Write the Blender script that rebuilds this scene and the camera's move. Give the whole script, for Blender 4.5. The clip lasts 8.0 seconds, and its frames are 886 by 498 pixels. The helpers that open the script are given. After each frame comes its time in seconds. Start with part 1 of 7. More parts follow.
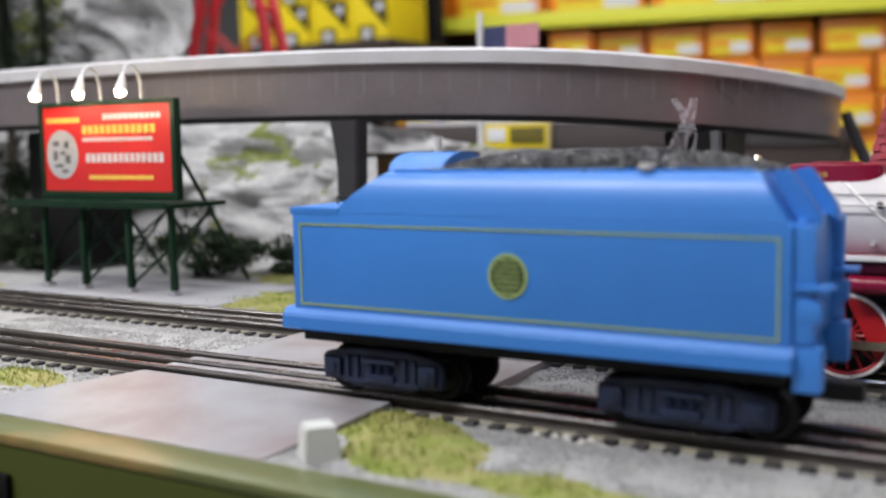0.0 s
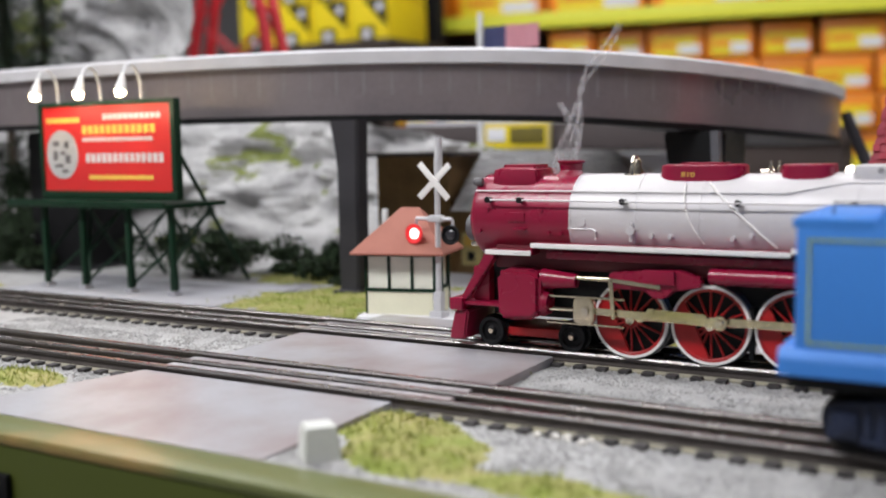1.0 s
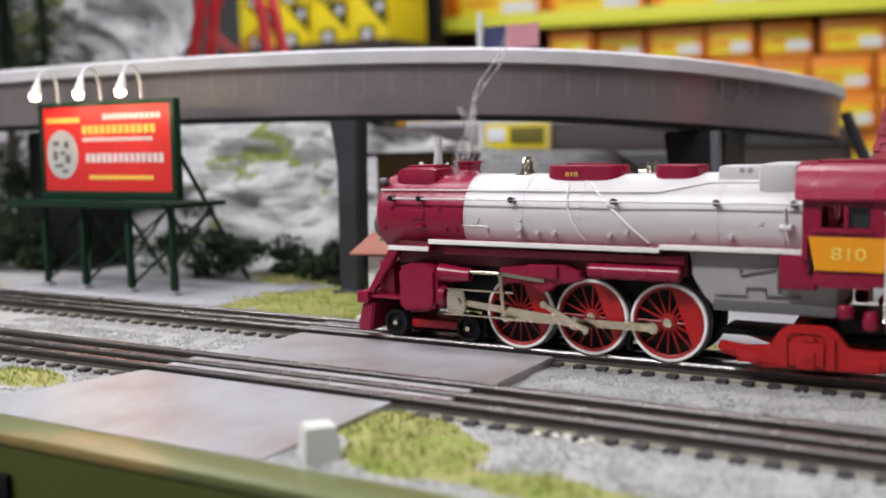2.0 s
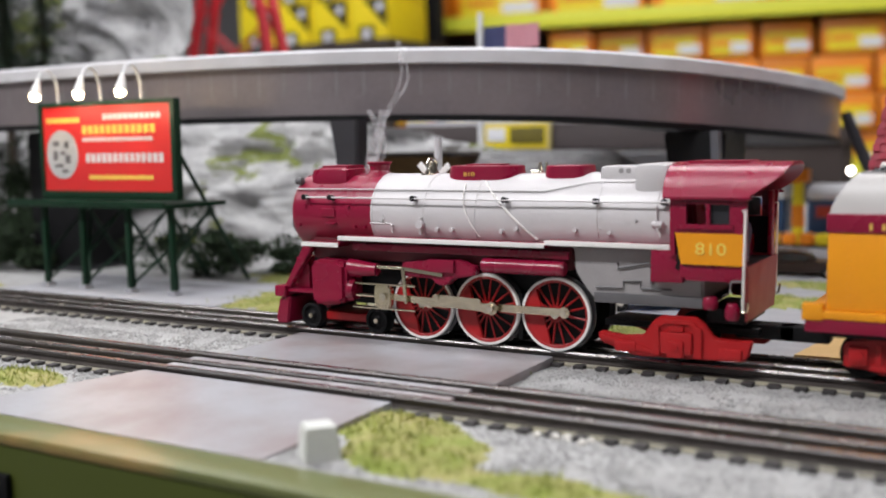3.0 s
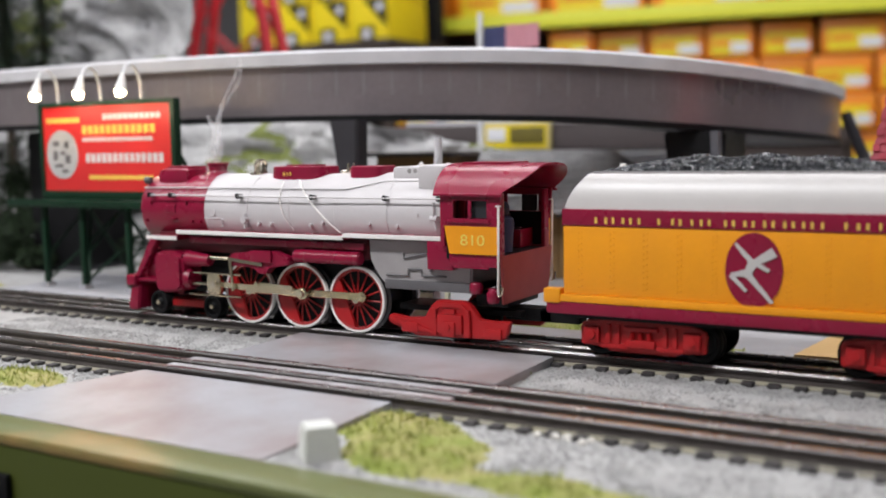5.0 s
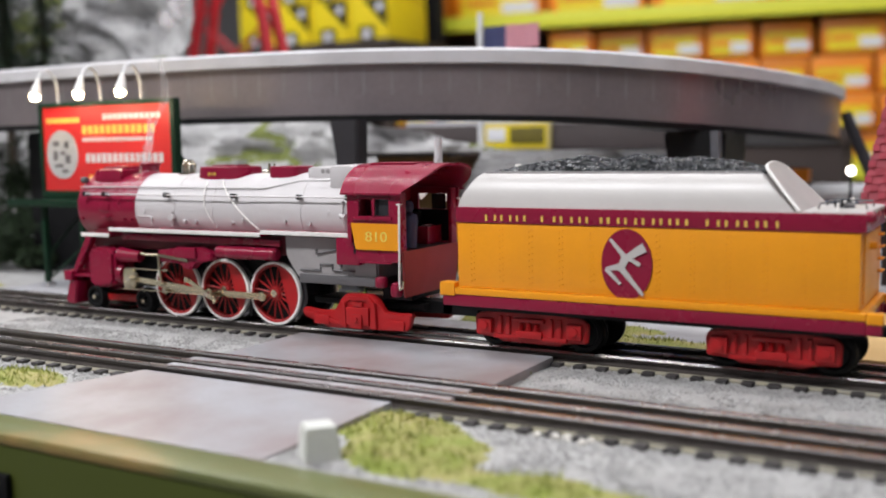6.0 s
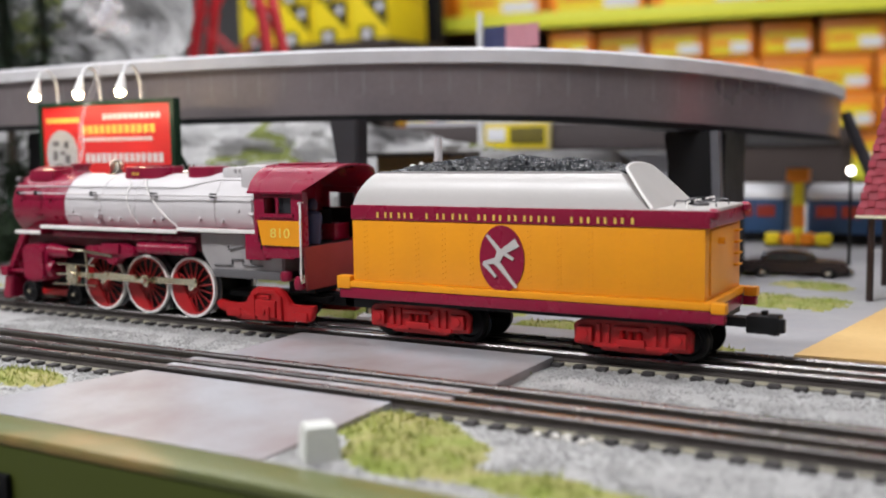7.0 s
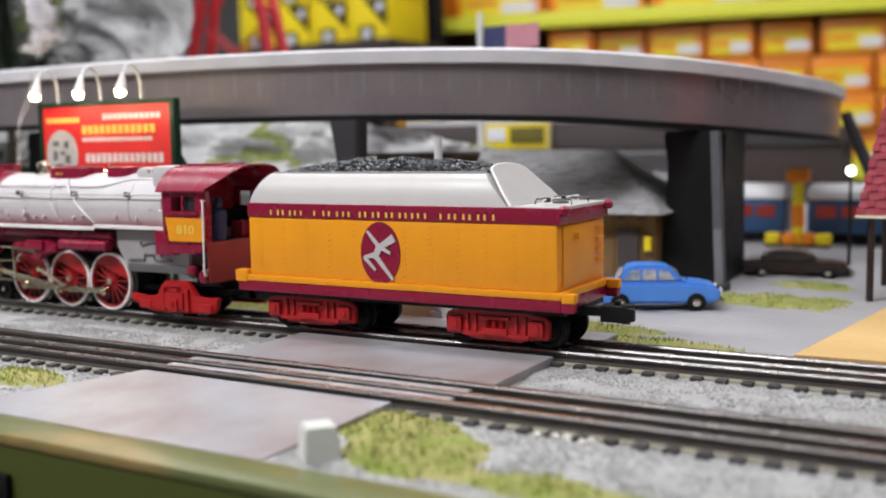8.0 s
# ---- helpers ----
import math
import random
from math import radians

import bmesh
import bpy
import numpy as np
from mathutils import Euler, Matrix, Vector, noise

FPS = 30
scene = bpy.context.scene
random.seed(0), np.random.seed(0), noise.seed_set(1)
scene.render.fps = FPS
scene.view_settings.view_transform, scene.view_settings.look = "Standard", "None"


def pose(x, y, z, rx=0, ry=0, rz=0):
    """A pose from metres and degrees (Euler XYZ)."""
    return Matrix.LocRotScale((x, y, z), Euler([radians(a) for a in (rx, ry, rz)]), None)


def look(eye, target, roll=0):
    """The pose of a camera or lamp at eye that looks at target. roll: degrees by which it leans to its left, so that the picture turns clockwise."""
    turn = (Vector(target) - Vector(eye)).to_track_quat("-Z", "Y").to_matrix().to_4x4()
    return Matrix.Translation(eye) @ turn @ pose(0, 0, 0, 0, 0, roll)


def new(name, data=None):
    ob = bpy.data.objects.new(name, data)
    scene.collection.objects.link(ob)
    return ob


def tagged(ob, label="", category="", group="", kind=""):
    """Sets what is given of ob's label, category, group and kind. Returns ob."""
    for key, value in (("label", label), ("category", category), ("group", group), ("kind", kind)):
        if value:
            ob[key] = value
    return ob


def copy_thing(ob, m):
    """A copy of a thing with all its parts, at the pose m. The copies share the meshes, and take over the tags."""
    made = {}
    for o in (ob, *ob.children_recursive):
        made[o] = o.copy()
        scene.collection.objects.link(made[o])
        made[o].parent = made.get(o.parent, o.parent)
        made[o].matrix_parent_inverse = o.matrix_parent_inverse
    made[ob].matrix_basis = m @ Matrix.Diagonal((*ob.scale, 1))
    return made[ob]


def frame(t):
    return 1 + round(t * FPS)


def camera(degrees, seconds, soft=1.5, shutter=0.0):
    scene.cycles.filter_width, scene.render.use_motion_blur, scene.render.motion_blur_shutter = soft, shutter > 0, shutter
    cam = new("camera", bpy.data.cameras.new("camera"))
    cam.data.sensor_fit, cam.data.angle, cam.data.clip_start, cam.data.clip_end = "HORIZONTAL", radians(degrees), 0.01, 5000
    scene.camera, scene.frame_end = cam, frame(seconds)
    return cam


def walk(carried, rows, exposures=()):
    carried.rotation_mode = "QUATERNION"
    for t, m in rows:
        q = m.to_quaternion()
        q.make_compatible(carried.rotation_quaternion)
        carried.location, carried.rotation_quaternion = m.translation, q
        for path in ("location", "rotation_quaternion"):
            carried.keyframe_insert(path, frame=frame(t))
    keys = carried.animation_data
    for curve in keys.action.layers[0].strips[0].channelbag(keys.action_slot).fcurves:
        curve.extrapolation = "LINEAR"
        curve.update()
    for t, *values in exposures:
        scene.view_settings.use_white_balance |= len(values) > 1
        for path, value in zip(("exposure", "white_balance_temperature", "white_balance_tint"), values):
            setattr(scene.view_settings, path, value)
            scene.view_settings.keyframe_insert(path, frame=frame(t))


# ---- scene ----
cam = camera(46.93, 8.0, soft=1.8)
EYE = (0.0, -0.5178, 0.1125)
VIEW = look(EYE, (-0.4968, -0.5178 + 0.8617, 0.1125 - 0.1036), -0.97)
walk(cam, [(0.0, VIEW), (8.0, VIEW)])
cam.data.dof.use_dof = True
cam.data.dof.focus_distance = 0.58
cam.data.dof.aperture_fstop = 5.6
scene.view_settings.exposure = -0.11

# ---------------------------------------------------------------- light
world = bpy.data.worlds.new("room_air")
scene.world = world
world.use_nodes = True
scene.cycles.transparent_max_bounces = 128
world.node_tree.nodes["Background"].inputs[0].default_value = (0.9, 0.95, 1.0, 1)
world.node_tree.nodes["Background"].inputs[1].default_value = 0.04

FLOOR_Z, CEIL_Z = -1.0, 1.75
LAMPS = [(x, y) for x in (-2.4, -0.9, 0.6) for y in (-1.2, 0.1, 1.4)]
LAMP_POWER = {-1.2: {-2.4: 18.0, -0.9: 52.0, 0.6: 9.0}, 0.1: {-2.4: 11.0, -0.9: 14.0, 0.6: 10.0}, 1.4: {-2.4: 11.0, -0.9: 18.0, 0.6: 21.0}}
for lx, ly in LAMPS:
    lamp = bpy.data.lights.new("ceiling_lamp", "AREA")
    lamp.shape, lamp.size, lamp.size_y, lamp.energy = "RECTANGLE", 1.15, 0.32, LAMP_POWER[ly][lx]
    lamp.color = (0.97, 0.97, 1.0)
    new("ceiling_lamp", lamp).matrix_world = pose(lx, ly, CEIL_Z - 0.09)


# ---------------------------------------------------------------- materials
def mat(name, colour, rough=0.5, metal=0.0, other=None, scale=60.0, fine=900.0, vary=0.12, bump=0.15, island=0.0,
        glow=None, strength=0.0, coat=0.0, spread=(0.35, 0.7), object_random=0.0, rvary=0.1, depth=0.0006, sheen=0.5):
    """A procedural surface: base colour, a second colour in stains, fine grain, relief and uneven gloss."""
    m = bpy.data.materials.new(name)
    m.use_nodes = True
    nt = m.node_tree
    n, l = nt.nodes, nt.links
    b = n["Principled BSDF"]
    co = n.new("ShaderNodeTexCoord")
    big, small = n.new("ShaderNodeTexNoise"), n.new("ShaderNodeTexNoise")
    for tex, s, d in ((big, scale, 5.0), (small, fine, 3.0)):
        tex.inputs["Scale"].default_value, tex.inputs["Detail"].default_value = s, d
        l.new(co.outputs["Object"], tex.inputs["Vector"])
    ramp = n.new("ShaderNodeMapRange")
    ramp.inputs[1].default_value, ramp.inputs[2].default_value = spread
    l.new(big.outputs["Fac"], ramp.inputs[0])
    mix = n.new("ShaderNodeMix")
    mix.data_type = "RGBA"
    mix.inputs["A"].default_value = (*colour, 1)
    second = other if other else tuple(c * (1 - vary * 1.6) for c in colour)
    mix.inputs["B"].default_value = (*second, 1)
    l.new(ramp.outputs[0], mix.inputs["Factor"])
    hsv = n.new("ShaderNodeHueSaturation")
    l.new(mix.outputs["Result"], hsv.inputs["Color"])
    val = n.new("ShaderNodeMath")
    val.operation = "MULTIPLY_ADD"
    val.inputs[1].default_value, val.inputs[2].default_value = 2 * vary, 1 - vary
    l.new(small.outputs["Fac"], val.inputs[0])
    last = val
    if island or object_random:
        geo = n.new("ShaderNodeNewGeometry") if island else n.new("ShaderNodeObjectInfo")
        add = n.new("ShaderNodeMath")
        add.operation = "MULTIPLY_ADD"
        amount = island or object_random
        add.inputs[1].default_value = 2 * amount
        l.new(geo.outputs["Random Per Island" if island else "Random"], add.inputs[0])
        off = n.new("ShaderNodeMath")
        off.operation = "SUBTRACT"
        off.inputs[1].default_value = amount
        l.new(val.outputs[0], off.inputs[0])
        l.new(off.outputs[0], add.inputs[2])
        last = add
    l.new(last.outputs[0], hsv.inputs["Value"])
    l.new(hsv.outputs["Color"], b.inputs["Base Color"])
    gl = n.new("ShaderNodeMath")
    gl.operation = "MULTIPLY_ADD"
    gl.inputs[1].default_value, gl.inputs[2].default_value = 2 * rvary, rough - rvary
    gl.use_clamp = True
    l.new(big.outputs["Fac"], gl.inputs[0])
    l.new(gl.outputs[0], b.inputs["Roughness"])
    b.inputs["Metallic"].default_value = metal
    b.inputs["Coat Weight"].default_value = coat
    b.inputs["Specular IOR Level"].default_value = sheen
    if bump:
        bp = n.new("ShaderNodeBump")
        bp.inputs["Strength"].default_value, bp.inputs["Distance"].default_value = bump, depth
        l.new(small.outputs["Fac"], bp.inputs["Height"])
        l.new(bp.outputs["Normal"], b.inputs["Normal"])
    if glow:
        b.inputs["Emission Color"].default_value = (*glow, 1)
        b.inputs["Emission Strength"].default_value = strength
    return m


M_MAROON = mat("maroon_paint", (0.255, 0.0065, 0.036), 0.28, vary=0.06, bump=0.06, scale=40)
M_BOILER = mat("off_white_boiler_paint", (0.60, 0.575, 0.58), 0.34, vary=0.04, bump=0.06, scale=30, other=(0.55, 0.525, 0.53))
M_SILVER = mat("pale_silver_paint", (0.55, 0.525, 0.51), 0.36, vary=0.04, bump=0.05, scale=30, other=(0.50, 0.477, 0.463))
M_WHITE = mat("white_trim_paint", (0.86, 0.83, 0.80), 0.42, vary=0.04, bump=0.05)
M_GREY = mat("warm_grey_paint", (0.34, 0.32, 0.32), 0.5, vary=0.08, bump=0.08)
M_DKGREY = mat("dark_grey_paint", (0.12, 0.115, 0.12), 0.5, vary=0.08)
M_ORANGE = mat("orange_paint", (0.86, 0.33, 0.008), 0.38, vary=0.05, bump=0.06, scale=30)
M_GOLD = mat("gold_lettering", (0.80, 0.52, 0.10), 0.45, vary=0.05, bump=0)
M_YELLOWLT = mat("pale_yellow_lettering", (0.85, 0.66, 0.12), 0.5, vary=0.05, bump=0)
M_RED = mat("red_paint", (0.42, 0.008, 0.011), 0.42, vary=0.08, bump=0.1, scale=80)
M_SPOKE = mat("deep_red_wheel_paint", (0.34, 0.008, 0.010), 0.42, vary=0.1, bump=0.08)
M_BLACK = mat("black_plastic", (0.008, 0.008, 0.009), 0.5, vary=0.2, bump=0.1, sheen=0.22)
M_STEEL = mat("nickel_rod_metal", (0.74, 0.66, 0.50), 0.16, 1.0, vary=0.08, bump=0.06)
M_CHROME = mat("bright_nickel", (0.80, 0.74, 0.62), 0.2, 1.0, vary=0.05, bump=0.03)
M_GLASSLENS = mat("clear_lens", (0.6, 0.6, 0.55), 0.08, vary=0.02, bump=0)
M_BLUE = mat("sky_blue_paint", (0.050, 0.225, 0.66), 0.36, vary=0.05, bump=0.06, scale=18, other=(0.044, 0.20, 0.60))
M_NAVY = mat("dark_navy_plastic", (0.011, 0.019, 0.052), 0.45, vary=0.15, bump=0.1)
M_LINING = mat("yellow_green_lining", (0.34, 0.45, 0.16), 0.5, vary=0.06, bump=0)
M_COAL = mat("coal", (0.030, 0.032, 0.038), 0.24, vary=0.3, island=0.5, bump=0.3, fine=1500)
M_RAIL = mat("railhead_steel", (0.62, 0.60, 0.60), 0.26, 1.0, other=(0.38, 0.33, 0.31), scale=45, vary=0.12, bump=0.1)
M_RAILSIDE = mat("rusty_rail_web", (0.085, 0.072, 0.066), 0.5, 0.3, vary=0.2)
M_TIE = mat("dark_tie_plastic", (0.048, 0.044, 0.044), 0.7, vary=0.2, object_random=0.3, sheen=0.3)
M_ROADBED = mat("tan_grey_roadbed", (0.30, 0.275, 0.195), 0.85, other=(0.22, 0.21, 0.19), scale=70, fine=1400, vary=0.22, bump=0.5)
M_GRAVEL = mat("grey_ballast_ground", (0.42, 0.415, 0.41), 0.9, other=(0.31, 0.305, 0.30), scale=45, fine=900, vary=0.28, bump=0.9, depth=0.0012)
M_STONE = mat("ballast_stones", (0.40, 0.395, 0.385), 0.85, vary=0.15, island=0.20, bump=0.3)
M_CONCRETE = mat("stained_grey_road_panel", (0.33, 0.33, 0.35), 0.34, other=(0.255, 0.215, 0.215), scale=18, fine=400, vary=0.07, bump=0.06, spread=(0.40, 0.66), rvary=0.14)
M_SLAB = mat("pale_grey_slab", (0.37, 0.37, 0.40), 0.6, scale=20, vary=0.06, bump=0.1)
M_GRASS = mat("turf_fibres", (0.24, 0.29, 0.045), 0.9, other=(0.36, 0.36, 0.10), scale=60, vary=0.2, island=0.35, bump=0)
M_TURF = mat("turf_ground", (0.22, 0.26, 0.05), 0.95, other=(0.38, 0.33, 0.14), scale=60, fine=700, vary=0.3, bump=0.8, depth=0.002)
M_FASCIA = mat("olive_green_fascia_paint", (0.064, 0.080, 0.012), 0.5, vary=0.06, scale=6, bump=0.06)
# green with small tan patches from the large noise
M_FASCIATOP = mat("tan_patched_green_edge", (0.125, 0.14, 0.050), 0.30, other=(0.36, 0.21, 0.075), scale=9, vary=0.06, bump=0.05, spread=(0.56, 0.70))
M_BRIDGE = mat("weathered_brown_grey_girder", (0.225, 0.195, 0.205), 0.30, 0.45, other=(0.33, 0.28, 0.285), scale=9, fine=260, vary=0.12, bump=0.1)
M_DECK = mat("pale_grey_bridge_edge", (0.62, 0.61, 0.63), 0.5, vary=0.1, scale=30, bump=0.1)
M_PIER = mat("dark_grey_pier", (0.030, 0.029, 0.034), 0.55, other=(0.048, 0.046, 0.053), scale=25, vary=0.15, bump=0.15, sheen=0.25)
M_ROCK = mat("pale_grey_rock", (0.49, 0.485, 0.48), 0.85, other=(0.30, 0.295, 0.30), scale=22, fine=160, vary=0.22, bump=0.6, depth=0.004)
M_MOSS = mat("moss_on_rock", (0.27, 0.31, 0.085), 0.95, vary=0.25, bump=0.6, island=0.3)
M_SHRUB = mat("dark_green_shrub", (0.022, 0.045, 0.016), 0.8, vary=0.3, island=0.5, bump=0)
M_DKGREEN = mat("dark_green_enamel", (0.006, 0.030, 0.014), 0.45, vary=0.1, bump=0.1, sheen=0.25)
M_BILL = mat("red_poster", (0.62, 0.022, 0.020), 0.5, vary=0.04, bump=0, scale=14, other=(0.55, 0.018, 0.02))
M_BULB = mat("lit_bulb", (1, 0.9, 0.7), 0.3, glow=(1.0, 0.82, 0.5), strength=40, bump=0)
M_REDLIT = mat("lit_red_lens", (0.9, 0.05, 0.05), 0.3, glow=(1.0, 0.04, 0.05), strength=7, bump=0)
M_WHITELIT = mat("lit_white_core", (1, 0.8, 0.75), 0.3, glow=(1.0, 0.62, 0.55), strength=4, bump=0)
M_LAMPGLOBE = mat("lit_globe", (1, 0.95, 0.85), 0.3, glow=(1.0, 0.93, 0.8), strength=9, bump=0)
M_CREAM = mat("cream_wall", (0.84, 0.82, 0.62), 0.6, vary=0.05, scale=30, bump=0.08)
M_PANE = mat("pale_lit_pane", (0.86, 0.86, 0.74), 0.3, vary=0.04, bump=0)
M_TERRA = mat("terracotta_roof", (0.36, 0.125, 0.085), 0.65, vary=0.1, scale=40, bump=0.2)
M_SIGNAL = mat("silver_signal_paint", (0.62, 0.62, 0.64), 0.4, 0.1, vary=0.06, bump=0.05)
M_BROWN = mat("brown_wood_siding", (0.25, 0.145, 0.055), 0.7, scale=30, fine=300, vary=0.18, bump=0.2)
M_SHINGLE = mat("grey_shingle_roof", (0.45, 0.45, 0.46), 0.75, scale=20, fine=240, vary=0.14, bump=0.3)
M_DKROOF = mat("dark_brown_roof", (0.075, 0.060, 0.060), 0.6, scale=15, vary=0.12)
M_PLY = mat("tan_plywood", (0.60, 0.40, 0.16), 0.6, other=(0.50, 0.31, 0.11), scale=14, fine=300, vary=0.08, bump=0.08)
M_BRICK = mat("maroon_shingle", (0.36, 0.035, 0.060), 0.6, vary=0.12, bump=0.1, object_random=0.15)
M_YELLOW = mat("yellow_card", (0.90, 0.70, 0.015), 0.45, vary=0.05, bump=0.03, object_random=0.08)
M_SHELFY = mat("yellow_shelf_edge", (0.80, 0.80, 0.06), 0.45, vary=0.04, bump=0.02)
M_BOXO = mat("orange_card", (0.90, 0.27, 0.008), 0.45, vary=0.05, bump=0.03, scale=5, object_random=0.12)
M_CARDW = mat("white_card", (0.80, 0.80, 0.82), 0.5, vary=0.05, bump=0.02)
M_WALL = mat("off_white_wall", (0.40, 0.40, 0.42), 0.8, scale=3, vary=0.04, bump=0.1)
M_SHOPWALL = mat("shop_wall_paint", (0.26, 0.255, 0.26), 0.8, scale=3, vary=0.04, bump=0.1)
M_DARKWALL = mat("shadowy_shelf_back", (0.05, 0.035, 0.03), 0.8, scale=3, vary=0.1)
M_FLOOR = mat("grey_carpet", (0.09, 0.09, 0.095), 0.95, scale=8, vary=0.15, bump=0.3)
M_REDSTEEL = mat("red_tower_steel", (0.70, 0.035, 0.05), 0.45, vary=0.08)
M_CARBLUE = mat("car_blue_paint", (0.080, 0.27, 0.78), 0.3, vary=0.04, bump=0.02, coat=0.3)
M_DKWINDOW = mat("dark_window", (0.03, 0.03, 0.035), 0.15, vary=0.05, bump=0)
M_DKBROWN = mat("dark_brown_paint", (0.030, 0.016, 0.014), 0.35, vary=0.1, bump=0.02)
M_TRAINBLUE = mat("coach_blue", (0.030, 0.085, 0.20), 0.45, vary=0.08, bump=0.03)
M_FLAGB = mat("flag_blue_cloth", (0.10, 0.11, 0.24), 0.8, vary=0.08)
M_FLAGP = mat("flag_pink_cloth", (0.78, 0.42, 0.48), 0.8, vary=0.06)
M_TREE = mat("conifer_needles", (0.015, 0.040, 0.016), 0.8, vary=0.3, island=0.5, bump=0)
M_BARK = mat("bark", (0.06, 0.045, 0.03), 0.9, vary=0.2)


def smoke_material():
    m = bpy.data.materials.new("thin_white_smoke")
    m.use_nodes = True
    n, l = m.node_tree.nodes, m.node_tree.links
    n.remove(n["Principled BSDF"])
    co, tex = n.new("ShaderNodeTexCoord"), n.new("ShaderNodeTexNoise")
    tex.inputs["Scale"].default_value, tex.inputs["Detail"].default_value = 130, 3
    tex.inputs["Distortion"].default_value = 0.8
    l.new(co.outputs["Object"], tex.inputs["Vector"])
    r = n.new("ShaderNodeMapRange")
    r.inputs[1].default_value, r.inputs[2].default_value, r.inputs[3].default_value, r.inputs[4].default_value = 0.32, 0.66, 0.018, 0.085
    l.new(tex.outputs["Fac"], r.inputs[0])
    clear, d, t, s, mix = (n.new("ShaderNodeBsdfTransparent"), n.new("ShaderNodeBsdfDiffuse"), n.new("ShaderNodeBsdfTranslucent"),
                           n.new("ShaderNodeMixShader"), n.new("ShaderNodeMixShader"))
    for node in (d, t):
        node.inputs[0].default_value = (0.92, 0.91, 0.93, 1)
    s.inputs[0].default_value = 0.5
    l.new(d.outputs[0], s.inputs[1]), l.new(t.outputs[0], s.inputs[2])
    l.new(r.outputs[0], mix.inputs[0]), l.new(clear.outputs[0], mix.inputs[1]), l.new(s.outputs[0], mix.inputs[2])
    l.new(mix.outputs[0], n["Material Output"].inputs[0])
    return m


M_SMOKE = smoke_material()


# ---------------------------------------------------------------- mesh helpers
def thing(name, label, category, at=(0, 0, 0), group="", kind="", turn=0):
    ob = new(name)
    ob.empty_display_size = 0.01
    ob.matrix_basis = pose(*at, 0, 0, turn)
    return tagged(ob, label, category, group, kind)


def mesh_of(name, bm, material, smooth=False):
    bmesh.ops.recalc_face_normals(bm, faces=bm.faces[:])
    me = bpy.data.meshes.new(name)
    bm.to_mesh(me)
    bm.free()
    me.materials.append(material)
    if smooth:
        me.polygons.foreach_set("use_smooth", [True] * len(me.polygons))
        me.set_sharp_from_angle(angle=radians(40))
    return me


def part(name, bm, material, parent, label="", smooth=True, at=None):
    ob = new(name, mesh_of(name, bm, material, smooth))
    ob.parent = parent
    if at is not None:
        ob.matrix_basis = at if isinstance(at, Matrix) else pose(*at)
    return tagged(ob, label)


def solid(name, bm, material, label, category, kind="", smooth=True, at=None, group=""):
    ob = new(name, mesh_of(name, bm, material, smooth))
    if at is not None:
        ob.matrix_basis = at
    return tagged(ob, label, category, group, kind)


def box(x0, x1, y0, y1, z0, z1, bevel=0.0, bm=None, turn=None):
    """A block with softened edges; turn: a matrix for it."""
    out = bm or bmesh.new()
    b = bmesh.new()
    bmesh.ops.create_cube(b, size=1)
    bmesh.ops.scale(b, vec=(x1 - x0, y1 - y0, z1 - z0), verts=b.verts)
    bmesh.ops.translate(b, vec=((x0 + x1) / 2, (y0 + y1) / 2, (z0 + z1) / 2), verts=b.verts)
    if bevel:
        bmesh.ops.bevel(b, geom=b.edges[:], offset=bevel, segments=2, affect="EDGES", profile=0.6)
    if turn is not None:
        bmesh.ops.transform(b, matrix=turn, verts=b.verts)
    merge(out, b)
    return out


def merge(out, b):
    tmp = bpy.data.meshes.new("tmp")
    b.to_mesh(tmp)
    b.free()
    out.from_mesh(tmp)
    bpy.data.meshes.remove(tmp)


def rod(p0, p1, r0, r1=None, seg=14, bm=None, bevel=0.0):
    """A round bar from p0 to p1."""
    out = bm or bmesh.new()
    a, c = Vector(p0), Vector(p1)
    b = bmesh.new()
    bmesh.ops.create_cone(b, cap_ends=True, segments=seg, radius1=r0, radius2=r0 if r1 is None else r1, depth=(c - a).length)
    if bevel:
        rims = [e for e in b.edges if abs(e.verts[0].co.z - e.verts[1].co.z) < 1e-9]
        bmesh.ops.bevel(b, geom=rims, offset=bevel, segments=2, affect="EDGES")
    m = Matrix.Translation((a + c) / 2) @ (c - a).to_track_quat("Z", "Y").to_matrix().to_4x4()
    bmesh.ops.transform(b, matrix=m, verts=b.verts)
    merge(out, b)
    return out


def plate(outline, axis, lo, hi, bm=None, bevel=0.0):
    """A flat outline pushed along an axis: outline is (x, z) for axis y, (y, z) for x, (x, y) for z."""
    out = bm or bmesh.new()
    b = bmesh.new()
    rows = []
    for v in (lo, hi):
        co = {"y": [(p, v, q) for p, q in outline], "x": [(v, p, q) for p, q in outline], "z": [(p, q, v) for p, q in outline]}[axis]
        rows.append([b.verts.new(c) for c in co])
    n = len(outline)
    b.faces.new(rows[0]), b.faces.new(rows[1][::-1])
    for i in range(n):
        b.faces.new((rows[0][i], rows[0][(i + 1) % n], rows[1][(i + 1) % n], rows[1][i]))
    bmesh.ops.recalc_face_normals(b, faces=b.faces[:])
    if bevel:
        bmesh.ops.bevel(b, geom=b.edges[:], offset=bevel, segments=2, affect="EDGES")
    merge(out, b)
    return out


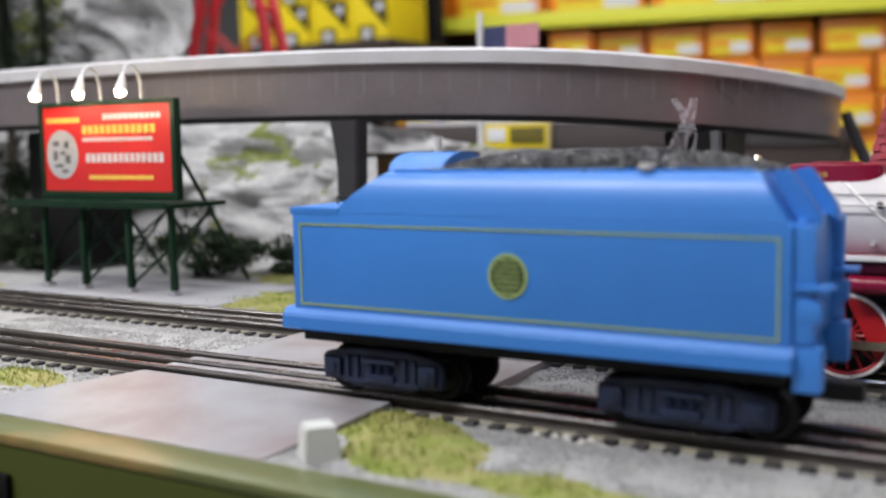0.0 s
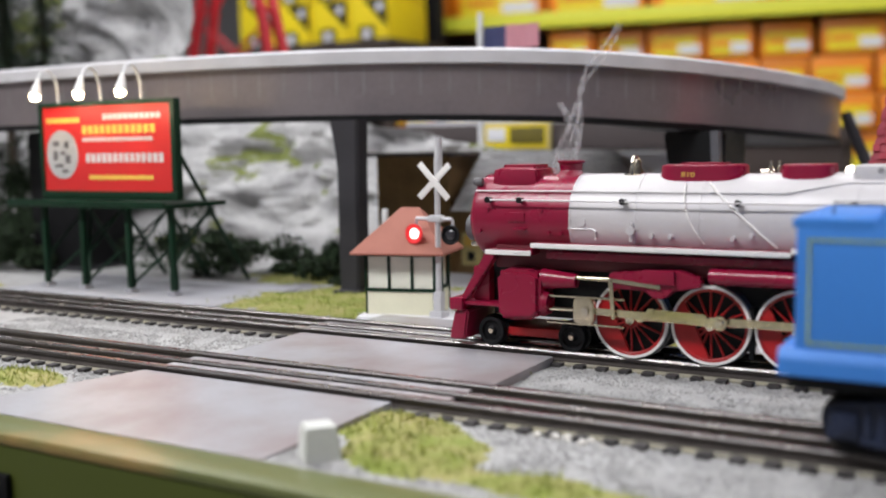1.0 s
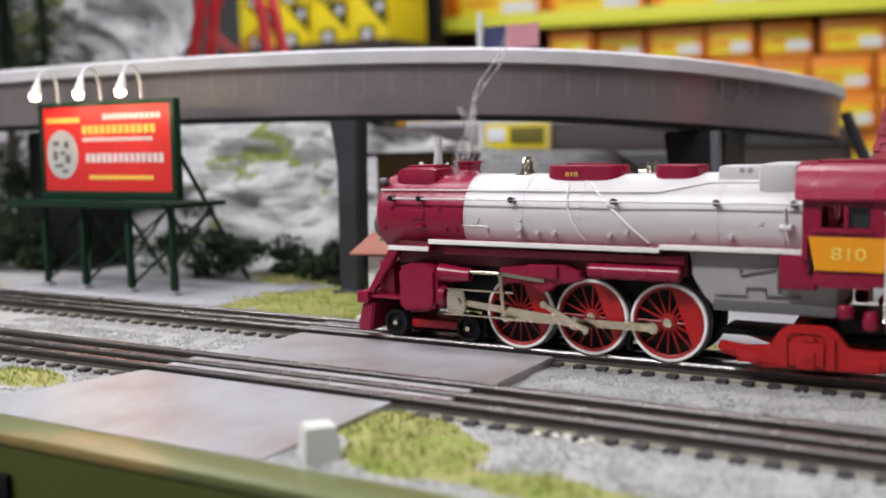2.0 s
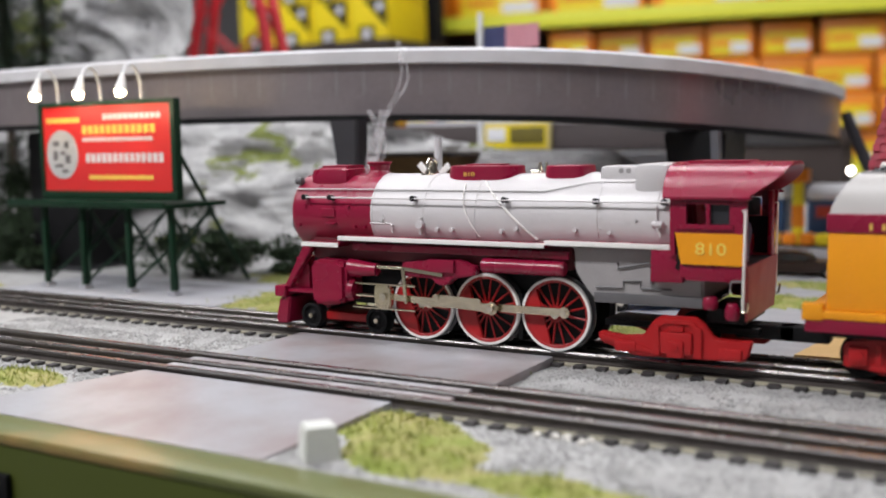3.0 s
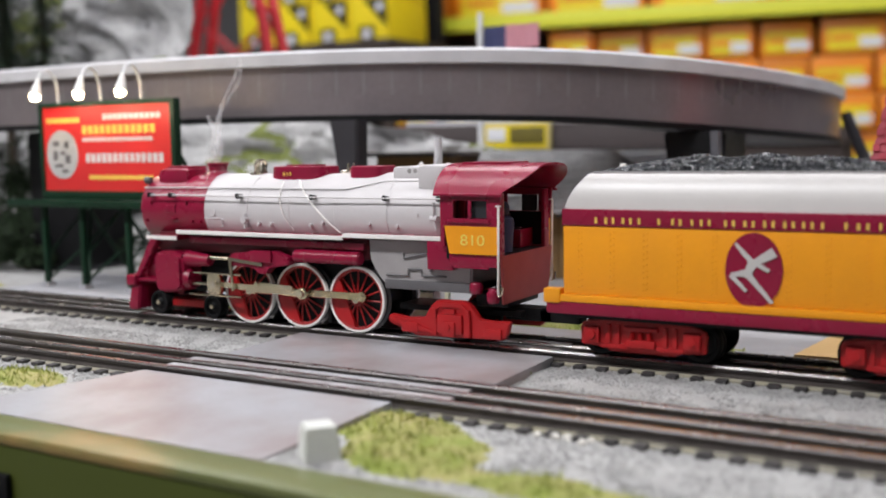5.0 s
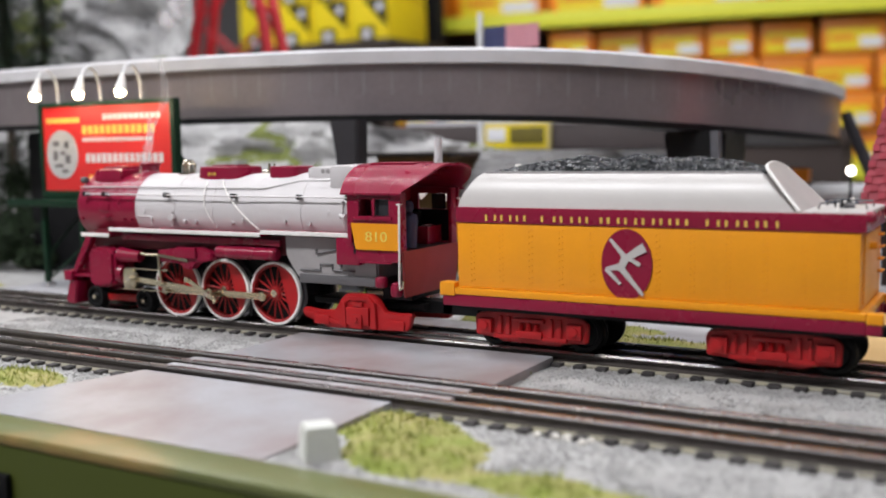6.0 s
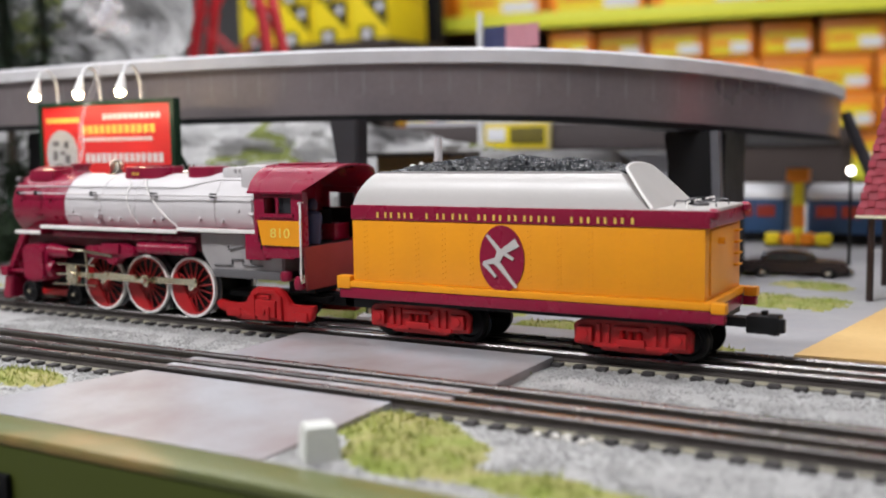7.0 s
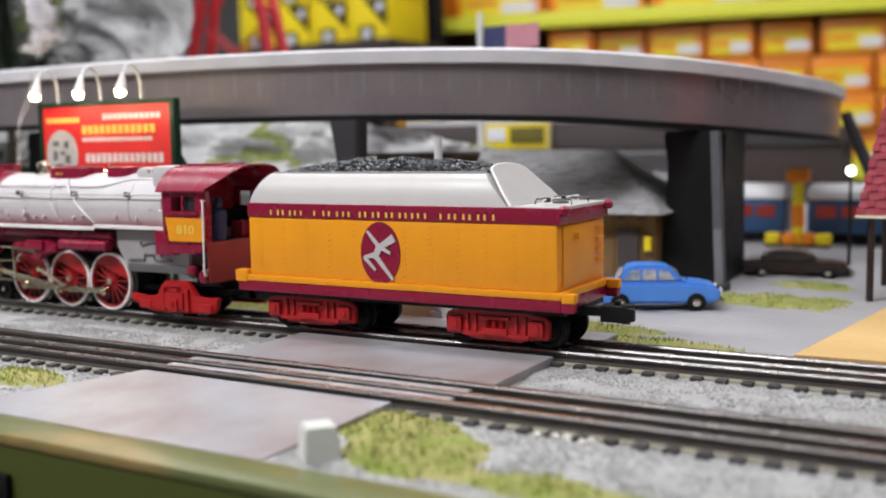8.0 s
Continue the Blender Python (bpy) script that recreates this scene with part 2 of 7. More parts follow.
def lathe(profile, centre, axis="z", seg=28, bm=None):
    """(radius, height) rings turned about an axis through centre."""
    out = bm or bmesh.new()
    rings = []
    for r, h in profile:
        ring = []
        for i in range(seg):
            a = 2 * math.pi * i / seg
            u, v = r * math.cos(a), r * math.sin(a)
            p = {"z": (u, v, h), "x": (h, u, v), "y": (u, h, v)}[axis]
            ring.append(out.verts.new(Vector(centre) + Vector(p)))
        rings.append(ring)
    for a, b in zip(rings, rings[1:]):
        for i in range(seg):
            out.faces.new((a[i], a[(i + 1) % seg], b[(i + 1) % seg], b[i]))
    ring_shape = profile[0] == profile[-1]
    if profile[0][0] > 1e-7 and not ring_shape:
        out.faces.new(rings[0])
    if profile[-1][0] > 1e-7 and not ring_shape:
        out.faces.new(rings[-1][::-1])
    bmesh.ops.remove_doubles(out, verts=out.verts[:], dist=1e-7)
    return out


def tube(points, r, seg=8, bm=None):
    """A bent wire through points."""
    out = bm or bmesh.new()
    pts = [Vector(p) for p in points]
    rings = []
    for i, p in enumerate(pts):
        d = (pts[min(i + 1, len(pts) - 1)] - pts[max(i - 1, 0)]).normalized()
        q = d.to_track_quat("Z", "Y").to_matrix()
        rings.append([out.verts.new(p + q @ Vector((r * math.cos(2 * math.pi * k / seg), r * math.sin(2 * math.pi * k / seg), 0))) for k in range(seg)])
    for a, b in zip(rings, rings[1:]):
        for k in range(seg):
            out.faces.new((a[k], a[(k + 1) % seg], b[(k + 1) % seg], b[k]))
    out.faces.new(rings[0]), out.faces.new(rings[-1][::-1])
    return out


def words(text, size, m, material, parent, name="lettering", label="", extrude=0.0002, wide=1.0):
    """Raised lettering with the built-in font."""
    cu = bpy.data.curves.new("text", "FONT")
    cu.body, cu.size, cu.extrude, cu.align_x, cu.align_y = text, size, extrude, "CENTER", "CENTER"
    tmp = bpy.data.objects.new("text", cu)
    me = bpy.data.meshes.new_from_object(tmp)
    bpy.data.objects.remove(tmp)
    me.materials.append(material)
    ob = new(name, me)
    ob.parent = parent
    ob.matrix_basis = m @ Matrix.Diagonal((wide, 1, 1, 1))
    return tagged(ob, label)


FACE = pose(0, 0, 0, 90)   # turns lettering to face the aisle


def scatter(name, pieces, shape, faces, material, label, category, smooth=False):
    """Many small pieces as one sheet: pieces are (place, turn matrix, size)."""
    base = np.array(shape, float)
    co, fa = [], []
    for p, q, s in pieces:
        k = len(co) * len(base)
        co.append(base @ np.array(q).T * np.array(s) + np.array(p))
        fa.append([tuple(i + k for i in f) for f in faces])
    me = bpy.data.meshes.new(name)
    me.from_pydata(np.concatenate(co).tolist(), [], [f for g in fa for f in g])
    me.materials.append(material)
    return tagged(new(name, me), label, category, "", "stuff")


def turn_any(rng):
    q = rng.normal(size=4)
    w, x, y, z = q / np.linalg.norm(q)
    return np.array([[1 - 2 * (y * y + z * z), 2 * (x * y - z * w), 2 * (x * z + y * w)],
                     [2 * (x * y + z * w), 1 - 2 * (x * x + z * z), 2 * (y * z - x * w)],
                     [2 * (x * z - y * w), 2 * (y * z + x * w), 1 - 2 * (x * x + y * y)]])


# ---------------------------------------------------------------- the room
def room():
    x0, x1, y0, y1 = -4.2, 3.2, -2.6, 3.4
    solid("floor", box(x0, x1, y0, y1, FLOOR_Z - 0.1, FLOOR_Z), M_FLOOR, "grey carpeted shop floor under the layout", "floor", "structure")
    solid("ceiling", box(x0, x1, y0, y1, CEIL_Z, CEIL_Z + 0.1), M_SHOPWALL, "plain off-white shop ceiling", "ceiling", "structure")
    solid("wall_north", box(x0, x1, y1, y1 + 0.1, FLOOR_Z, CEIL_Z), M_SHOPWALL, "off-white shop wall behind the shelves", "wall", "structure")
    solid("wall_south", box(x0, x1, y0 - 0.1, y0, FLOOR_Z, CEIL_Z), M_SHOPWALL, "plain off-white shop wall", "wall", "structure")
    solid("wall_west", box(x0 - 0.1, x0, y0, y1, FLOOR_Z, CEIL_Z), M_SHOPWALL, "plain off-white shop wall", "wall", "structure")
    solid("wall_east", box(x1, x1 + 0.1, y0, y1, FLOOR_Z, CEIL_Z), M_SHOPWALL, "plain off-white shop wall", "wall", "structure")
    first = None
    for lx, ly in LAMPS:
        at = pose(lx, ly, CEIL_Z)
        if first is None:
            first = thing("ceiling_light", "white fluorescent fixture fixed to the ceiling", "ceiling light", (lx, ly, CEIL_Z), "ceiling lights")
            part("housing", box(-0.6, 0.6, -0.18, 0.18, -0.08, 0, 0.01), M_CARDW, first)
        else:
            copy_thing(first, at)


# ---------------------------------------------------------------- the layout board
G = -0.0075          # ground level; railheads lie at 0
NEAR_Y, FAR_Y = -0.121, 0.0
X0, X1 = -2.2, 2.2
EDGE_Y = -0.2250


def turf_at(x, y):
    """How grassy the ground is at a place, 0 to 1."""
    spots = [(-0.220, -0.172, 0.034, 0.022), (-0.204, -0.196, 0.034, 0.018), (-0.148, -0.204, 0.052, 0.010), (-0.232, -0.158, 0.020, 0.016), (-0.456, -0.172, 0.032, 0.015), (-0.47, 0.098, 0.085, 0.055), (-0.46, 0.16, 0.06, 0.06),
             (-0.345, 0.10, 0.05, 0.04), (-0.222, 0.235, 0.05, 0.028), (-0.165, 0.245, 0.060, 0.030), (-0.232, -0.045, 0.016, 0.014),
             (-0.185, 0.055, 0.055, 0.012), (-0.24, 0.085, 0.05, 0.02), (-0.55, 0.21, 0.07, 0.03), (-0.82, 0.06, 0.04, 0.01), (-0.30, 0.38, 0.1, 0.04), (-0.15, 0.33, 0.04, 0.02)]
    v = -1.0
    for cx, cy, rx, ry in spots:
        d = math.hypot((x - cx) / rx, (y - cy) / ry)
        v = max(v, 1.25 - d)
    if v <= -0.4:
        return 0.0
    return max(0.0, min(1.0, v + 0.5 * noise.noise((x * 45, y * 45, 0.3))))


PANELS = [(-0.403, -0.251, -0.2248, -0.1415), (-0.388, -0.219, -0.0995, -0.0215)]


def in_panel(x, y, m=0.0):
    return any(a - m < x < b + m and c - m < y < d + m for a, b, c, d in PANELS)


def ground():
    nx, ny = 230, 150
    xs = np.concatenate([np.linspace(X0, -0.85, 30)[:-1], np.linspace(-0.85, 0.1, nx), np.linspace(0.1, X1, 30)[1:]])
    ys = np.concatenate([np.linspace(EDGE_Y, 0.35, ny), np.linspace(0.35, 1.6, 40)[1:]])
    bm = bmesh.new()
    grid = []
    for y in ys:
        row = []
        for x in xs:
            h = 0.0012 * noise.noise((x * 60, y * 60, 1)) + 0.0006 * noise.noise((x * 300, y * 300, 2))
            if min(abs(y - NEAR_Y), abs(y - FAR_Y)) < 0.04 or in_panel(x, y, 0.01):
                h *= 0.2
            h += 0.003 * turf_at(x, y)
            if y < EDGE_Y + 0.012:
                h = min(h, 0.0)
            row.append(bm.verts.new((x, y, G + h)))
        grid.append(row)
    for a, b in zip(grid, grid[1:]):
        for i in range(len(a) - 1):
            bm.faces.new((a[i], a[i + 1], b[i + 1], b[i]))
    ob = solid("ground", bm, M_GRAVEL, "grey gravel scenery ground with patches of turf", "ground", "structure")
    me = ob.data
    me.materials.append(M_TURF)
    me.materials.append(M_ROADGREY)
    for f in me.polygons:
        c = f.center
        if turf_at(c.x, c.y) > 0.25:
            f.material_index = 1
        elif c.y > 0.035 and c.x > -0.56:
            f.material_index = 2
    solid("board_edge", box(X0, X1, -0.2475, EDGE_Y - 0.0002, G - 0.004, G + 0.0012, 0.002), M_FASCIATOP, "green rim of the layout board with tan patches", "board edge", "structure")
    solid("board_fascia", box(X0, X1, -0.2465, -0.229, -0.30, G - 0.0045), M_FASCIA, "olive green painted fascia of the layout board", "fascia", "structure")
    solid("board_base", box(X0, X1, -0.2255, 1.6, -0.06, G - 0.0035), M_PLY, "plywood base of the layout", "board", "structure")
    for lx in (-2.0, -0.7, 0.7, 2.0):
        for ly in (-0.16, 1.5):
            solid("board_leg", box(lx - 0.035, lx + 0.035, ly - 0.035, ly + 0.035, FLOOR_Z, -0.06, 0.003), M_PLY, "square timber leg under the layout board", "board leg", "structure")
    rng = np.random.default_rng(3)
    stones, blades = [], []
    for _ in range(60000):
        x, y = rng.uniform(-0.62, 0.05), rng.uniform(EDGE_Y, 0.03)
        if in_panel(x, y, 0.001):
            continue
        near = min(abs(y - NEAR_Y), abs(y - FAR_Y))
        if near < 0.019 or turf_at(x, y) > 0.3 or y < EDGE_Y + 0.002:
            continue
        s = rng.uniform(0.0004, 0.0009)
        stones.append(((x, y, G + s * 0.3), turn_any(rng), (s, s * rng.uniform(0.7, 1.2), s * 0.8)))
    octa = [(1, 0, 0), (-1, 0, 0), (0, 1, 0), (0, -1, 0), (0, 0, 1), (0, 0, -1)]
    octf = [(0, 2, 4), (2, 1, 4), (1, 3, 4), (3, 0, 4), (2, 0, 5), (1, 2, 5), (3, 1, 5), (0, 3, 5)]
    scatter("ballast", stones, octa, octf, M_STONE, "loose grey ballast stones beside the tracks", "gravel")
    for _ in range(190000):
        x, y = rng.uniform(-0.9, -0.05), rng.uniform(EDGE_Y + 0.002, 0.42)
        if y > 0.06 and rng.random() < 0.5:
            continue
        k = turf_at(x, y)
        if k < 0.22 or rng.random() > k + 0.1 or in_panel(x, y):
            continue
        if min(abs(y - NEAR_Y), abs(y - FAR_Y)) < 0.024:
            continue
        a = rng.uniform(0, 6.283)
        c, s = math.cos(a), math.sin(a)
        l1, l2 = rng.uniform(-0.6, 0.6, 2)
        h = rng.uniform(0.0014, 0.0036) * (1.0 + 0.9 * max(0.0, noise.noise((x * 90, y * 90, 7))) * (y < -0.14))
        q = np.array([[c, -s, l1], [s, c, l2], [0, 0, 1]])
        blades.append(((x, y, G + 0.003 * k - 0.0008), q, (h, h, h)))
    scatter("grass", blades, [(-0.17, 0, 0), (0.17, 0, 0), (0, 0, 1)], [(0, 1, 2)], M_GRASS, "short yellow-green turf fibres in patches", "grass")


M_ROADGREY = mat("grey_street_paint", (0.27, 0.265, 0.28), 0.7, other=(0.33, 0.325, 0.33), scale=14, fine=500, vary=0.08, bump=0.12)


def crossing():
    for (a, b, c, d), nm in zip(PANELS, ("near", "middle")):
        t = thing("crossing_panel", "grey stained road panel of the level crossing", "road panel", ((a + b) / 2, (c + d) / 2, 0), "crossing panels", "structure")
        x, y = (a + b) / 2, (c + d) / 2
        near = nm == "near"
        front = [(a - 0.034 * near, c), (b, c)]
        rear = [(b + 0.006 * near, d), (a + 0.005 * near, d)]
        zf = -0.0068 if near else -0.0030
        bm = bmesh.new()
        top = [bm.verts.new((p - x, q - y, z)) for (p, q), z in zip(front + rear, (zf, zf, -0.0028, -0.0028))]
        low = [bm.verts.new((p - x, q - y, -0.0105)) for p, q in front + rear]
        bm.faces.new(top), bm.faces.new(low)
        for i in range(4):
            bm.faces.new((low[i], low[(i + 1) % 4], top[(i + 1) % 4], top[i]))
        part("slab", bm, M_CONCRETE, t, smooth=False)
    for cy in (NEAR_Y, FAR_Y):
        t = thing("rail_filler", "grey filler boards between the rails at the crossing", "road panel", (-0.31, cy, 0), "crossing panels", "structure")
        for y0, y1 in ((-0.0135, -0.003), (0.003, 0.0135)):
            part("board", box(-0.085, 0.088, y0, y1, -0.0049, -0.0020, 0.0004), M_CONCRETE, t)
    solid("road_far_side", box(-0.380, -0.212, 0.021, 0.060, -0.0135, -0.0035, 0.001), M_CONCRETE, "grey road panel beyond the far track", "road panel", "structure")


def track(cy, label):
    t = thing("track", label, "railway track", (0, cy, 0), "tracks", "structure")
    prof = [(-0.0016, 0.0), (-0.0021, -0.0010), (-0.0018, -0.0022), (-0.0008, -0.0027), (-0.0008, -0.0042), (-0.0030, -0.0048), (-0.0030, -0.0054)]
    prof = prof + [(-p, q) for p, q in prof[::-1]]
    for y in (-0.0172, 0.0, 0.0172):
        b = bmesh.new()
        lift = -0.0004 if y == 0 else 0
        plate([(y + p, q + lift) for p, q in prof], "x", X0, X1, b)
        ob = part("rail", b, M_RAIL, t, smooth=False)
        ob.data.materials.append(M_RAILSIDE)
        for f in ob.data.polygons:
            if f.center.z < -0.0014 and abs(f.normal.x) < 0.5:
                f.material_index = 1
    bed = [(-0.0215, -0.0066), (-0.0200, -0.0052), (0.0200, -0.0052), (0.0215, -0.0066), (0.0215, -0.0085), (-0.0215, -0.0085)]
    part("roadbed", plate(bed, "x", X0, X1), M_ROADBED, t, smooth=False)
    tie = mesh_of("tie", box(-0.0029, 0.0029, -0.0262, 0.0262, -0.0085, -0.0056, 0.0003), M_TIE)
    n = 300
    for i in range(n):
        x = -0.0155 + 0.0125 * (i - n * 0.62)
        if not X0 < x < X1:
            continue
        ob = new("tie", tie)
        ob.parent = t
        ob.location = (x, 0, 0)
    return t


# ---------------------------------------------------------------- elevated line
LINE = [(-1.45, 0.17, 0.133), (-1.10, 0.130, 0.1335), (-0.847, 0.124, 0.1350), (-0.655, 0.140, 0.1365), (-0.479, 0.170, 0.1360), (-0.340, 0.228, 0.1325),
        (-0.247, 0.305, 0.1250), (-0.196, 0.42, 0.1180), (-0.172, 0.56, 0.1120), (-0.20, 0.72, 0.109), (-0.30, 0.86, 0.107), (-0.45, 0.96, 0.106), (-0.70, 1.03, 0.106)]


def spline(pts, step=8):
    out = []
    p = [Vector(q) for q in pts]
    p = [p[0] * 2 - p[1]] + p + [p[-1] * 2 - p[-2]]
    for i in range(1, len(p) - 2):
        for k in range(step):
            t = k / step
            out.append(0.5 * ((2 * p[i]) + (p[i + 1] - p[i - 1]) * t + (2 * p[i - 1] - 5 * p[i] + 4 * p[i + 1] - p[i + 2]) * t * t + (3 * p[i] - p[i - 1] - 3 * p[i + 1] + p[i + 2]) * t ** 3))
    out.append(p[-2])
    return out


def sweep(path, section, closed=True):
    """section: (inward, up) round the path."""
    bm = bmesh.new()
    rings = []
    for i, p in enumerate(path):
        d = (path[min(i + 1, len(path) - 1)] - path[max(i - 1, 0)])
        d.z = 0
        d.normalize()
        inward = Vector((-d.y, d.x, 0))
        rings.append([bm.verts.new(p + inward * u + Vector((0, 0, v))) for u, v in section])
    n = len(section)
    for a, b in zip(rings, rings[1:]):
        for k in range(n if closed else n - 1):
            bm.faces.new((a[k], a[(k + 1) % n], b[(k + 1) % n], b[k]))
    if closed:
        bm.faces.new(rings[0]), bm.faces.new(rings[-1][::-1])
    return bm


def bridge():
    path = spline(LINE)
    t = thing("elevated_bridge", "long curved brown-grey plate girder bridge carrying an elevated line", "bridge", (0, 0, 0))
    part("girder", sweep(path, [(0, 0), (0.0, 0.0405), (0.006, 0.0405), (0.006, 0)]), M_BRIDGE, t, "weathered brown-grey outer plate girder")
    # inner girder takes the dark pier colour, standing in for shade under the deck
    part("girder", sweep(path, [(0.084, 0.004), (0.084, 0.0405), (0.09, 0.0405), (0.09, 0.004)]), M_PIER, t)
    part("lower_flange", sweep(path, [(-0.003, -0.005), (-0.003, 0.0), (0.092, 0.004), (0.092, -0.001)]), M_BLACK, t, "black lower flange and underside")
    part("deck_edge", sweep(path, [(-0.005, 0.0408), (-0.005, 0.0505), (0.002, 0.0530), (0.016, 0.0530), (0.016, 0.0408)]), M_DECK, t, "pale grey rounded deck edge")
    part("deck", sweep(path, [(0.0165, 0.040), (0.0165, 0.0500), (0.095, 0.0500), (0.095, 0.040)]), M_DECK, t)
    for u in (0.032, 0.064):
        part("rail", sweep(path, [(u - 0.001, 0.0503), (u - 0.001, 0.0550), (u + 0.001, 0.0550), (u + 0.001, 0.0503)]), M_RAILSIDE, t)
    # nearly flush ribs, drawn as light streaks by their paler colour
    rib = mesh_of("rib", box(-0.0010, 0.0010, -0.00012, 0.0005, 0.016, 0.0400), M_RIB)
    run = 0.0
    for a, b in zip(path, path[1:]):
        seg = (b - a).length
        while run < seg:
            p = a.lerp(b, run / seg)
            ob = new("rib", rib)
            ob.parent = t
            d = (b - a)
            ob.matrix_basis = Matrix.Translation(p) @ pose(0, 0, 0, 0, 0, math.degrees(math.atan2(d.y, d.x)))
            run += 0.0235
        run -= seg
    pier = thing("bridge_pier", "dark grey flared steel pier under the bridge", "bridge pier", (-0.4690, 0.152, 0), "bridge piers")
    part("column", plate([(-0.0105, G), (0.0085, G), (0.0095, 0.085), (0.0105, 0.1315), (-0.017, 0.1315), (-0.0135, 0.115), (-0.0105, 0.095)], "y", -0.006, 0.010, bevel=0.0015), M_PIER, pier)
    part("footing", box(-0.013, 0.011, -0.012, 0.014, G - 0.002, G + 0.004, 0.001), M_PIER, pier)
    pier = thing("bridge_pier", "broad black pier with a dark grey corner rib under the bridge", "bridge pier", (-0.235, 0.335, 0), "bridge piers")
    part("column", plate([(-0.034, G), (0.020, G), (0.019, 0.09), (0.020, 0.1185), (-0.032, 0.1185), (-0.028, 0.09)], "y", -0.02, 0.05, bevel=0.002), M_BLACK, pier)
    b = bmesh.new()
    rows = [[b.verts.new((x + dx, y + dy, z)) for dx, dy in ((0, 0), (0.0065, 0), (0.0065, 0.010), (0, 0.010))] for x, y, z in ((0.0225, -0.056, G), (0.0160, -0.040, 0.040), (0.0105, -0.031, 0.1185))]
    for lo, hi in zip(rows, rows[1:]):
        for k in range(4):
            b.faces.new((lo[k], lo[(k + 1) % 4], hi[(k + 1) % 4], hi[k]))
    b.faces.new(rows[0]), b.faces.new(rows[-1])
    part("corner_rib", b, M_RIBGREY, pier, "dark grey raking corner rib", smooth=False)
    part("footing", box(0.020, 0.032, -0.060, -0.044, G - 0.002, G + 0.006, 0.001), M_PIER, pier)
    pier = thing("bridge_pier", "broad black pier half hidden behind the billboard", "bridge pier", (-0.842, 0.19, 0), "bridge piers")
    part("column", plate([(-0.036, G), (0.036, G), (0.036, 0.130), (-0.036, 0.130)], "y", -0.02, 0.04, bevel=0.002), M_BLACK, pier)
    part("footing", box(-0.040, 0.040, -0.024, 0.044, G - 0.002, G + 0.004, 0.001), M_PIER, pier)


M_RIBGREY = mat("slate_grey_rib", (0.085, 0.085, 0.098), 0.45, vary=0.12, bump=0.1)
# girder colour lightened: faint sheen streaks painted onto the ribs
M_RIB = mat("girder_rib_light_streak", (0.31, 0.285, 0.285), 0.34, 0.45, vary=0.1)


# ---------------------------------------------------------------- rocks and planting
def rocks():
    bm = bmesh.new()
    nx, nz = 260, 120
    grid = []
    for j in range(nz):
        v = j / (nz - 1)
        row = []
        for i in range(nx):
            u = i / (nx - 1)
            x = -1.75 + 1.38 * u
            top = 0.52 if x < -0.98 else 0.52 - 0.33 * min(1.0, (x + 0.98) / 0.08) if x < -0.90 else 0.19 - 0.08 * min(1.0, (x + 0.90) / 0.5)
            z = G - 0.01 + top * v
            base = 0.32 + 0.58 * (z + 0.02) + 0.13 * max(0.0, u - 0.55) + 0.06 * math.sin(x * 7)
            d = 0.0
            for s, a in ((5.5, 0.085), (12, 0.062), (30, 0.020), (85, 0.006)):
                c = noise.voronoi(((x + 0.45 * z) * s, (z - 0.25 * x) * s * 1.05 + base, 0.7 * s), distance_metric="DISTANCE", exponent=2.5)[0]
                d += a * (c[1] - c[0])
            d += 0.02 * noise.noise((x * 14, z * 22, 4))
            y = base - d * 0.9 - 0.03 * math.floor(6 * v + noise.noise((x * 4, 0, 8))) * -0.05
            row.append(bm.verts.new((x + 0.4 * d * 0.1, y, z)))
        grid.append(row)
    for a, b in zip(grid, grid[1:]):
        for i in range(nx - 1):
            bm.faces.new((a[i], a[i + 1], b[i + 1], b[i]))
    ob = solid("rock_cliff", bm, M_ROCK, "pale grey craggy rock cliff with moss on its ledges", "cliff", "structure", smooth=True)
    ob.data.materials.append(M_MOSS)
    for f in ob.data.polygons:
        n = f.normal if f.normal.y < 0 else -f.normal
        c = f.center
        if n.z > 0.30 and noise.noise((c.x * 9, c.z * 14, 2)) + 0.5 * noise.noise((c.x * 60, c.z * 60, 5)) > 0.30:
            f.material_index = 1


def leaves(name, centre, radii, count, size, material, label, category, seed):
    rng = np.random.default_rng(seed)
    pieces = []
    lobes = [(rng.normal(size=3) * 0.55, rng.uniform(0.35, 0.7)) for _ in range(9)]
    while len(pieces) < count:
        c, r = lobes[rng.integers(len(lobes))]
        d = rng.normal(size=3)
        p = c + d / np.linalg.norm(d) * r * rng.uniform(0.6, 1.05)
        q = np.array(centre) + p * np.array(radii)
        if q[2] < G:
            q[2] = G + rng.uniform(0, 0.004)
        s = size * rng.uniform(0.6, 1.3)
        pieces.append((q, turn_any(rng), (s, s, s)))
    co, fa = [], []
    base = np.array([(-1, 0, 0), (0, -0.5, 0.1), (1, 0, 0), (0, 0.5, 0.1)])
    for p, q, s in pieces:
        k = len(co) * 4
        co.append(base @ q.T * s + p)
        fa.append((k, k + 1, k + 2, k + 3))
    me = bpy.data.meshes.new(name)
    me.from_pydata(np.concatenate(co).tolist(), [], fa)
    me.materials.append(material)
    return me


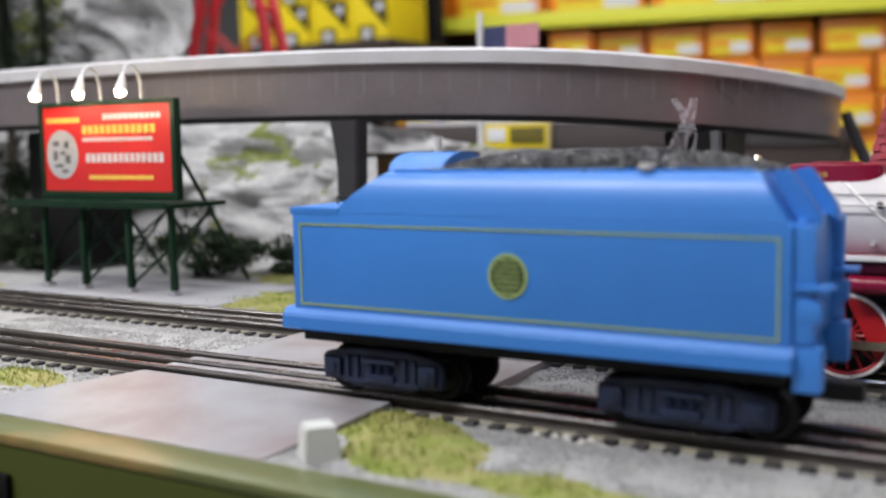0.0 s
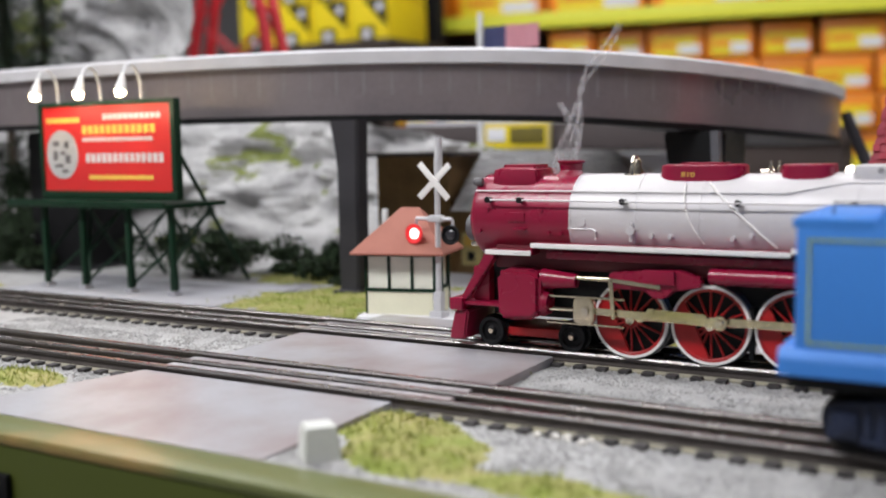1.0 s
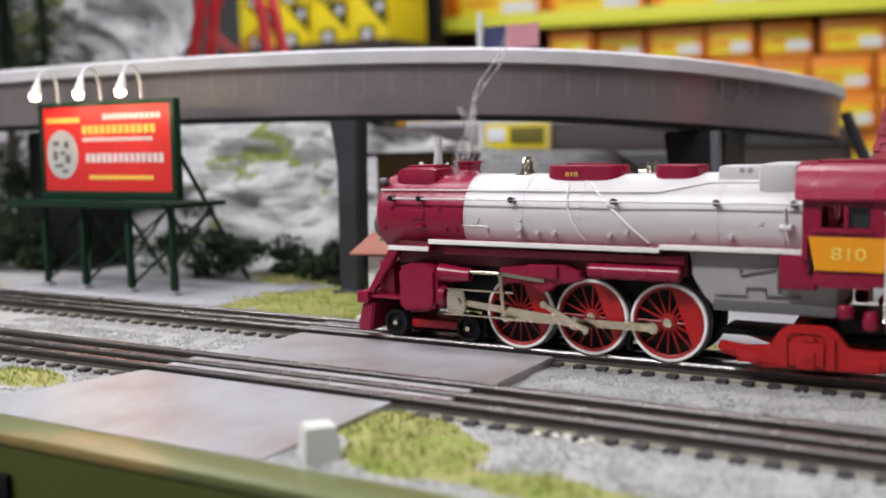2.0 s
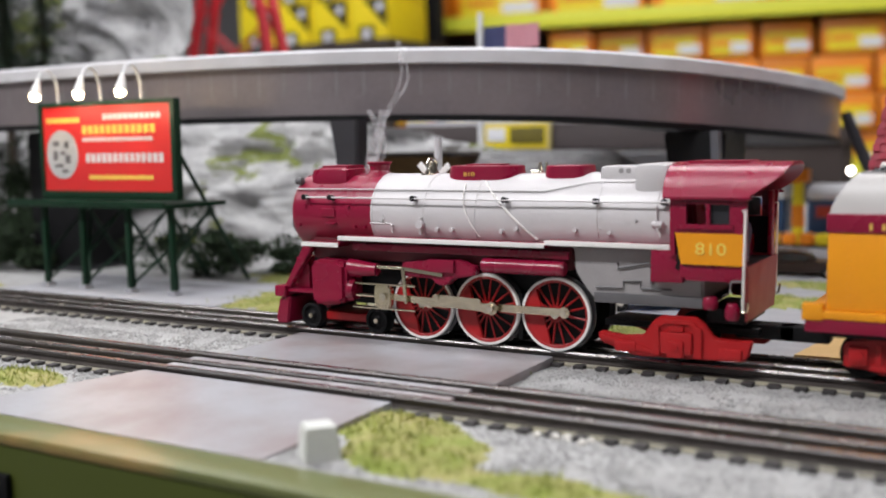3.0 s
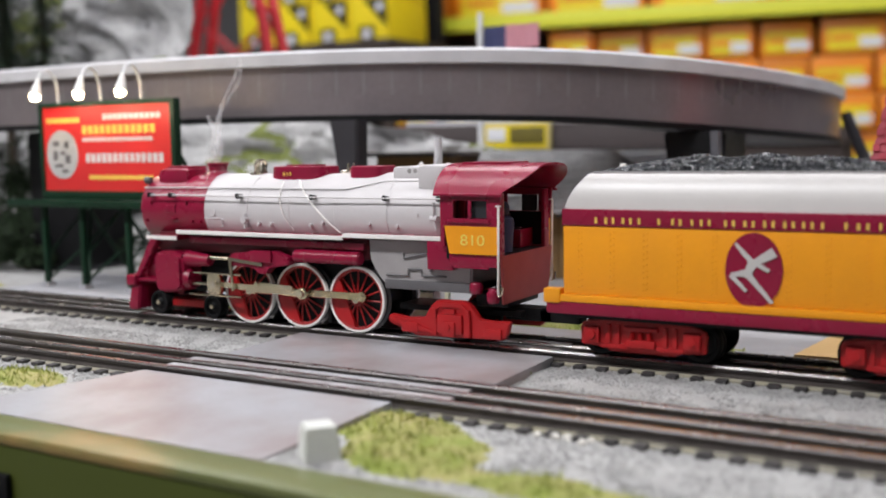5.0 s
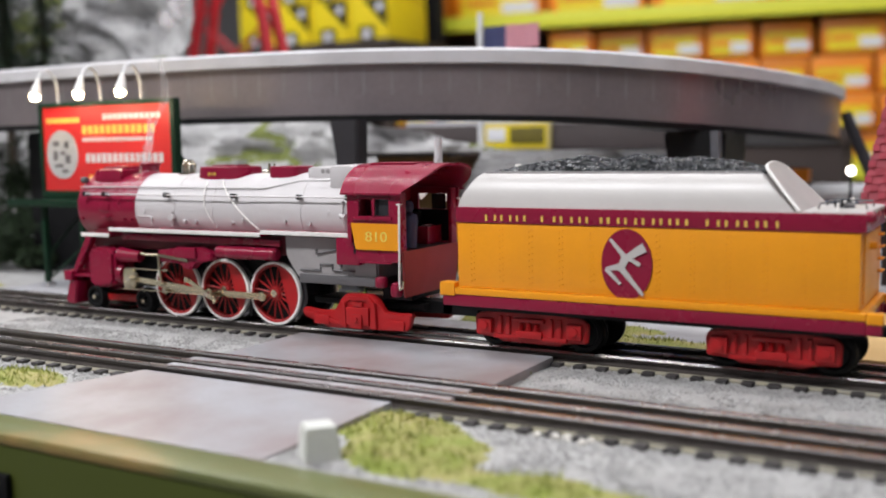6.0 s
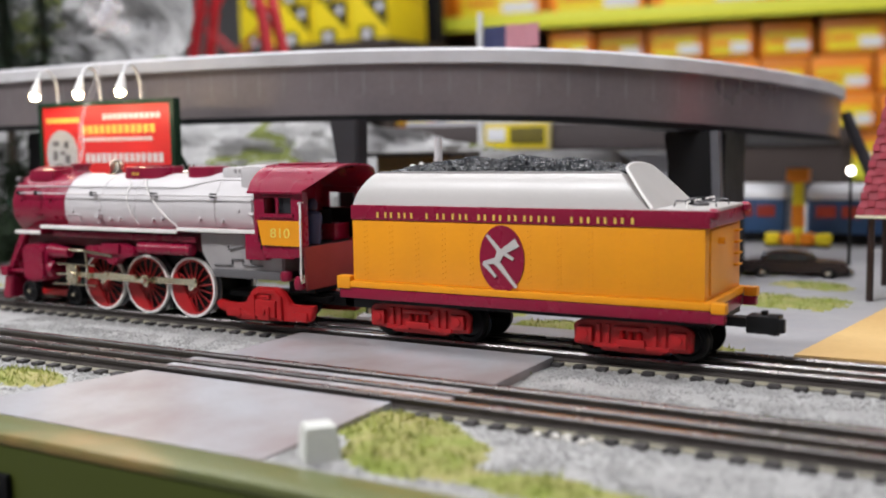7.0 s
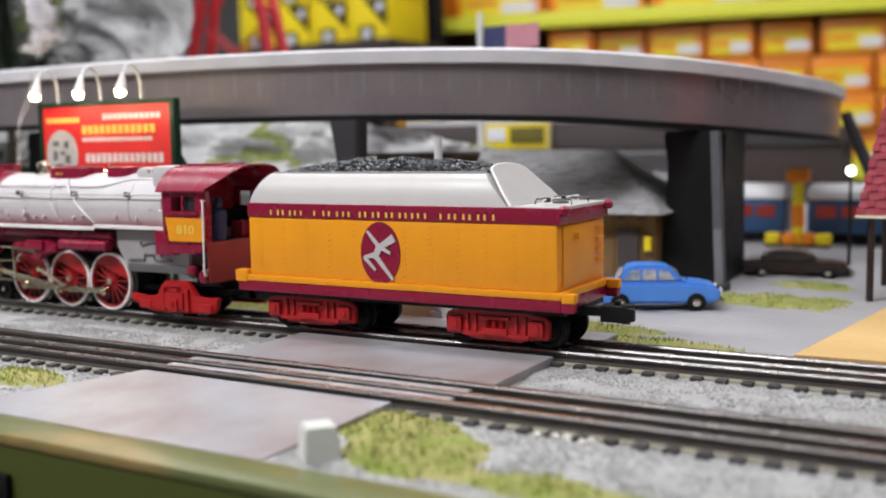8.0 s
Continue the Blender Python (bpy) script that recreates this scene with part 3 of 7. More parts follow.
def planting():
    spots = [(-0.540, 0.222, 0.002, 0.030, 0.013), (-0.590, 0.225, 0.003, 0.032, 0.014), (-0.645, 0.220, 0.003, 0.034, 0.015), (-0.497, 0.240, 0.001, 0.026, 0.011), (-0.690, 0.225, 0.006, 0.036, 0.018), (-0.560, 0.250, 0.006, 0.030, 0.014),
             (-0.95, 0.19, 0.030, 0.030, 0.045), (-1.00, 0.21, 0.015, 0.04, 0.03), (-0.905, 0.17, 0.005, 0.03, 0.02), (-0.76, 0.25, 0.008, 0.05, 0.022),
             (-0.90, 0.20, 0.050, 0.030, 0.040), (-0.965, 0.22, 0.060, 0.035, 0.040), (-0.87, 0.155, 0.004, 0.028, 0.018)]
    for i, (x, y, z, rx, rz) in enumerate(spots):
        t = thing("shrub", "dark green scenery shrub at the foot of the rocks", "shrub", (x, y, G), "shrubs")
        me = leaves("foliage", (0, 0, z - G + 0.004), (rx, 0.025, rz), 1500, 0.0028, M_SHRUB, "", "", 20 + i)
        for v in me.vertices:
            v.co.z = max(v.co.z, 0.0005)
        ob = new("foliage", me)
        ob.parent = t
        part("stem", rod((0, 0, -0.002), (0.002, 0, z - G + 0.006), 0.0012, 0.0006, 6), M_BARK, t)
    rng = np.random.default_rng(9)
    base = np.array([(0, -0.12, 0), (1, 0, -0.25), (0, 0.12, 0)])
    for cx, cy, low, tall, wide in ((-1.005, 0.300, 0.190, 0.445, 0.048), (-1.085, 0.310, 0.20, 0.43, 0.050), (-1.13, 0.34, 0.21, 0.47, 0.060)):
        t = thing("conifer", "dark green model conifer on the rocks", "tree", (cx, cy, G), "conifers")
        part("trunk", rod((0, 0, 0), (0, 0, tall - 0.015), 0.006, 0.0015, 8), M_BARK, t)
        co, fa = [], []
        for i in range(6500):
            h = low + (tall - low) * rng.uniform(0, 1) ** 1.3
            tier = 0.75 + 0.25 * math.sin(h * 260)
            r = (wide * (1 - (h - low) / (tall - low) * 0.85) + 0.003) * tier
            a = rng.uniform(0, 6.283)
            inner = rng.uniform(0.1, 0.85) * r
            c, q0 = math.cos(a), math.sin(a)
            q = np.array([[c, -q0, 0], [q0, c, 0], [0, 0, 1]])
            k = len(co) * 3
            co.append(base @ q.T * rng.uniform(0.006, 0.013) + np.array((c * inner, q0 * inner, h)))
            fa.append((k, k + 1, k + 2))
        me = bpy.data.meshes.new("crown")
        me.from_pydata(np.concatenate(co).tolist(), [], fa)
        me.materials.append(M_TREE)
        ob = new("crown", me)
        ob.parent = t


M_DKSTEEL = mat("dark_tyre_steel", (0.10, 0.10, 0.105), 0.35, 0.8, vary=0.1)
# maroon darkened so the shade under the boiler is in the colour
M_SHADEMAROON = mat("maroon_with_painted_shade", (0.13, 0.010, 0.020), 0.5, vary=0.1)


# ---------------------------------------------------------------- rolling stock
def wheelset(parent, x, r, near_mat, name="wheel", half=0.0185, y=0.0):
    """A small axle with two dished wheels; turns about its own axle."""
    ob = part(name, rod((0, -half + 0.003, 0), (0, half - 0.003, 0), 0.0022, seg=10), M_BLACK, parent, "black axle with dished wheels", at=(x, y, r))
    for s in (-1, 1):
        prof = [(0.0016, s * half), (0.0022, s * (half - 0.0004)), (0.0028, s * (half - 0.0016)), (r * 0.66, s * (half - 0.0020)), (r * 0.74, s * (half - 0.0003)),
                (r * 0.93, s * half), (r, s * (half - 0.0008)), (r + 0.0002, s * (half - 0.0042)), (r + 0.0011, s * (half - 0.0050)), (r + 0.0009, s * (half - 0.0062)), (0.0016, s * (half - 0.0062))]
        part("tread", lathe(prof, (0, 0, 0), "y", 32), near_mat, ob)
        part("axle_cap", rod((0, s * (half - 0.001), 0), (0, s * (half + 0.0009), 0), 0.0014, seg=10), M_STEEL, ob)
    return ob


def bogie(parent, x0, x1, frame_mat, cy, r=0.0105):
    """A four-wheel tender truck: bolster, two cast side frames with boxes and springs, two axles."""
    xm, half = (x0 + x1) / 2, (x1 - x0) / 2
    t = part("truck", box(-half * 0.35, half * 0.35, -0.02, 0.02, 0.010, 0.021, 0.001), M_BLACK, parent, "black truck bolster", at=(xm, cy, 0))
    for s in (-1, 1):
        o = [(-half, 0.0068), (-half + 0.0135, 0.0060), (-half + 0.0150, 0.0042), (half - 0.0150, 0.0040), (half - 0.0135, 0.0056), (half, 0.0064), (half + 0.0004, 0.0165), (half - 0.002, 0.0188),
             (half * 0.45, 0.0215), (-half * 0.45, 0.0215), (-half + 0.002, 0.0192), (-half - 0.0004, 0.0170)]
        part("side_frame", plate(o, "y", s * 0.0225, s * 0.0265, bevel=0.0007), frame_mat, t)
        for k in (-1, 1):
            part("axle_box", box(k * (half - 0.0065) - 0.0042, k * (half - 0.0065) + 0.0042, min(s * 0.0262, s * 0.0292), max(s * 0.0262, s * 0.0292), 0.0085, 0.0168, 0.0009), frame_mat, t)
            part("tie_bar", box(min(k * 0.006, k * (half - 0.011)), max(k * 0.006, k * (half - 0.011)), min(s * 0.0262, s * 0.0276), max(s * 0.0262, s * 0.0276), 0.0060, 0.0085, 0.0004), frame_mat, t)
        part("spring_plank", box(-0.0075, 0.0075, min(s * 0.0262, s * 0.0285), max(s * 0.0262, s * 0.0285), 0.0072, 0.0112, 0.0006), frame_mat, t)
        for k in (-0.0045, 0.0, 0.0045):
            b = bmesh.new()
            for j in range(5):
                lathe([(0.0010, 0), (0.0017, 0.0004), (0.0010, 0.0008)], (k, s * 0.0272, 0.0112 + j * 0.0009), "z", 8, b)
            part("spring", b, frame_mat, t)
        part("spring_seat", box(-0.0090, 0.0090, min(s * 0.0262, s * 0.0290), max(s * 0.0262, s * 0.0290), 0.0158, 0.0180, 0.0005), frame_mat, t)
        for k in (-1, 1):
            part("box_lid", rod((k * (half - 0.0065), s * 0.0288, 0.0128), (k * (half - 0.0065), s * 0.0302, 0.0128), 0.0026, seg=12, bevel=0.0004), frame_mat, t)
        for k in (-0.0175, -0.0125, 0.0125, 0.0175):
            part("rib", box(k - 0.0012, k + 0.0012, min(s * 0.0262, s * 0.0280), max(s * 0.0262, s * 0.0280), 0.0085, 0.0185, 0.0004), frame_mat, t)
    return [(wheelset(parent, xm + k * (half - 0.0065) + 0.0015, r, M_BLACK, y=cy), xm + k * (half - 0.0065) + 0.0015, r) for k in (-1, 1)]


def coal_heap(parent, x0, x1, cy, half, z0, h, seed, name="coal_load", size=0.0024):
    """A mound of faceted lumps over a hidden core."""
    rng = np.random.default_rng(seed)
    bm = bmesh.new()
    n, k = 26, 10

    def top(x, y):
        u, v = (x - x0) / (x1 - x0), (y - cy) / half
        return z0 + h * max(0.0, (1 - abs(2 * u - 1) ** 3.0)) * max(0.0, 1 - abs(v) ** 2.4) * (0.85 + 0.25 * noise.noise((x * 60, y * 60, seed)))
    grid = [[bm.verts.new((x0 + (x1 - x0) * i / n, cy + half * (2 * j / k - 1), top(x0 + (x1 - x0) * i / n, cy + half * (2 * j / k - 1)))) for j in range(k + 1)] for i in range(n + 1)]
    for a, b in zip(grid, grid[1:]):
        for j in range(k):
            bm.faces.new((a[j], a[j + 1], b[j + 1], b[j]))
    me = mesh_of(name, bm, M_COAL)
    co, fa = [np.array([v.co[:] for v in me.vertices])], [tuple(p.vertices) for p in me.polygons]
    count = len(me.vertices)
    octa = np.array([(1, 0.2, 0), (-1, -0.1, 0.2), (0.1, 1, 0), (0, -1, -0.2), (0.2, 0, 1), (0, 0.1, -1)])
    octf = [(0, 2, 4), (2, 1, 4), (1, 3, 4), (3, 0, 4), (2, 0, 5), (1, 2, 5), (3, 1, 5), (0, 3, 5)]
    for _ in range(3800):
        x, y = rng.uniform(x0, x1), cy + rng.uniform(-half, half)
        s = size * rng.uniform(0.35, 1.0)
        co.append(octa @ turn_any(rng).T * np.array((s, s, s * 0.8)) + np.array((x, y, top(x, y) + s * 0.2)))
        fa += [tuple(i + count for i in f) for f in octf]
        count += 6
    out = bpy.data.meshes.new(name)
    out.from_pydata(np.concatenate(co).tolist(), [], fa)
    out.materials.append(M_COAL)
    ob = new(name, out)
    ob.parent = parent
    return tagged(ob, "heap of glossy black coal lumps", kind="stuff")


def smooth_step(v):
    v = max(0.0, min(1.0, v))
    return v * v * (3 - 2 * v)


def hull(sections, x_of):
    """A closed skin through cross sections (lists of (y, z)); x_of(i, y, z) gives each point's x."""
    bm = bmesh.new()
    rows = [[bm.verts.new((x_of(i, y, z), y, z)) for y, z in s] for i, s in enumerate(sections)]
    n = len(rows[0])
    for a, b in zip(rows, rows[1:]):
        for k in range(n):
            bm.faces.new((a[k], a[(k + 1) % n], b[(k + 1) % n], b[k]))
    bm.faces.new(rows[0]), bm.faces.new(rows[-1][::-1])
    return bm


def bunker_section(cy, half, z0, z1, inset, steps=7):
    """Upright sides that round over to a flat top."""
    r = inset
    pts = [(-half, z0)]
    pts += [(-half + r * 0.55 * (1 - math.cos(a)) + r * 0.45 * (a / (math.pi / 2)), z0 + (z1 - z0) * math.sin(a) ** 0.9) for a in [math.pi / 2 * k / steps for k in range(1, steps + 1)]]
    return [(cy + y, z) for y, z in pts] + [(cy - y, z) for y, z in pts[::-1]]


def emblem_slash(parts, parent, m, material):
    for i, (x0, z0, x1, z1, w0, w1) in enumerate(parts):
        d = Vector((x1 - x0, z1 - z0))
        n = Vector((-d.y, d.x)).normalized()
        o = [(x0 + n.x * w0, z0 + n.y * w0), (x1 + n.x * w1, z1 + n.y * w1), (x1 - n.x * w1, z1 - n.y * w1), (x0 - n.x * w0, z0 - n.y * w0)]
        part("emblem_stroke", plate(o, "y", -0.00075 - i * 0.00004, -0.0001), material, parent, at=m, smooth=False)


def yellow_tender():
    t = thing("tender", "orange and maroon model tender with silver bunker and coal load", "tender")
    hw = 0.0337
    part("body", box(0.0145, 0.2203, -hw, hw, 0.0335, 0.0693, 0.0012), M_ORANGE, t, "orange riveted tank body")
    part("band", box(0.0140, 0.2225, -hw - 0.0005, hw + 0.0005, 0.0693, 0.0778, 0.0006), M_MAROON, t, "maroon name band under the bunker")
    part("sill", box(0.0050, 0.2232, -0.0355, 0.0355, 0.0298, 0.0336, 0.0008), M_ORANGE, t)
    part("frame", box(0.0055, 0.2228, -0.0350, 0.0350, 0.0235, 0.0297, 0.0006), M_MAROON, t, "maroon underframe")
    part("floor", box(0.012, 0.222, -0.028, 0.028, 0.0205, 0.0234), M_BLACK, t)
    sec = bunker_section(0, 0.0330, 0.0778, 0.0955, 0.0115)
    z0, z1 = 0.0778, 0.0955

    def xs(i, y, z):
        k = (z - z0) / (z1 - z0)
        return (0.0150 + 0.0100 * k ** 1.5) if i == 0 else (0.1916 - 0.0175 * k)
    part("bunker", hull([sec, sec], xs), M_SILVER, t, "pale silver rounded bunker sides")
    part("bunker_rim", box(0.0265, 0.1735, -0.0222, -0.0212, 0.0953, 0.0965, 0.0002), M_GREY, t)
    part("bunker_rim", box(0.0265, 0.1735, 0.0212, 0.0222, 0.0953, 0.0965, 0.0002), M_GREY, t)
    part("rear_deck", box(0.1850, 0.2226, -0.0332, 0.0332, 0.0765, 0.0784, 0.0005), M_SILVER, t)
    arch = [(-0.0330, 0.0), (-0.0295, 0.010), (-0.0215, 0.0245)]
    arch += [(0.0215 * -math.cos(a), 0.0245 + 0.0050 * math.sin(a)) for a in [math.pi * k / 14 for k in range(1, 14)]] + [(0.0215, 0.0245), (0.0295, 0.010), (0.0330, 0.0)]
    tilt = pose(0.1936, 0, 0.0782, 0, -42, 0)
    part("slope_sheet", plate(arch, "x", -0.0006, 0.0006), M_SILVER, t, "arched pale silver slope sheet behind the coal", at=tilt)
    part("slope_rim", tube([(0, y, z) for y, z in arch], 0.0008, 6), M_WHITE, t, at=tilt)
    coal_heap(t, 0.030, 0.1735, 0, 0.0205, 0.0950, 0.0085, 4)
    part("pump_cover", lathe([(0.002, 0), (0.0024, 0.002), (0.0016, 0.0042), (0, 0.0046)], (0.0335, 0.004, 0.0955), "z", 14), M_WHITE, t)
    part("deck_rail", tube([(0.198, -0.012, 0.0785), (0.199, -0.012, 0.0812), (0.219, -0.012, 0.0812), (0.2195, -0.012, 0.0785)], 0.0005, 6), M_DKGREY, t, "thin dark deck rail")
    part("deck_rail", tube([(0.198, 0.012, 0.0785), (0.199, 0.012, 0.0812), (0.219, 0.012, 0.0812), (0.2195, 0.012, 0.0785)], 0.0005, 6), M_DKGREY, t, "thin dark deck rail")
    part("deck_cross_rail", tube([(0.2085, -0.024, 0.0786), (0.2085, -0.024, 0.0815), (0.2085, 0.024, 0.0815), (0.2085, 0.024, 0.0786)], 0.0006, 6), M_WHITE, t, "thin white rail across the deck")
    for y in (-0.020, 0.0):
        part("rail_valve", rod((0.2065, y, 0.0813), (0.2105, y, 0.0813), 0.0013, seg=10), M_BLACK, t)
    part("water_hatch", lathe([(0.0045, 0), (0.0045, 0.0012), (0.002, 0.0016), (0, 0.0016)], (0.208, 0, 0.0784), "z", 18), M_DKGREY, t)
    for y in (-0.031, 0.031):
        part("marker_lamp", lathe([(0.0022, 0), (0.0032, 0.0010), (0.0032, 0.0036), (0.0018, 0.0050), (0, 0.0053)], (0.2232, y, 0.0738), "z", 14), M_MAROON, t, "small maroon marker lamp")
    part("end_panel", box(0.2200, 0.2212, -0.027, 0.027, 0.036, 0.068, 0.0004), M_ORANGE, t)
    for i in range(4):
        part("ladder_rung", box(0.2210, 0.2235, 0.017, 0.026, 0.046 + i * 0.006, 0.0469 + i * 0.006, 0.0002), M_ORANGE, t)
    for y in (-0.0325, 0.0325):
        part("end_step", box(0.2233, 0.2305, y - 0.003, y + 0.003, 0.0285, 0.0335, 0.0006), M_ORANGE, t)
        part("end_bracket", box(0.2229, 0.2298, y - 0.0025, y + 0.0025, 0.0236, 0.0284, 0.0004), M_MAROON, t)
        part("front_step", box(0.0042, 0.0135, y - 0.0035, y + 0.0035, 0.0290, 0.0365, 0.0008), M_ORANGE, t)
    part("tail_lamp", rod((0.2205, -0.012, 0.062), (0.2245, -0.012, 0.062), 0.0018), M_ORANGE, t)
    # rows of rivets down the tank side and along the bunker
    rv = []
    for i in range(12):
        x = 0.0240 + i * 0.0172
        if 0.095 < x < 0.127:
            continue
        for j in range(10):
            for side in (-1, 1):
                for dx in (-0.0009, 0.0009):
                    rv.append(((x + dx, side * (hw + 0.00004), 0.0375 + j * 0.0031 + 0.0008 * (dx > 0)), np.eye(3), (0.00046, 0.00050, 0.00046)))
    octa = [(1, 0, 0), (-1, 0, 0), (0, 1, 0), (0, -1, 0), (0, 0, 1), (0, 0, -1)]
    octf = [(0, 2, 4), (2, 1, 4), (1, 3, 4), (3, 0, 4), (2, 0, 5), (1, 2, 5), (3, 1, 5), (0, 3, 5)]
    scatter("rivets", rv, octa, octf, M_ORANGE, "rows of fine rivets", "").parent = t
    # the railway's name stands as gold bars, one for each letter
    x = 0.0322
    for word in ((8, 8, 7), (10, 4, 7, 11, 8, 8, 8, 7, 7), (8, 8, 8, 8)):
        for w in word:
            wide = w * 0.00082
            for k in range(1 if w < 5 else 2):
                bx = x + k * (wide - 0.0013)
                part("name_bar", box(bx, bx + 0.0013, -hw - 0.0009, -hw - 0.0005, 0.0707, 0.0738), M_GOLD, t, smooth=False)
            x += wide + 0.0025
        x += 0.0062
    em = [(0.0133 * math.cos(a), 0.0178 * math.sin(a)) for a in [2 * math.pi * k / 40 for k in range(40)]]
    part("emblem", plate(em, "y", -hw - 0.0006, -hw - 0.0001), M_MAROON, t, "maroon oval emblem with pale strokes", at=(0.1112, 0, 0.0505), smooth=False)
    emblem_slash([(-0.0085, 0.0125, 0.0005, 0.0025, 0.0007, 0.0014), (0.0005, 0.0035, 0.0095, 0.0090, 0.0016, 0.0024), (0.0, 0.004, -0.0035, -0.0035, 0.0022, 0.0016),
                  (-0.0025, -0.0020, 0.0088, -0.0150, 0.0015, 0.0008), (-0.0105, -0.0025, -0.001, -0.0008, 0.0008, 0.0020), (-0.0105, -0.0025, -0.0030, -0.0100, 0.0012, 0.0007),
                  (0.0015, 0.0030, 0.0072, 0.0, 0.0010, 0.0008)], t, pose(0.1112, -hw - 0.0005, 0.0505), M_SILVER)
    part("drawbar", box(-0.012, 0.012, -0.006, 0.006, 0.0125, 0.020, 0.001), M_BLACK, t, "black drawbar")
    part("coupler_shank", box(0.214, 0.236, -0.004, 0.004, 0.0175, 0.0225, 0.0008), M_BLACK, t, "black coupler shank")
    cp = part("coupler", box(0.2330, 0.2490, -0.0062, 0.0062, 0.0150, 0.0240, 0.0010), M_BLACK, t, "black knuckle coupler")
    part("knuckle_jaw", box(0.2478, 0.2520, -0.0060, -0.0020, 0.0160, 0.0232, 0.0010), M_BLACK, cp)
    part("lock_lift", box(0.2395, 0.2425, -0.0020, 0.0020, 0.0238, 0.0262, 0.0006), M_BLACK, cp)
    part("knuckle", rod((0.2465, -0.0025, 0.0145), (0.2465, -0.0025, 0.0245), 0.0026, seg=12), M_BLACK, cp)
    wheels = bogie(t, 0.0215, 0.0870, M_RED, 0) + bogie(t, 0.1495, 0.2120, M_RED, 0)
    return t, wheels


def blue_tender():
    cy = 0.0
    t = thing("tender", "sky blue model tender with yellow-green lining and a coal load", "tender", (0, NEAR_Y, 0))
    hw = 0.0340
    x0, x1 = -0.2875, -0.0700
    part("body", box(x0, x1, -hw, hw, 0.0385, 0.0825, 0.0014), M_BLUE, t, "sky blue tank body")
    part("sill", plate([(-hw - 0.0030, 0.0300), (-hw - 0.0030, 0.0365), (-hw, 0.0398), (hw, 0.0398), (hw + 0.003, 0.0365), (hw + 0.003, 0.0300)], "x", -0.2925, -0.0690, bevel=0.0006), M_BLUE, t, "blue flared sill")
    part("underframe", box(-0.2915, -0.075, -0.022, 0.022, 0.0225, 0.0299), M_BLACK, t, "black underframe")
    sec = bunker_section(0, 0.0335, 0.0825, 0.1005, 0.0100)

    def xs(i, y, z):
        k = (z - 0.0825) / 0.018
        return (-0.2645 + 0.0235 * k ** 1.25) if i == 0 else (-0.0720 - 0.0115 * k)
    part("bunker", hull([sec, sec], xs), M_BLUE, t, "sky blue rounded bunker sides")
    part("bunker_rim", box(-0.238, -0.086, -0.0248, -0.0236, 0.1000, 0.1015, 0.0003), M_BLUE, t)
    part("rear_rim", box(-0.2885, -0.262, -hw, hw, 0.0815, 0.0850, 0.0006), M_BLUE, t)
    arch = [(0.0205 * -math.cos(a), 0.0085 * math.sin(a)) for a in [math.pi * k / 16 for k in range(17)]]
    part("coal_hood", plate(arch, "x", -0.0010, 0.026), M_BLUE, t, "arched blue hood behind the coal", at=(-0.243, 0, 0.1000))
    coal_heap(t, -0.226, -0.084, 0, 0.0235, 0.1000, 0.0085, 8)
    part("deck_handle", tube([(-0.279, -0.010, 0.0848), (-0.279, -0.010, 0.0885), (-0.262, -0.010, 0.0885), (-0.262, -0.010, 0.0848)], 0.0006, 6), M_BLACK, t, "black wire handle")
    # lining in four strips
    l0, l1, b0, b1, w = -0.2832, -0.0742, 0.0412, 0.0778, 0.0008
    for a, b, c, d in ((l0, l1, b1 - w, b1), (l0, l1, b0, b0 + w), (l0, l0 + w, b0 + w, b1 - w), (l1 - w, l1, b0 + w, b1 - w)):
        part("lining", box(a, b, -hw - 0.0004, -hw - 0.0001, c, d), M_LINING, t, smooth=False)
    disc = [(0.0088 * math.cos(a), 0.0092 * math.sin(a)) for a in [2 * math.pi * k / 36 for k in range(36)]]
    part("emblem", plate(disc, "y", -hw - 0.0005, -hw - 0.0001), M_LINING, t, "round yellow-green emblem with dark bars", at=(-0.1795, 0, 0.0590), smooth=False)
    inner = [(0.0073 * math.cos(a), 0.0077 * math.sin(a)) for a in [2 * math.pi * k / 32 for k in range(32)]]
    part("emblem_field", plate(inner, "y", -hw - 0.0007, -hw - 0.00052), M_BLACK, t, "dark field of the emblem", at=(-0.1795, 0, 0.0590), smooth=False)
    for k in range(-3, 4):
        half = 0.0062 * math.sqrt(max(0.05, 1 - (k / 3.6) ** 2))
        part("emblem_bar", box(-0.1795 - half, -0.1795 + half, -hw - 0.0009, -hw - 0.00072, 0.0590 + k * 0.0021 - 0.00040, 0.0590 + k * 0.0021 + 0.00040), M_LINING, t, smooth=False)
    # front end: stepped boxes, doors and brackets
    part("front_wall", box(-0.0702, -0.0665, -0.030, 0.030, 0.0385, 0.0835, 0.0008), M_BLUE, t)
    for y in (-0.029, 0.029):
        part("front_post", box(-0.0700, -0.0625, y - 0.0035, y + 0.0035, 0.040, 0.0820, 0.0012), M_BLUE, t)
        part("step_bracket", box(-0.0700, -0.0600, y - 0.0045, y + 0.0045, 0.0235, 0.0395, 0.0010), M_BLUE, t)
        part("tool_box", box(-0.0690, -0.0605, y - 0.004, y + 0.004, 0.0480, 0.0560, 0.0010), M_BLUE, t)
        part("shelf", box(-0.0695, -0.0570, y - 0.0055, y + 0.0055, 0.0595, 0.0612, 0.0005), M_BLUE, t)
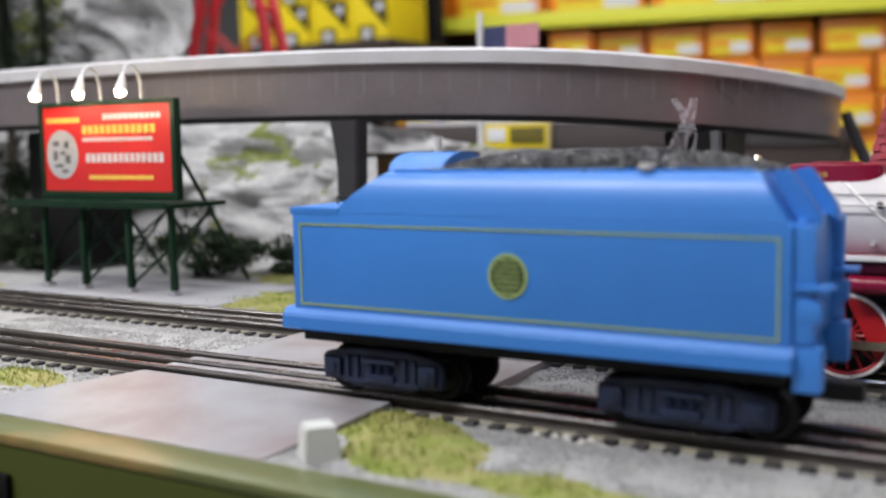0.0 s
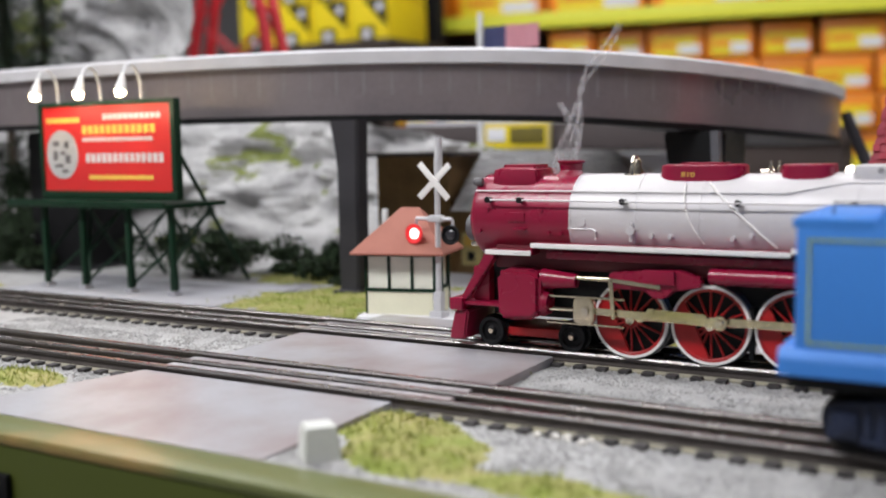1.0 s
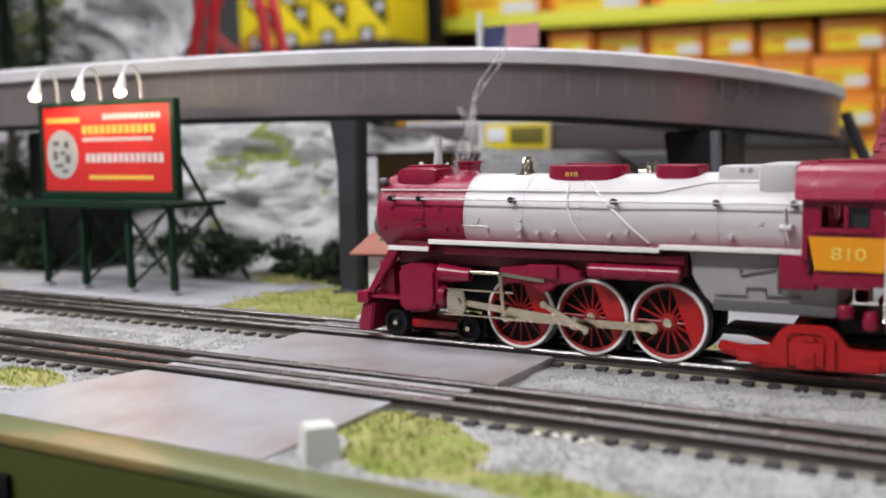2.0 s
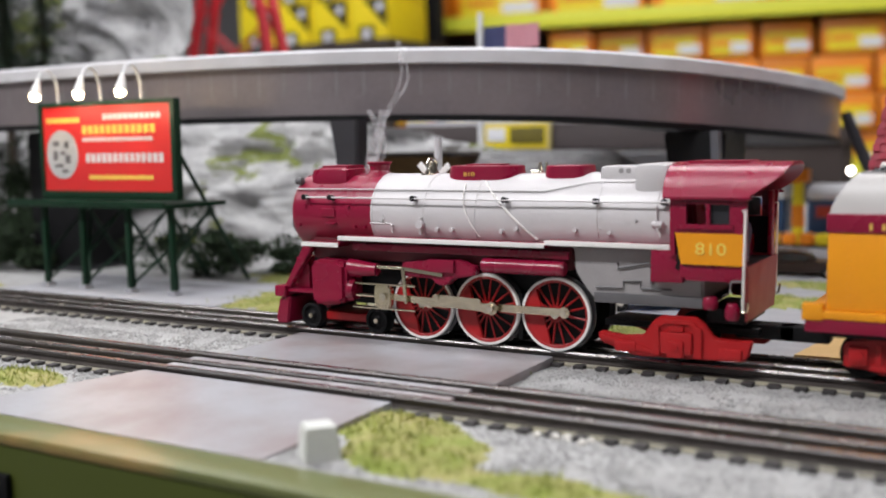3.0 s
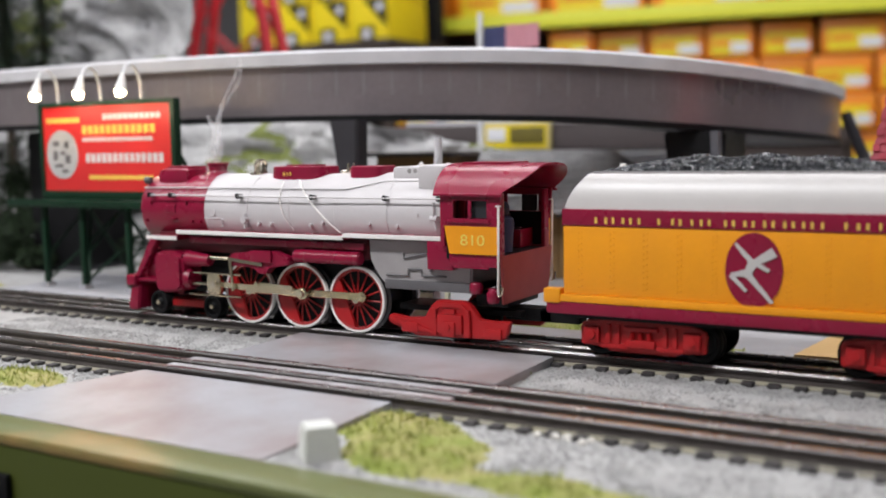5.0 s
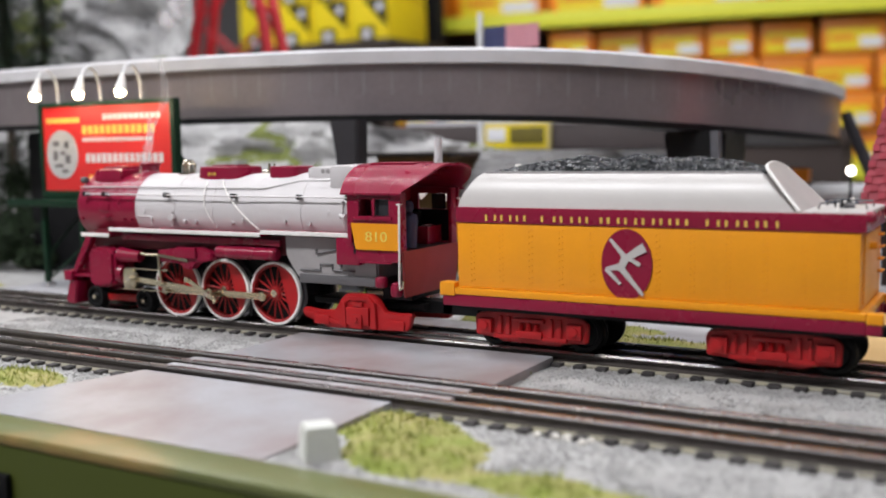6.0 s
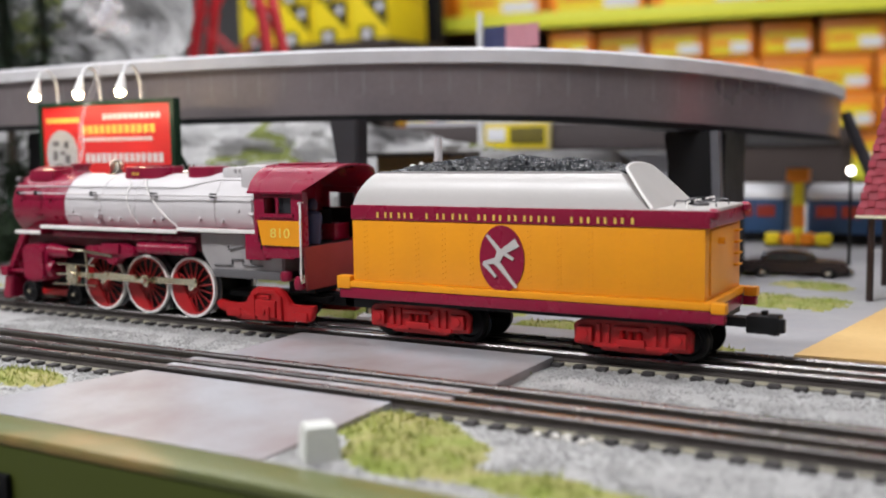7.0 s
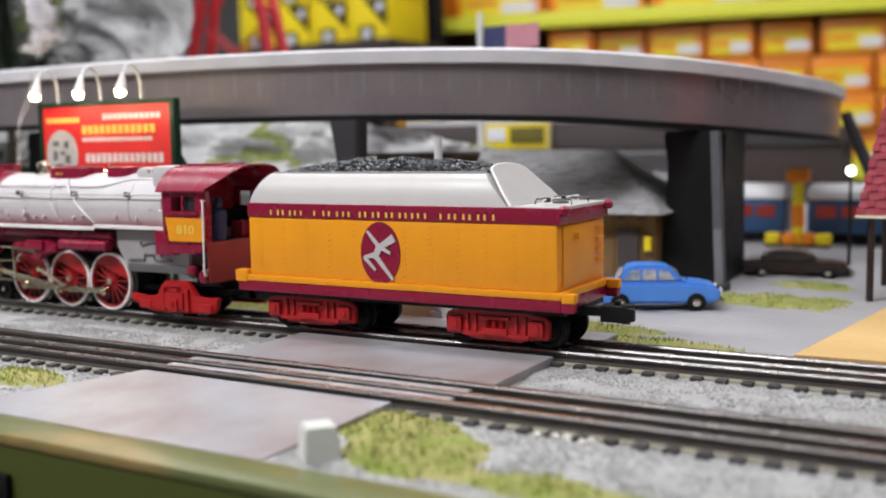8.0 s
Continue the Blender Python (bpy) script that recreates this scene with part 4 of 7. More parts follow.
    for s in (-1, 1):
        part("front_cheek", plate([(-0.0800, 0.1000), (-0.0715, 0.0830), (-0.0625, 0.0800), (-0.0635, 0.0860), (-0.0740, 0.1010)], "y", min(s * 0.0150, s * 0.0225), max(s * 0.0150, s * 0.0225), bevel=0.0008), M_BLUE, t)
    part("drawbar", box(-0.075, -0.050, -0.005, 0.005, 0.0150, 0.0220, 0.0010), M_BLACK, t, "black drawbar")
    part("hatch", box(-0.128, -0.123, -0.027, -0.022, 0.1010, 0.1035, 0.0006), M_SILVER, t)
    wheels = bogie(t, -0.2775, -0.2150, M_NAVY, 0) + bogie(t, -0.1445, -0.0770, M_NAVY, 0)
    return t, wheels


def driver(parent, x, r):
    """A spoked driving wheel pair: the axle turns and carries spokes, rims and pin."""
    ob = part("driving_wheel", rod((0, -0.017, 0), (0, 0.017, 0), 0.0030, seg=12), M_BLACK, parent, "deep red spoked driving wheels with white rims", at=(x, 0, r))
    for s in (-1, 1):
        b = bmesh.new()
        lathe([(0.0012, s * 0.0206), (0.0040, s * 0.0204), (0.0044, s * 0.0180), (0.0012, s * 0.0170)], (0, 0, 0), "y", 20, b)
        for k in range(16):
            a = 2 * math.pi * k / 16
            m = pose(0, 0, 0, 0, math.degrees(a), 0)
            rod(m @ Vector((0.0035, s * 0.0190, 0)), m @ Vector((r - 0.0026, s * 0.0186, 0)), 0.0007, 0.0005, 6, b)
        part("spokes", b, M_SPOKE, ob)
        crescent = [((r - 0.0026) * math.cos(a), (r - 0.0026) * math.sin(a)) for a in [math.radians(205 + 130 * k / 14) for k in range(15)]]
        part("counterweight", plate(crescent, "y", s * 0.0175, s * 0.0197, bevel=0.0003), M_RED, ob, at=pose(0, 0, 0, 0, -23, 0))
        part("wheel_back", lathe([(0.002, s * 0.0150), (r - 0.002, s * 0.0150), (r - 0.002, s * 0.0160), (0.002, s * 0.0160)], (0, 0, 0), "y", 32), M_BLACK, ob)
        part("rim", lathe([(r - 0.0030, s * 0.0160), (r - 0.0030, s * 0.0196), (r - 0.0022, s * 0.0201), (r - 0.0014, s * 0.0201), (r - 0.0014, s * 0.0160), (r - 0.0030, s * 0.0160)], (0, 0, 0), "y", 48), M_SPOKE, ob)
        part("white_rim", lathe([(r - 0.0015, s * 0.0180), (r - 0.0015, s * 0.0203), (r - 0.0001, s * 0.0203), (r + 0.0001, s * 0.0180), (r - 0.0015, s * 0.0180)], (0, 0, 0), "y", 48), M_WHITE, ob)
        part("tread", lathe([(r - 0.0020, s * 0.0178), (r, s * 0.0178), (r + 0.0002, s * 0.0160), (r + 0.0013, s * 0.0152), (r + 0.0011, s * 0.0140), (r - 0.0020, s * 0.0140), (r - 0.0020, s * 0.0178)], (0, 0, 0), "y", 48), M_DKSTEEL, ob)
        part("hub_cap", rod((0, s * 0.0200, 0), (0, s * 0.0214, 0), 0.0024, seg=16), M_CHROME, ob)
    return ob


WHEEL_X = (-0.2077, -0.1664, -0.1250)
DR = 0.0200
PIN, PIN0 = 0.0072, 113.0
CROSS_Z = 0.0245


def locomotive():
    t = thing("locomotive", "maroon and pale silver model steam locomotive with white-rimmed red drivers", "locomotive")
    # boiler
    zc, r = 0.0712, 0.0232
    sm = [(0.0, -0.3020), (0.014, -0.3015), (0.0185, -0.3000), (r - 0.0014, -0.2990), (r - 0.0002, -0.2975), (r, -0.2955), (r, -0.2400)]
    part("smokebox", lathe(sm, (0, 0, zc), "x", 56), M_MAROON, t, "maroon smokebox")
    part("boiler", lathe([(r + 0.0003, -0.2399), (r + 0.0003, -0.150), (r + 0.0010, -0.110), (r + 0.0010, -0.0600)], (0, 0, zc), "x", 56), M_BOILER, t, "pale silver boiler barrel")
    for x in (-0.2399, -0.205, -0.172, -0.138, -0.100, -0.0685):
        part("boiler_band", lathe([(r + 0.0002, x - 0.0006), (r + (0.0006 if x < -0.12 else 0.0013), x - 0.0005), (r + (0.0006 if x < -0.12 else 0.0013), x + 0.0005), (r + 0.0002, x + 0.0006)], (0, 0, zc), "x", 56), M_BOILER, t)
    part("smokebox_door", lathe([(0.0160, -0.3010), (0.0155, -0.3030), (0.011, -0.3052), (0.0, -0.3062)], (0, 0, zc - 0.002), "x", 36), M_MAROON, t)
    hl = part("headlamp", rod((-0.3110, 0, 0.0640), (-0.3020, 0, 0.0640), 0.0080, seg=28, bevel=0.0012), M_DKGREY, t, "dark grey drum headlamp with clear lens")
    part("lens", lathe([(0, -0.3122), (0.0042, -0.3119), (0.0064, -0.3110), (0.0064, -0.310), (0, -0.310)], (0, 0, 0.0640), "x", 24), M_GLASSLENS, hl)
    part("lamp_bracket", box(-0.3085, -0.3010, -0.0055, 0.0055, 0.0535, 0.0560, 0.0006), M_CHROME, t, "bright nickel lamp bracket")
    part("lamp_bracket", box(-0.3065, -0.3020, -0.0050, 0.0050, 0.0715, 0.0745, 0.0006), M_CHROME, t, "bright nickel lamp bracket")
    for y in (-0.016, 0.016):
        part("marker_lamp", rod((-0.2995, y, 0.0905), (-0.2945, y, 0.0905), 0.0022, seg=14, bevel=0.0004), M_DKGREY, t, "small dark grey marker lamp")
        part("lamp_stalk", rod((-0.297, y, 0.0905), (-0.294, y * 0.9, 0.086), 0.0008), M_DKGREY, t)
    part("feedwater_heater", box(-0.2900, -0.2625, -0.0150, 0.0150, 0.0830, 0.0985, 0.0050), M_MAROON, t)
    part("heater_lid", box(-0.2850, -0.2660, -0.0090, 0.0090, 0.0980, 0.0998, 0.0007), M_MAROON, t)
    part("chimney", lathe([(0.0050, 0.0060), (0.0050, 0.0205), (0.0058, 0.0250), (0.0064, 0.0288), (0.0075, 0.0296), (0.0075, 0.0304), (0.0060, 0.0306), (0.0056, 0.0290), (0.0046, 0.0220), (0.0046, 0.0060)], (-0.2486, 0, 0.0712), "z", 28), M_MAROON, t)
    part("chimney_saddle", lathe([(0.0098, 0.0205), (0.0085, 0.0228), (0.0066, 0.0240), (0.0058, 0.0255)], (-0.2486, 0, 0.0712), "z", 28), M_MAROON, t)
    bell = part("bell", lathe([(0.0, 0.0080), (0.0018, 0.0075), (0.0026, 0.0060), (0.0031, 0.0028), (0.0043, 0.0005), (0.0043, 0), (0.0, 0.0002)], (-0.2120, 0, 0.0945), "z", 20), M_CHROME, t, "bright nickel bell")
    part("yoke", tube([(-0.2120, -0.0054, 0.0930), (-0.2120, -0.0056, 0.1005), (-0.2120, -0.003, 0.1030), (-0.2120, 0.003, 0.1030), (-0.2120, 0.0056, 0.1005), (-0.2120, 0.0054, 0.0930)], 0.0010, 8), M_CHROME, bell)
    part("bell_base", box(-0.2165, -0.2075, -0.0060, 0.0060, 0.0920, 0.0948, 0.0008), M_CHROME, t)

    def dome(x0, x1, name, tall, wide):
        b = bmesh.new()
        n, k = 40, 7
        rings = []
        for j in range(k + 1):
            f = j / k
            h = 0.0850 + (tall - 0.0850) * (math.sin(f * math.pi / 2) if f > 0.0 else 0)
            grow = 1.0 + 0.10 * (1 - f) ** 3 if f < 0.75 else 1.0 - 0.09 * ((f - 0.75) / 0.25) ** 2
            ring = []
            for i in range(n):
                a = 2 * math.pi * i / n
                ca, sa = math.cos(a), math.sin(a)
                ex = (x1 - x0) / 2 * grow * math.copysign(abs(ca) ** 0.5, ca)
                ey = wide * grow * math.copysign(abs(sa) ** 0.6, sa)
                ring.append(b.verts.new(((x0 + x1) / 2 + ex, ey, h)))
            rings.append(ring)
        for p, q in zip(rings, rings[1:]):
            for i in range(n):
                b.faces.new((p[i], p[(i + 1) % n], q[(i + 1) % n], q[i]))
        b.faces.new(rings[-1])
        return part(name, b, M_MAROON, t, "maroon dome")
    dome(-0.1965, -0.1540, "sand_dome", 0.0994, 0.0120)
    dome(-0.1365, -0.1118, "steam_dome", 0.0994, 0.0110)
    part("dome_lid", box(-0.186, -0.164, -0.006, 0.006, 0.0992, 0.1003, 0.0004), M_MAROON, t)
    words("810", 0.0034, pose(-0.1805, -0.01275, 0.0945) @ FACE, M_GOLD, t, "number", "gold engine number", wide=1.4)
    for x in (-0.1425, -0.1385):
        part("safety_valve", lathe([(0.0012, 0), (0.0012, 0.0040), (0.0008, 0.0046), (0.0008, 0.0066), (0, 0.0068)], (x, 0.0, 0.0942), "z", 12), M_CHROME, t, "small nickel safety valve")
    part("whistle", tube([(-0.1475, 0, 0.0955), (-0.141, 0, 0.0955)], 0.0011, 8), M_CHROME, t)
    part("turret", box(-0.1030, -0.0815, -0.0120, 0.0120, 0.0880, 0.0990, 0.0025), M_BOILER, t)
    part("turret_box", box(-0.0820, -0.0640, -0.0190, 0.0190, 0.0830, 0.1002, 0.0035), M_BOILER, t)
    for x in (-0.091, -0.087):
        part("turret_valve", lathe([(0.0014, 0), (0.0014, 0.0010), (0, 0.0012)], (x, -0.0123, 0.0965), "y", 12), M_GREY, t)
    # pipework and rails along the boiler
    for s in (-1, 1):
        part("handrail", rod((-0.2870, s * 0.0255, 0.0812), (-0.0605, s * 0.0262, 0.0812), 0.0005, seg=8), M_BOILER, t, "thin silver handrail")
        for x in (-0.2870, -0.2680, -0.2103, -0.1524, -0.1001, -0.0640):
            part("handrail_knob", rod((x, s * 0.0215, 0.0810), (x, s * 0.0262, 0.0813), 0.0013, 0.0017, 10), M_BLACK, t, "black handrail knob")
        part("upper_pipe", tube([(x, s * math.sqrt(max(1e-6, 0.0245 ** 2 - (z - zc) ** 2)), z) for x, z in ((-0.297, 0.0858), (-0.240, 0.0860), (-0.180, 0.0860), (-0.131, 0.0860), (-0.118, 0.0885), (-0.105, 0.0908), (-0.080, 0.0910))], 0.0005, 6), M_BOILER if s > 0 else M_BOILER, t)
        part("lower_pipe", tube([(-0.241, s * 0.0228, 0.0665), (-0.227, s * 0.0228, 0.0665), (-0.2255, s * 0.0232, 0.0655), (-0.2255, s * 0.0232, 0.0610)], 0.0006, 6), M_BOILER, t)

        def wrap(x0, z0, x1, z1, bend):
            pts = []
            for k in range(9):
                f = k / 8
                z = z0 + (z1 - z0) * f
                pts.append((x0 + (x1 - x0) * f + bend * math.sin(math.pi * f), s * math.sqrt(max(1e-6, 0.0246 ** 2 - (z - zc) ** 2)), z))
            return pts
        part("delivery_pipe", tube(wrap(-0.1805, 0.0900, -0.1690, 0.0605, -0.0025), 0.0004, 6), M_WHITE, t, "white sand pipe")
        part("delivery_pipe", tube(wrap(-0.1690, 0.0910, -0.1345, 0.0600, 0.0), 0.0006, 6), M_WHITE, t, "white sand pipe")
        part("check_valve", rod((-0.2060, s * 0.0220, 0.0665), (-0.2060, s * 0.0262, 0.0665), 0.0022, seg=12), M_BOILER, t)
        part("check_pipe", rod((-0.2060, s * 0.0240, 0.0705), (-0.2060, s * 0.0240, 0.0610), 0.0012, seg=8), M_BOILER, t)
        part("builder_plate", box(-0.2760, -0.2660, min(s * 0.0226, s * 0.0238), max(s * 0.0226, s * 0.0238), 0.0695, 0.0745, 0.0003), M_MAROON, t)
        part("washout_plug", rod((-0.2330, s * 0.0215, 0.0700), (-0.2330, s * 0.0240, 0.0700), 0.0022, seg=12), M_BOILER, t)
        part("hinge", box(-0.2395, -0.2300, min(s * 0.020, s * 0.0228), max(s * 0.020, s * 0.0228), 0.0762, 0.0770, 0.0002), M_BOILER, t)
        part("injector", rod((-0.0700, s * 0.0235, 0.0700), (-0.0640, s * 0.0262, 0.0700), 0.0017, seg=10), M_BOILER, t)
        part("injector_pipe", tube([(-0.0680, s * 0.0245, 0.0790), (-0.0675, s * 0.0258, 0.0700), (-0.0660, s * 0.0256, 0.0640)], 0.0006, 6), M_BOILER, t)
    studs = []
    for s in (-1, 1):
        for x in (-0.2385, -0.2050, -0.1720, -0.1380, -0.1000, -0.0700):
            for k in range(9):
                a = radians(-38 + 14 * k)
                studs.append(((x + 0.0020, s * (r + 0.0004 + 0.0007 * (x > -0.13)) * math.cos(a), zc + (r + 0.0004 + 0.0007 * (x > -0.13)) * math.sin(a)), np.eye(3), (0.0005, 0.0005, 0.0005)))
        for x, z in ((-0.1955, 0.0640), (-0.1860, 0.0640), (-0.1550, 0.0640), (-0.1460, 0.0655), (-0.1120, 0.0660), (-0.0930, 0.0650), (-0.0790, 0.0720)):
            part("washout_plug", rod((x, s * 0.0215, z), (x, s * 0.0248, z), 0.0013, seg=10, bevel=0.0003), M_BOILER, t)
        for x, z in ((-0.2930, 0.0640), (-0.2880, 0.0760), (-0.2560, 0.0760), (-0.2520, 0.0640), (-0.2450, 0.0640)):
            part("smokebox_stud", rod((x, s * 0.0215, z), (x, s * 0.0240, z), 0.0009, seg=8), M_MAROON, t)
        part("step_bracket", box(-0.2720, -0.2650, min(s * 0.0225, s * 0.0262), max(s * 0.0225, s * 0.0262), 0.0652, 0.0660, 0.0002), M_MAROON, t)
    octa = [(1, 0, 0), (-1, 0, 0), (0, 1, 0), (0, -1, 0), (0, 0, 1), (0, 0, -1)]
    octf = [(0, 2, 4), (2, 1, 4), (1, 3, 4), (3, 0, 4), (2, 0, 5), (1, 2, 5), (3, 1, 5), (0, 3, 5)]
    scatter("rivets", studs, octa, octf, M_BOILER, "fine rivets round the boiler bands", "").parent = t
    # running boards with white edges
    for a, b, z in ((-0.2860, -0.2592, 0.0535), (-0.2590, -0.1267, 0.0578), (-0.1265, -0.0580, 0.0595)):
        part("running_board", box(a, b, -0.0300, 0.0300, z - 0.0012, z + 0.0010), M_MAROON, t, "maroon running board")
        for s in (-1, 1):
            part("white_edge", box(a - 0.0001, b + 0.0001, min(s * 0.0301, s * 0.0309), max(s * 0.0301, s * 0.0309), z - 0.0013, z + 0.0013, 0.0002), M_WHITE, t, "white running board edge")
    part("board_step", box(-0.2596, -0.2584, -0.0300, 0.0300, 0.0530, 0.0582), M_MAROON, t)
    # frames
    part("main_frame", box(-0.2900, -0.1120, -0.0125, 0.0125, 0.0170, 0.0500), M_BLACK, t, "black main frame")
    # skirt in the darkened maroon: shade above the drivers, painted in
    part("boiler_skirt", box(-0.2850, -0.1150, -0.0200, 0.0200, 0.0440, 0.0565, 0.001), M_SHADEMAROON, t)
    for s in (-1, 1):
        part("frame_rail", box(-0.2520, -0.1150, min(s * 0.0240, s * 0.0262), max(s * 0.0240, s * 0.0262), 0.0505, 0.0545, 0.0005), M_MAROON, t)
    # cylinders and motion
    for s in (-1, 1):
        lo, hi = min(s * 0.0130, s * 0.0335), max(s * 0.0130, s * 0.0335)
        cyl = part("cylinder", plate([(-0.2785, 0.0420), (-0.2745, 0.0450), (-0.2580, 0.0448), (-0.2530, 0.0420), (-0.2530, 0.0220), (-0.2570, 0.0185), (-0.2720, 0.0172), (-0.2775, 0.0190)], "y", lo, hi, bevel=0.0022), M_MAROON, t)
        part("valve_chest", rod((-0.2540, s * 0.0255, 0.0398), (-0.2350, s * 0.0255, 0.0395), 0.0056, 0.0036, 18), M_MAROON, cyl)
        part("cylinder_head", rod((-0.2535, s * 0.0255, 0.0270), (-0.2500, s * 0.0255, 0.0270), 0.0070, 0.0058, 20), M_MAROON, cyl)
        part("valve_stem", rod((-0.2360, s * 0.0262, 0.0413), (-0.2150, s * 0.0262, 0.0413), 0.0012, seg=10), M_STEEL, t, "bright steel valve stem")
        part("guide_bar", box(-0.2510, -0.2080, min(s * 0.0255, s * 0.0285), max(s * 0.0255, s * 0.0285), 0.0308, 0.0320, 0.0003), M_STEEL, t, "bright steel guide bar")
        part("piston_rod", rod((-0.2520, s * 0.0270, CROSS_Z), (-0.2360, s * 0.0270, CROSS_Z), 0.0011, seg=8), M_STEEL, t)
        hanger = part("valve_hanger", plate([(-0.2165, 0.0372), (-0.2165, 0.0448), (-0.1985, 0.0468), (-0.1800, 0.0478), (-0.1690, 0.0440), (-0.1690, 0.0395), (-0.1830, 0.0370), (-0.1870, 0.0330), (-0.1930, 0.0330), (-0.1975, 0.0365)], "y", min(s * 0.0220, s * 0.0285), max(s * 0.0220, s * 0.0285), bevel=0.0008), M_MAROON, t)
        part("link_cover", box(-0.1980, -0.1815, min(s * 0.0280, s * 0.0305), max(s * 0.0280, s * 0.0305), 0.0405, 0.0478, 0.0008), M_MAROON, hanger)
        part("combination_lever", plate([(-0.2165, 0.0425), (-0.2140, 0.0425), (-0.2125, 0.0215), (-0.2145, 0.0210)], "y", min(s * 0.0286, s * 0.0298), max(s * 0.0286, s * 0.0298), bevel=0.0003), M_STEEL, t, "bright nickel lever")
        part("radius_rod", plate([(-0.2150, 0.0405), (-0.2150, 0.0425), (-0.1890, 0.0400), (-0.1890, 0.0380)], "y", min(s * 0.0288, s * 0.0298), max(s * 0.0288, s * 0.0298), bevel=0.0002), M_STEEL, t, "bright nickel rod")
        part("lower_guide_bar", box(-0.2510, -0.2080, min(s * 0.0255, s * 0.0285), max(s * 0.0255, s * 0.0285), 0.0168, 0.0178, 0.0003), M_STEEL, t, "bright steel guide bar")
        part("air_tank", rod((-0.1652, s * 0.0265, 0.0455), (-0.1165, s * 0.0265, 0.0455), 0.0040, seg=20, bevel=0.0008), M_MAROON, t)
        part("brake_hanger", box(-0.1480, -0.1455, min(s * 0.0140, s * 0.0180), max(s * 0.0140, s * 0.0180), 0.0040, 0.0300, 0.0005), M_BLACK, t)
    # pilot
    part("pilot_beam", box(-0.3110, -0.3030, -0.0270, 0.0270, 0.0195, 0.0265, 0.0010), M_MAROON, t)
    part("pilot_deck", box(-0.3095, -0.2700, -0.0240, 0.0240, 0.0225, 0.0245, 0.0006), M_MAROON, t)
    b = plate([(-0.3085, 0.0195), (-0.3000, 0.0195), (-0.3025, 0.0030), (-0.3112, 0.0022), (-0.3122, 0.0055)], "y", -0.0250, 0.0250, bevel=0.0010)
    part("pilot_plow", b, M_MAROON, t)
    for s in (-1, 1):
        part("pilot_brace", plate([(-0.3060, 0.0250), (-0.3015, 0.0250), (-0.2835, 0.0500), (-0.2850, 0.0535), (-0.2890, 0.0535)], "y", min(s * 0.0190, s * 0.0240), max(s * 0.0190, s * 0.0240), bevel=0.0006), M_MAROON, t)
        part("pump_shield", box(-0.3000, -0.2900, min(s * 0.0080, s * 0.0185), max(s * 0.0080, s * 0.0185), 0.0245, 0.0440, 0.0012), M_MAROON, t)
    part("front_coupler", box(-0.3165, -0.3090, -0.0035, 0.0035, 0.0090, 0.0170, 0.0008), M_BLACK, t)
    part("lead_truck", box(-0.2850, -0.2440, -0.0150, 0.0150, 0.0055, 0.0105, 0.0010), M_RED, t, "dull red lead truck frame")
    # firebox
    fb = [(-0.1125, 0.0575), (-0.1118, 0.0450), (-0.1060, 0.0360), (-0.1000, 0.0296), (-0.0440, 0.0300), (-0.0440, 0.0575)]
    part("firebox", plate(fb, "y", -0.0245, 0.0245, bevel=0.0010), M_GREY, t, "warm grey firebox side")
    part("ash_pan", box(-0.1010, -0.0440, -0.0255, 0.0255, 0.0290, 0.0345, 0.0006), M_DKGREY, t)
    for s in (-1, 1):
        y = s * 0.0252
        part("firebox_pipe", tube([(-0.0880, y, 0.0500), (-0.0880, y, 0.0470), (-0.0560, y, 0.0540)], 0.0006, 6), M_DKGREY, t)
        part("firebox_pipe", tube([(-0.1000, y, 0.0370), (-0.0850, y, 0.0372), (-0.0850, y, 0.0410), (-0.0760, y, 0.0410), (-0.0760, y, 0.0375), (-0.0600, y, 0.0375)], 0.0006, 6), M_DKGREY, t)
        part("firebox_rod", rod((-0.0700, y, 0.0560), (-0.0700, y, 0.0400), 0.0010, seg=8), M_DKGREY, t)
        part("cab_step_panel", box(-0.0690, -0.0525, min(s * 0.0250, s * 0.0310), max(s * 0.0250, s * 0.0310), 0.0420, 0.0580, 0.0008), M_MAROON, t)
    # cab
    ys = 0.0340
    for s in (-1, 1):
        lo, hi = min(s * (ys - 0.0014), s * ys), max(s * (ys - 0.0014), s * ys)
        low = [(-0.0556, 0.0672), (-0.0526, 0.0520), (-0.0232, 0.0520), (-0.0228, 0.0672)]
        part("number_panel", plate(low, "y", min(lo, s * (ys + 0.0003)), max(hi, s * (ys + 0.0003))), M_ORANGE, t, "orange cab number panel", smooth=False)
        for o in ([(-0.0580, 0.0850), (-0.0556, 0.0673), (-0.0503, 0.0673), (-0.0503, 0.0850)], [(-0.0295, 0.0850), (-0.0295, 0.0673), (-0.0225, 0.0673), (-0.0210, 0.0850)],
                  [(-0.0503, 0.0673), (-0.0295, 0.0673), (-0.0295, 0.0715), (-0.0503, 0.0715)], [(-0.0503, 0.0812), (-0.0295, 0.0812), (-0.0295, 0.0850), (-0.0503, 0.0850)]):
            part("cab_side", plate(o, "y", lo, hi), M_MAROON, t, smooth=False)
        for a, b2, c, d in ((-0.0520, -0.0285, 0.0812, 0.0822), (-0.0540, -0.0275, 0.0690, 0.0712), (-0.0405, -0.0385, 0.0715, 0.0812)):
            part("window_frame", box(a, b2, min(s * ys, s * (ys + 0.0010)), max(s * ys, s * (ys + 0.0010)), c, d, 0.0003), M_MAROON, t)
        part("window_pane", box(-0.0400, -0.0300, min(s * 0.0318, s * 0.0322), max(s * 0.0318, s * 0.0322), 0.0716, 0.0811), M_DKWINDOW, t, smooth=False)
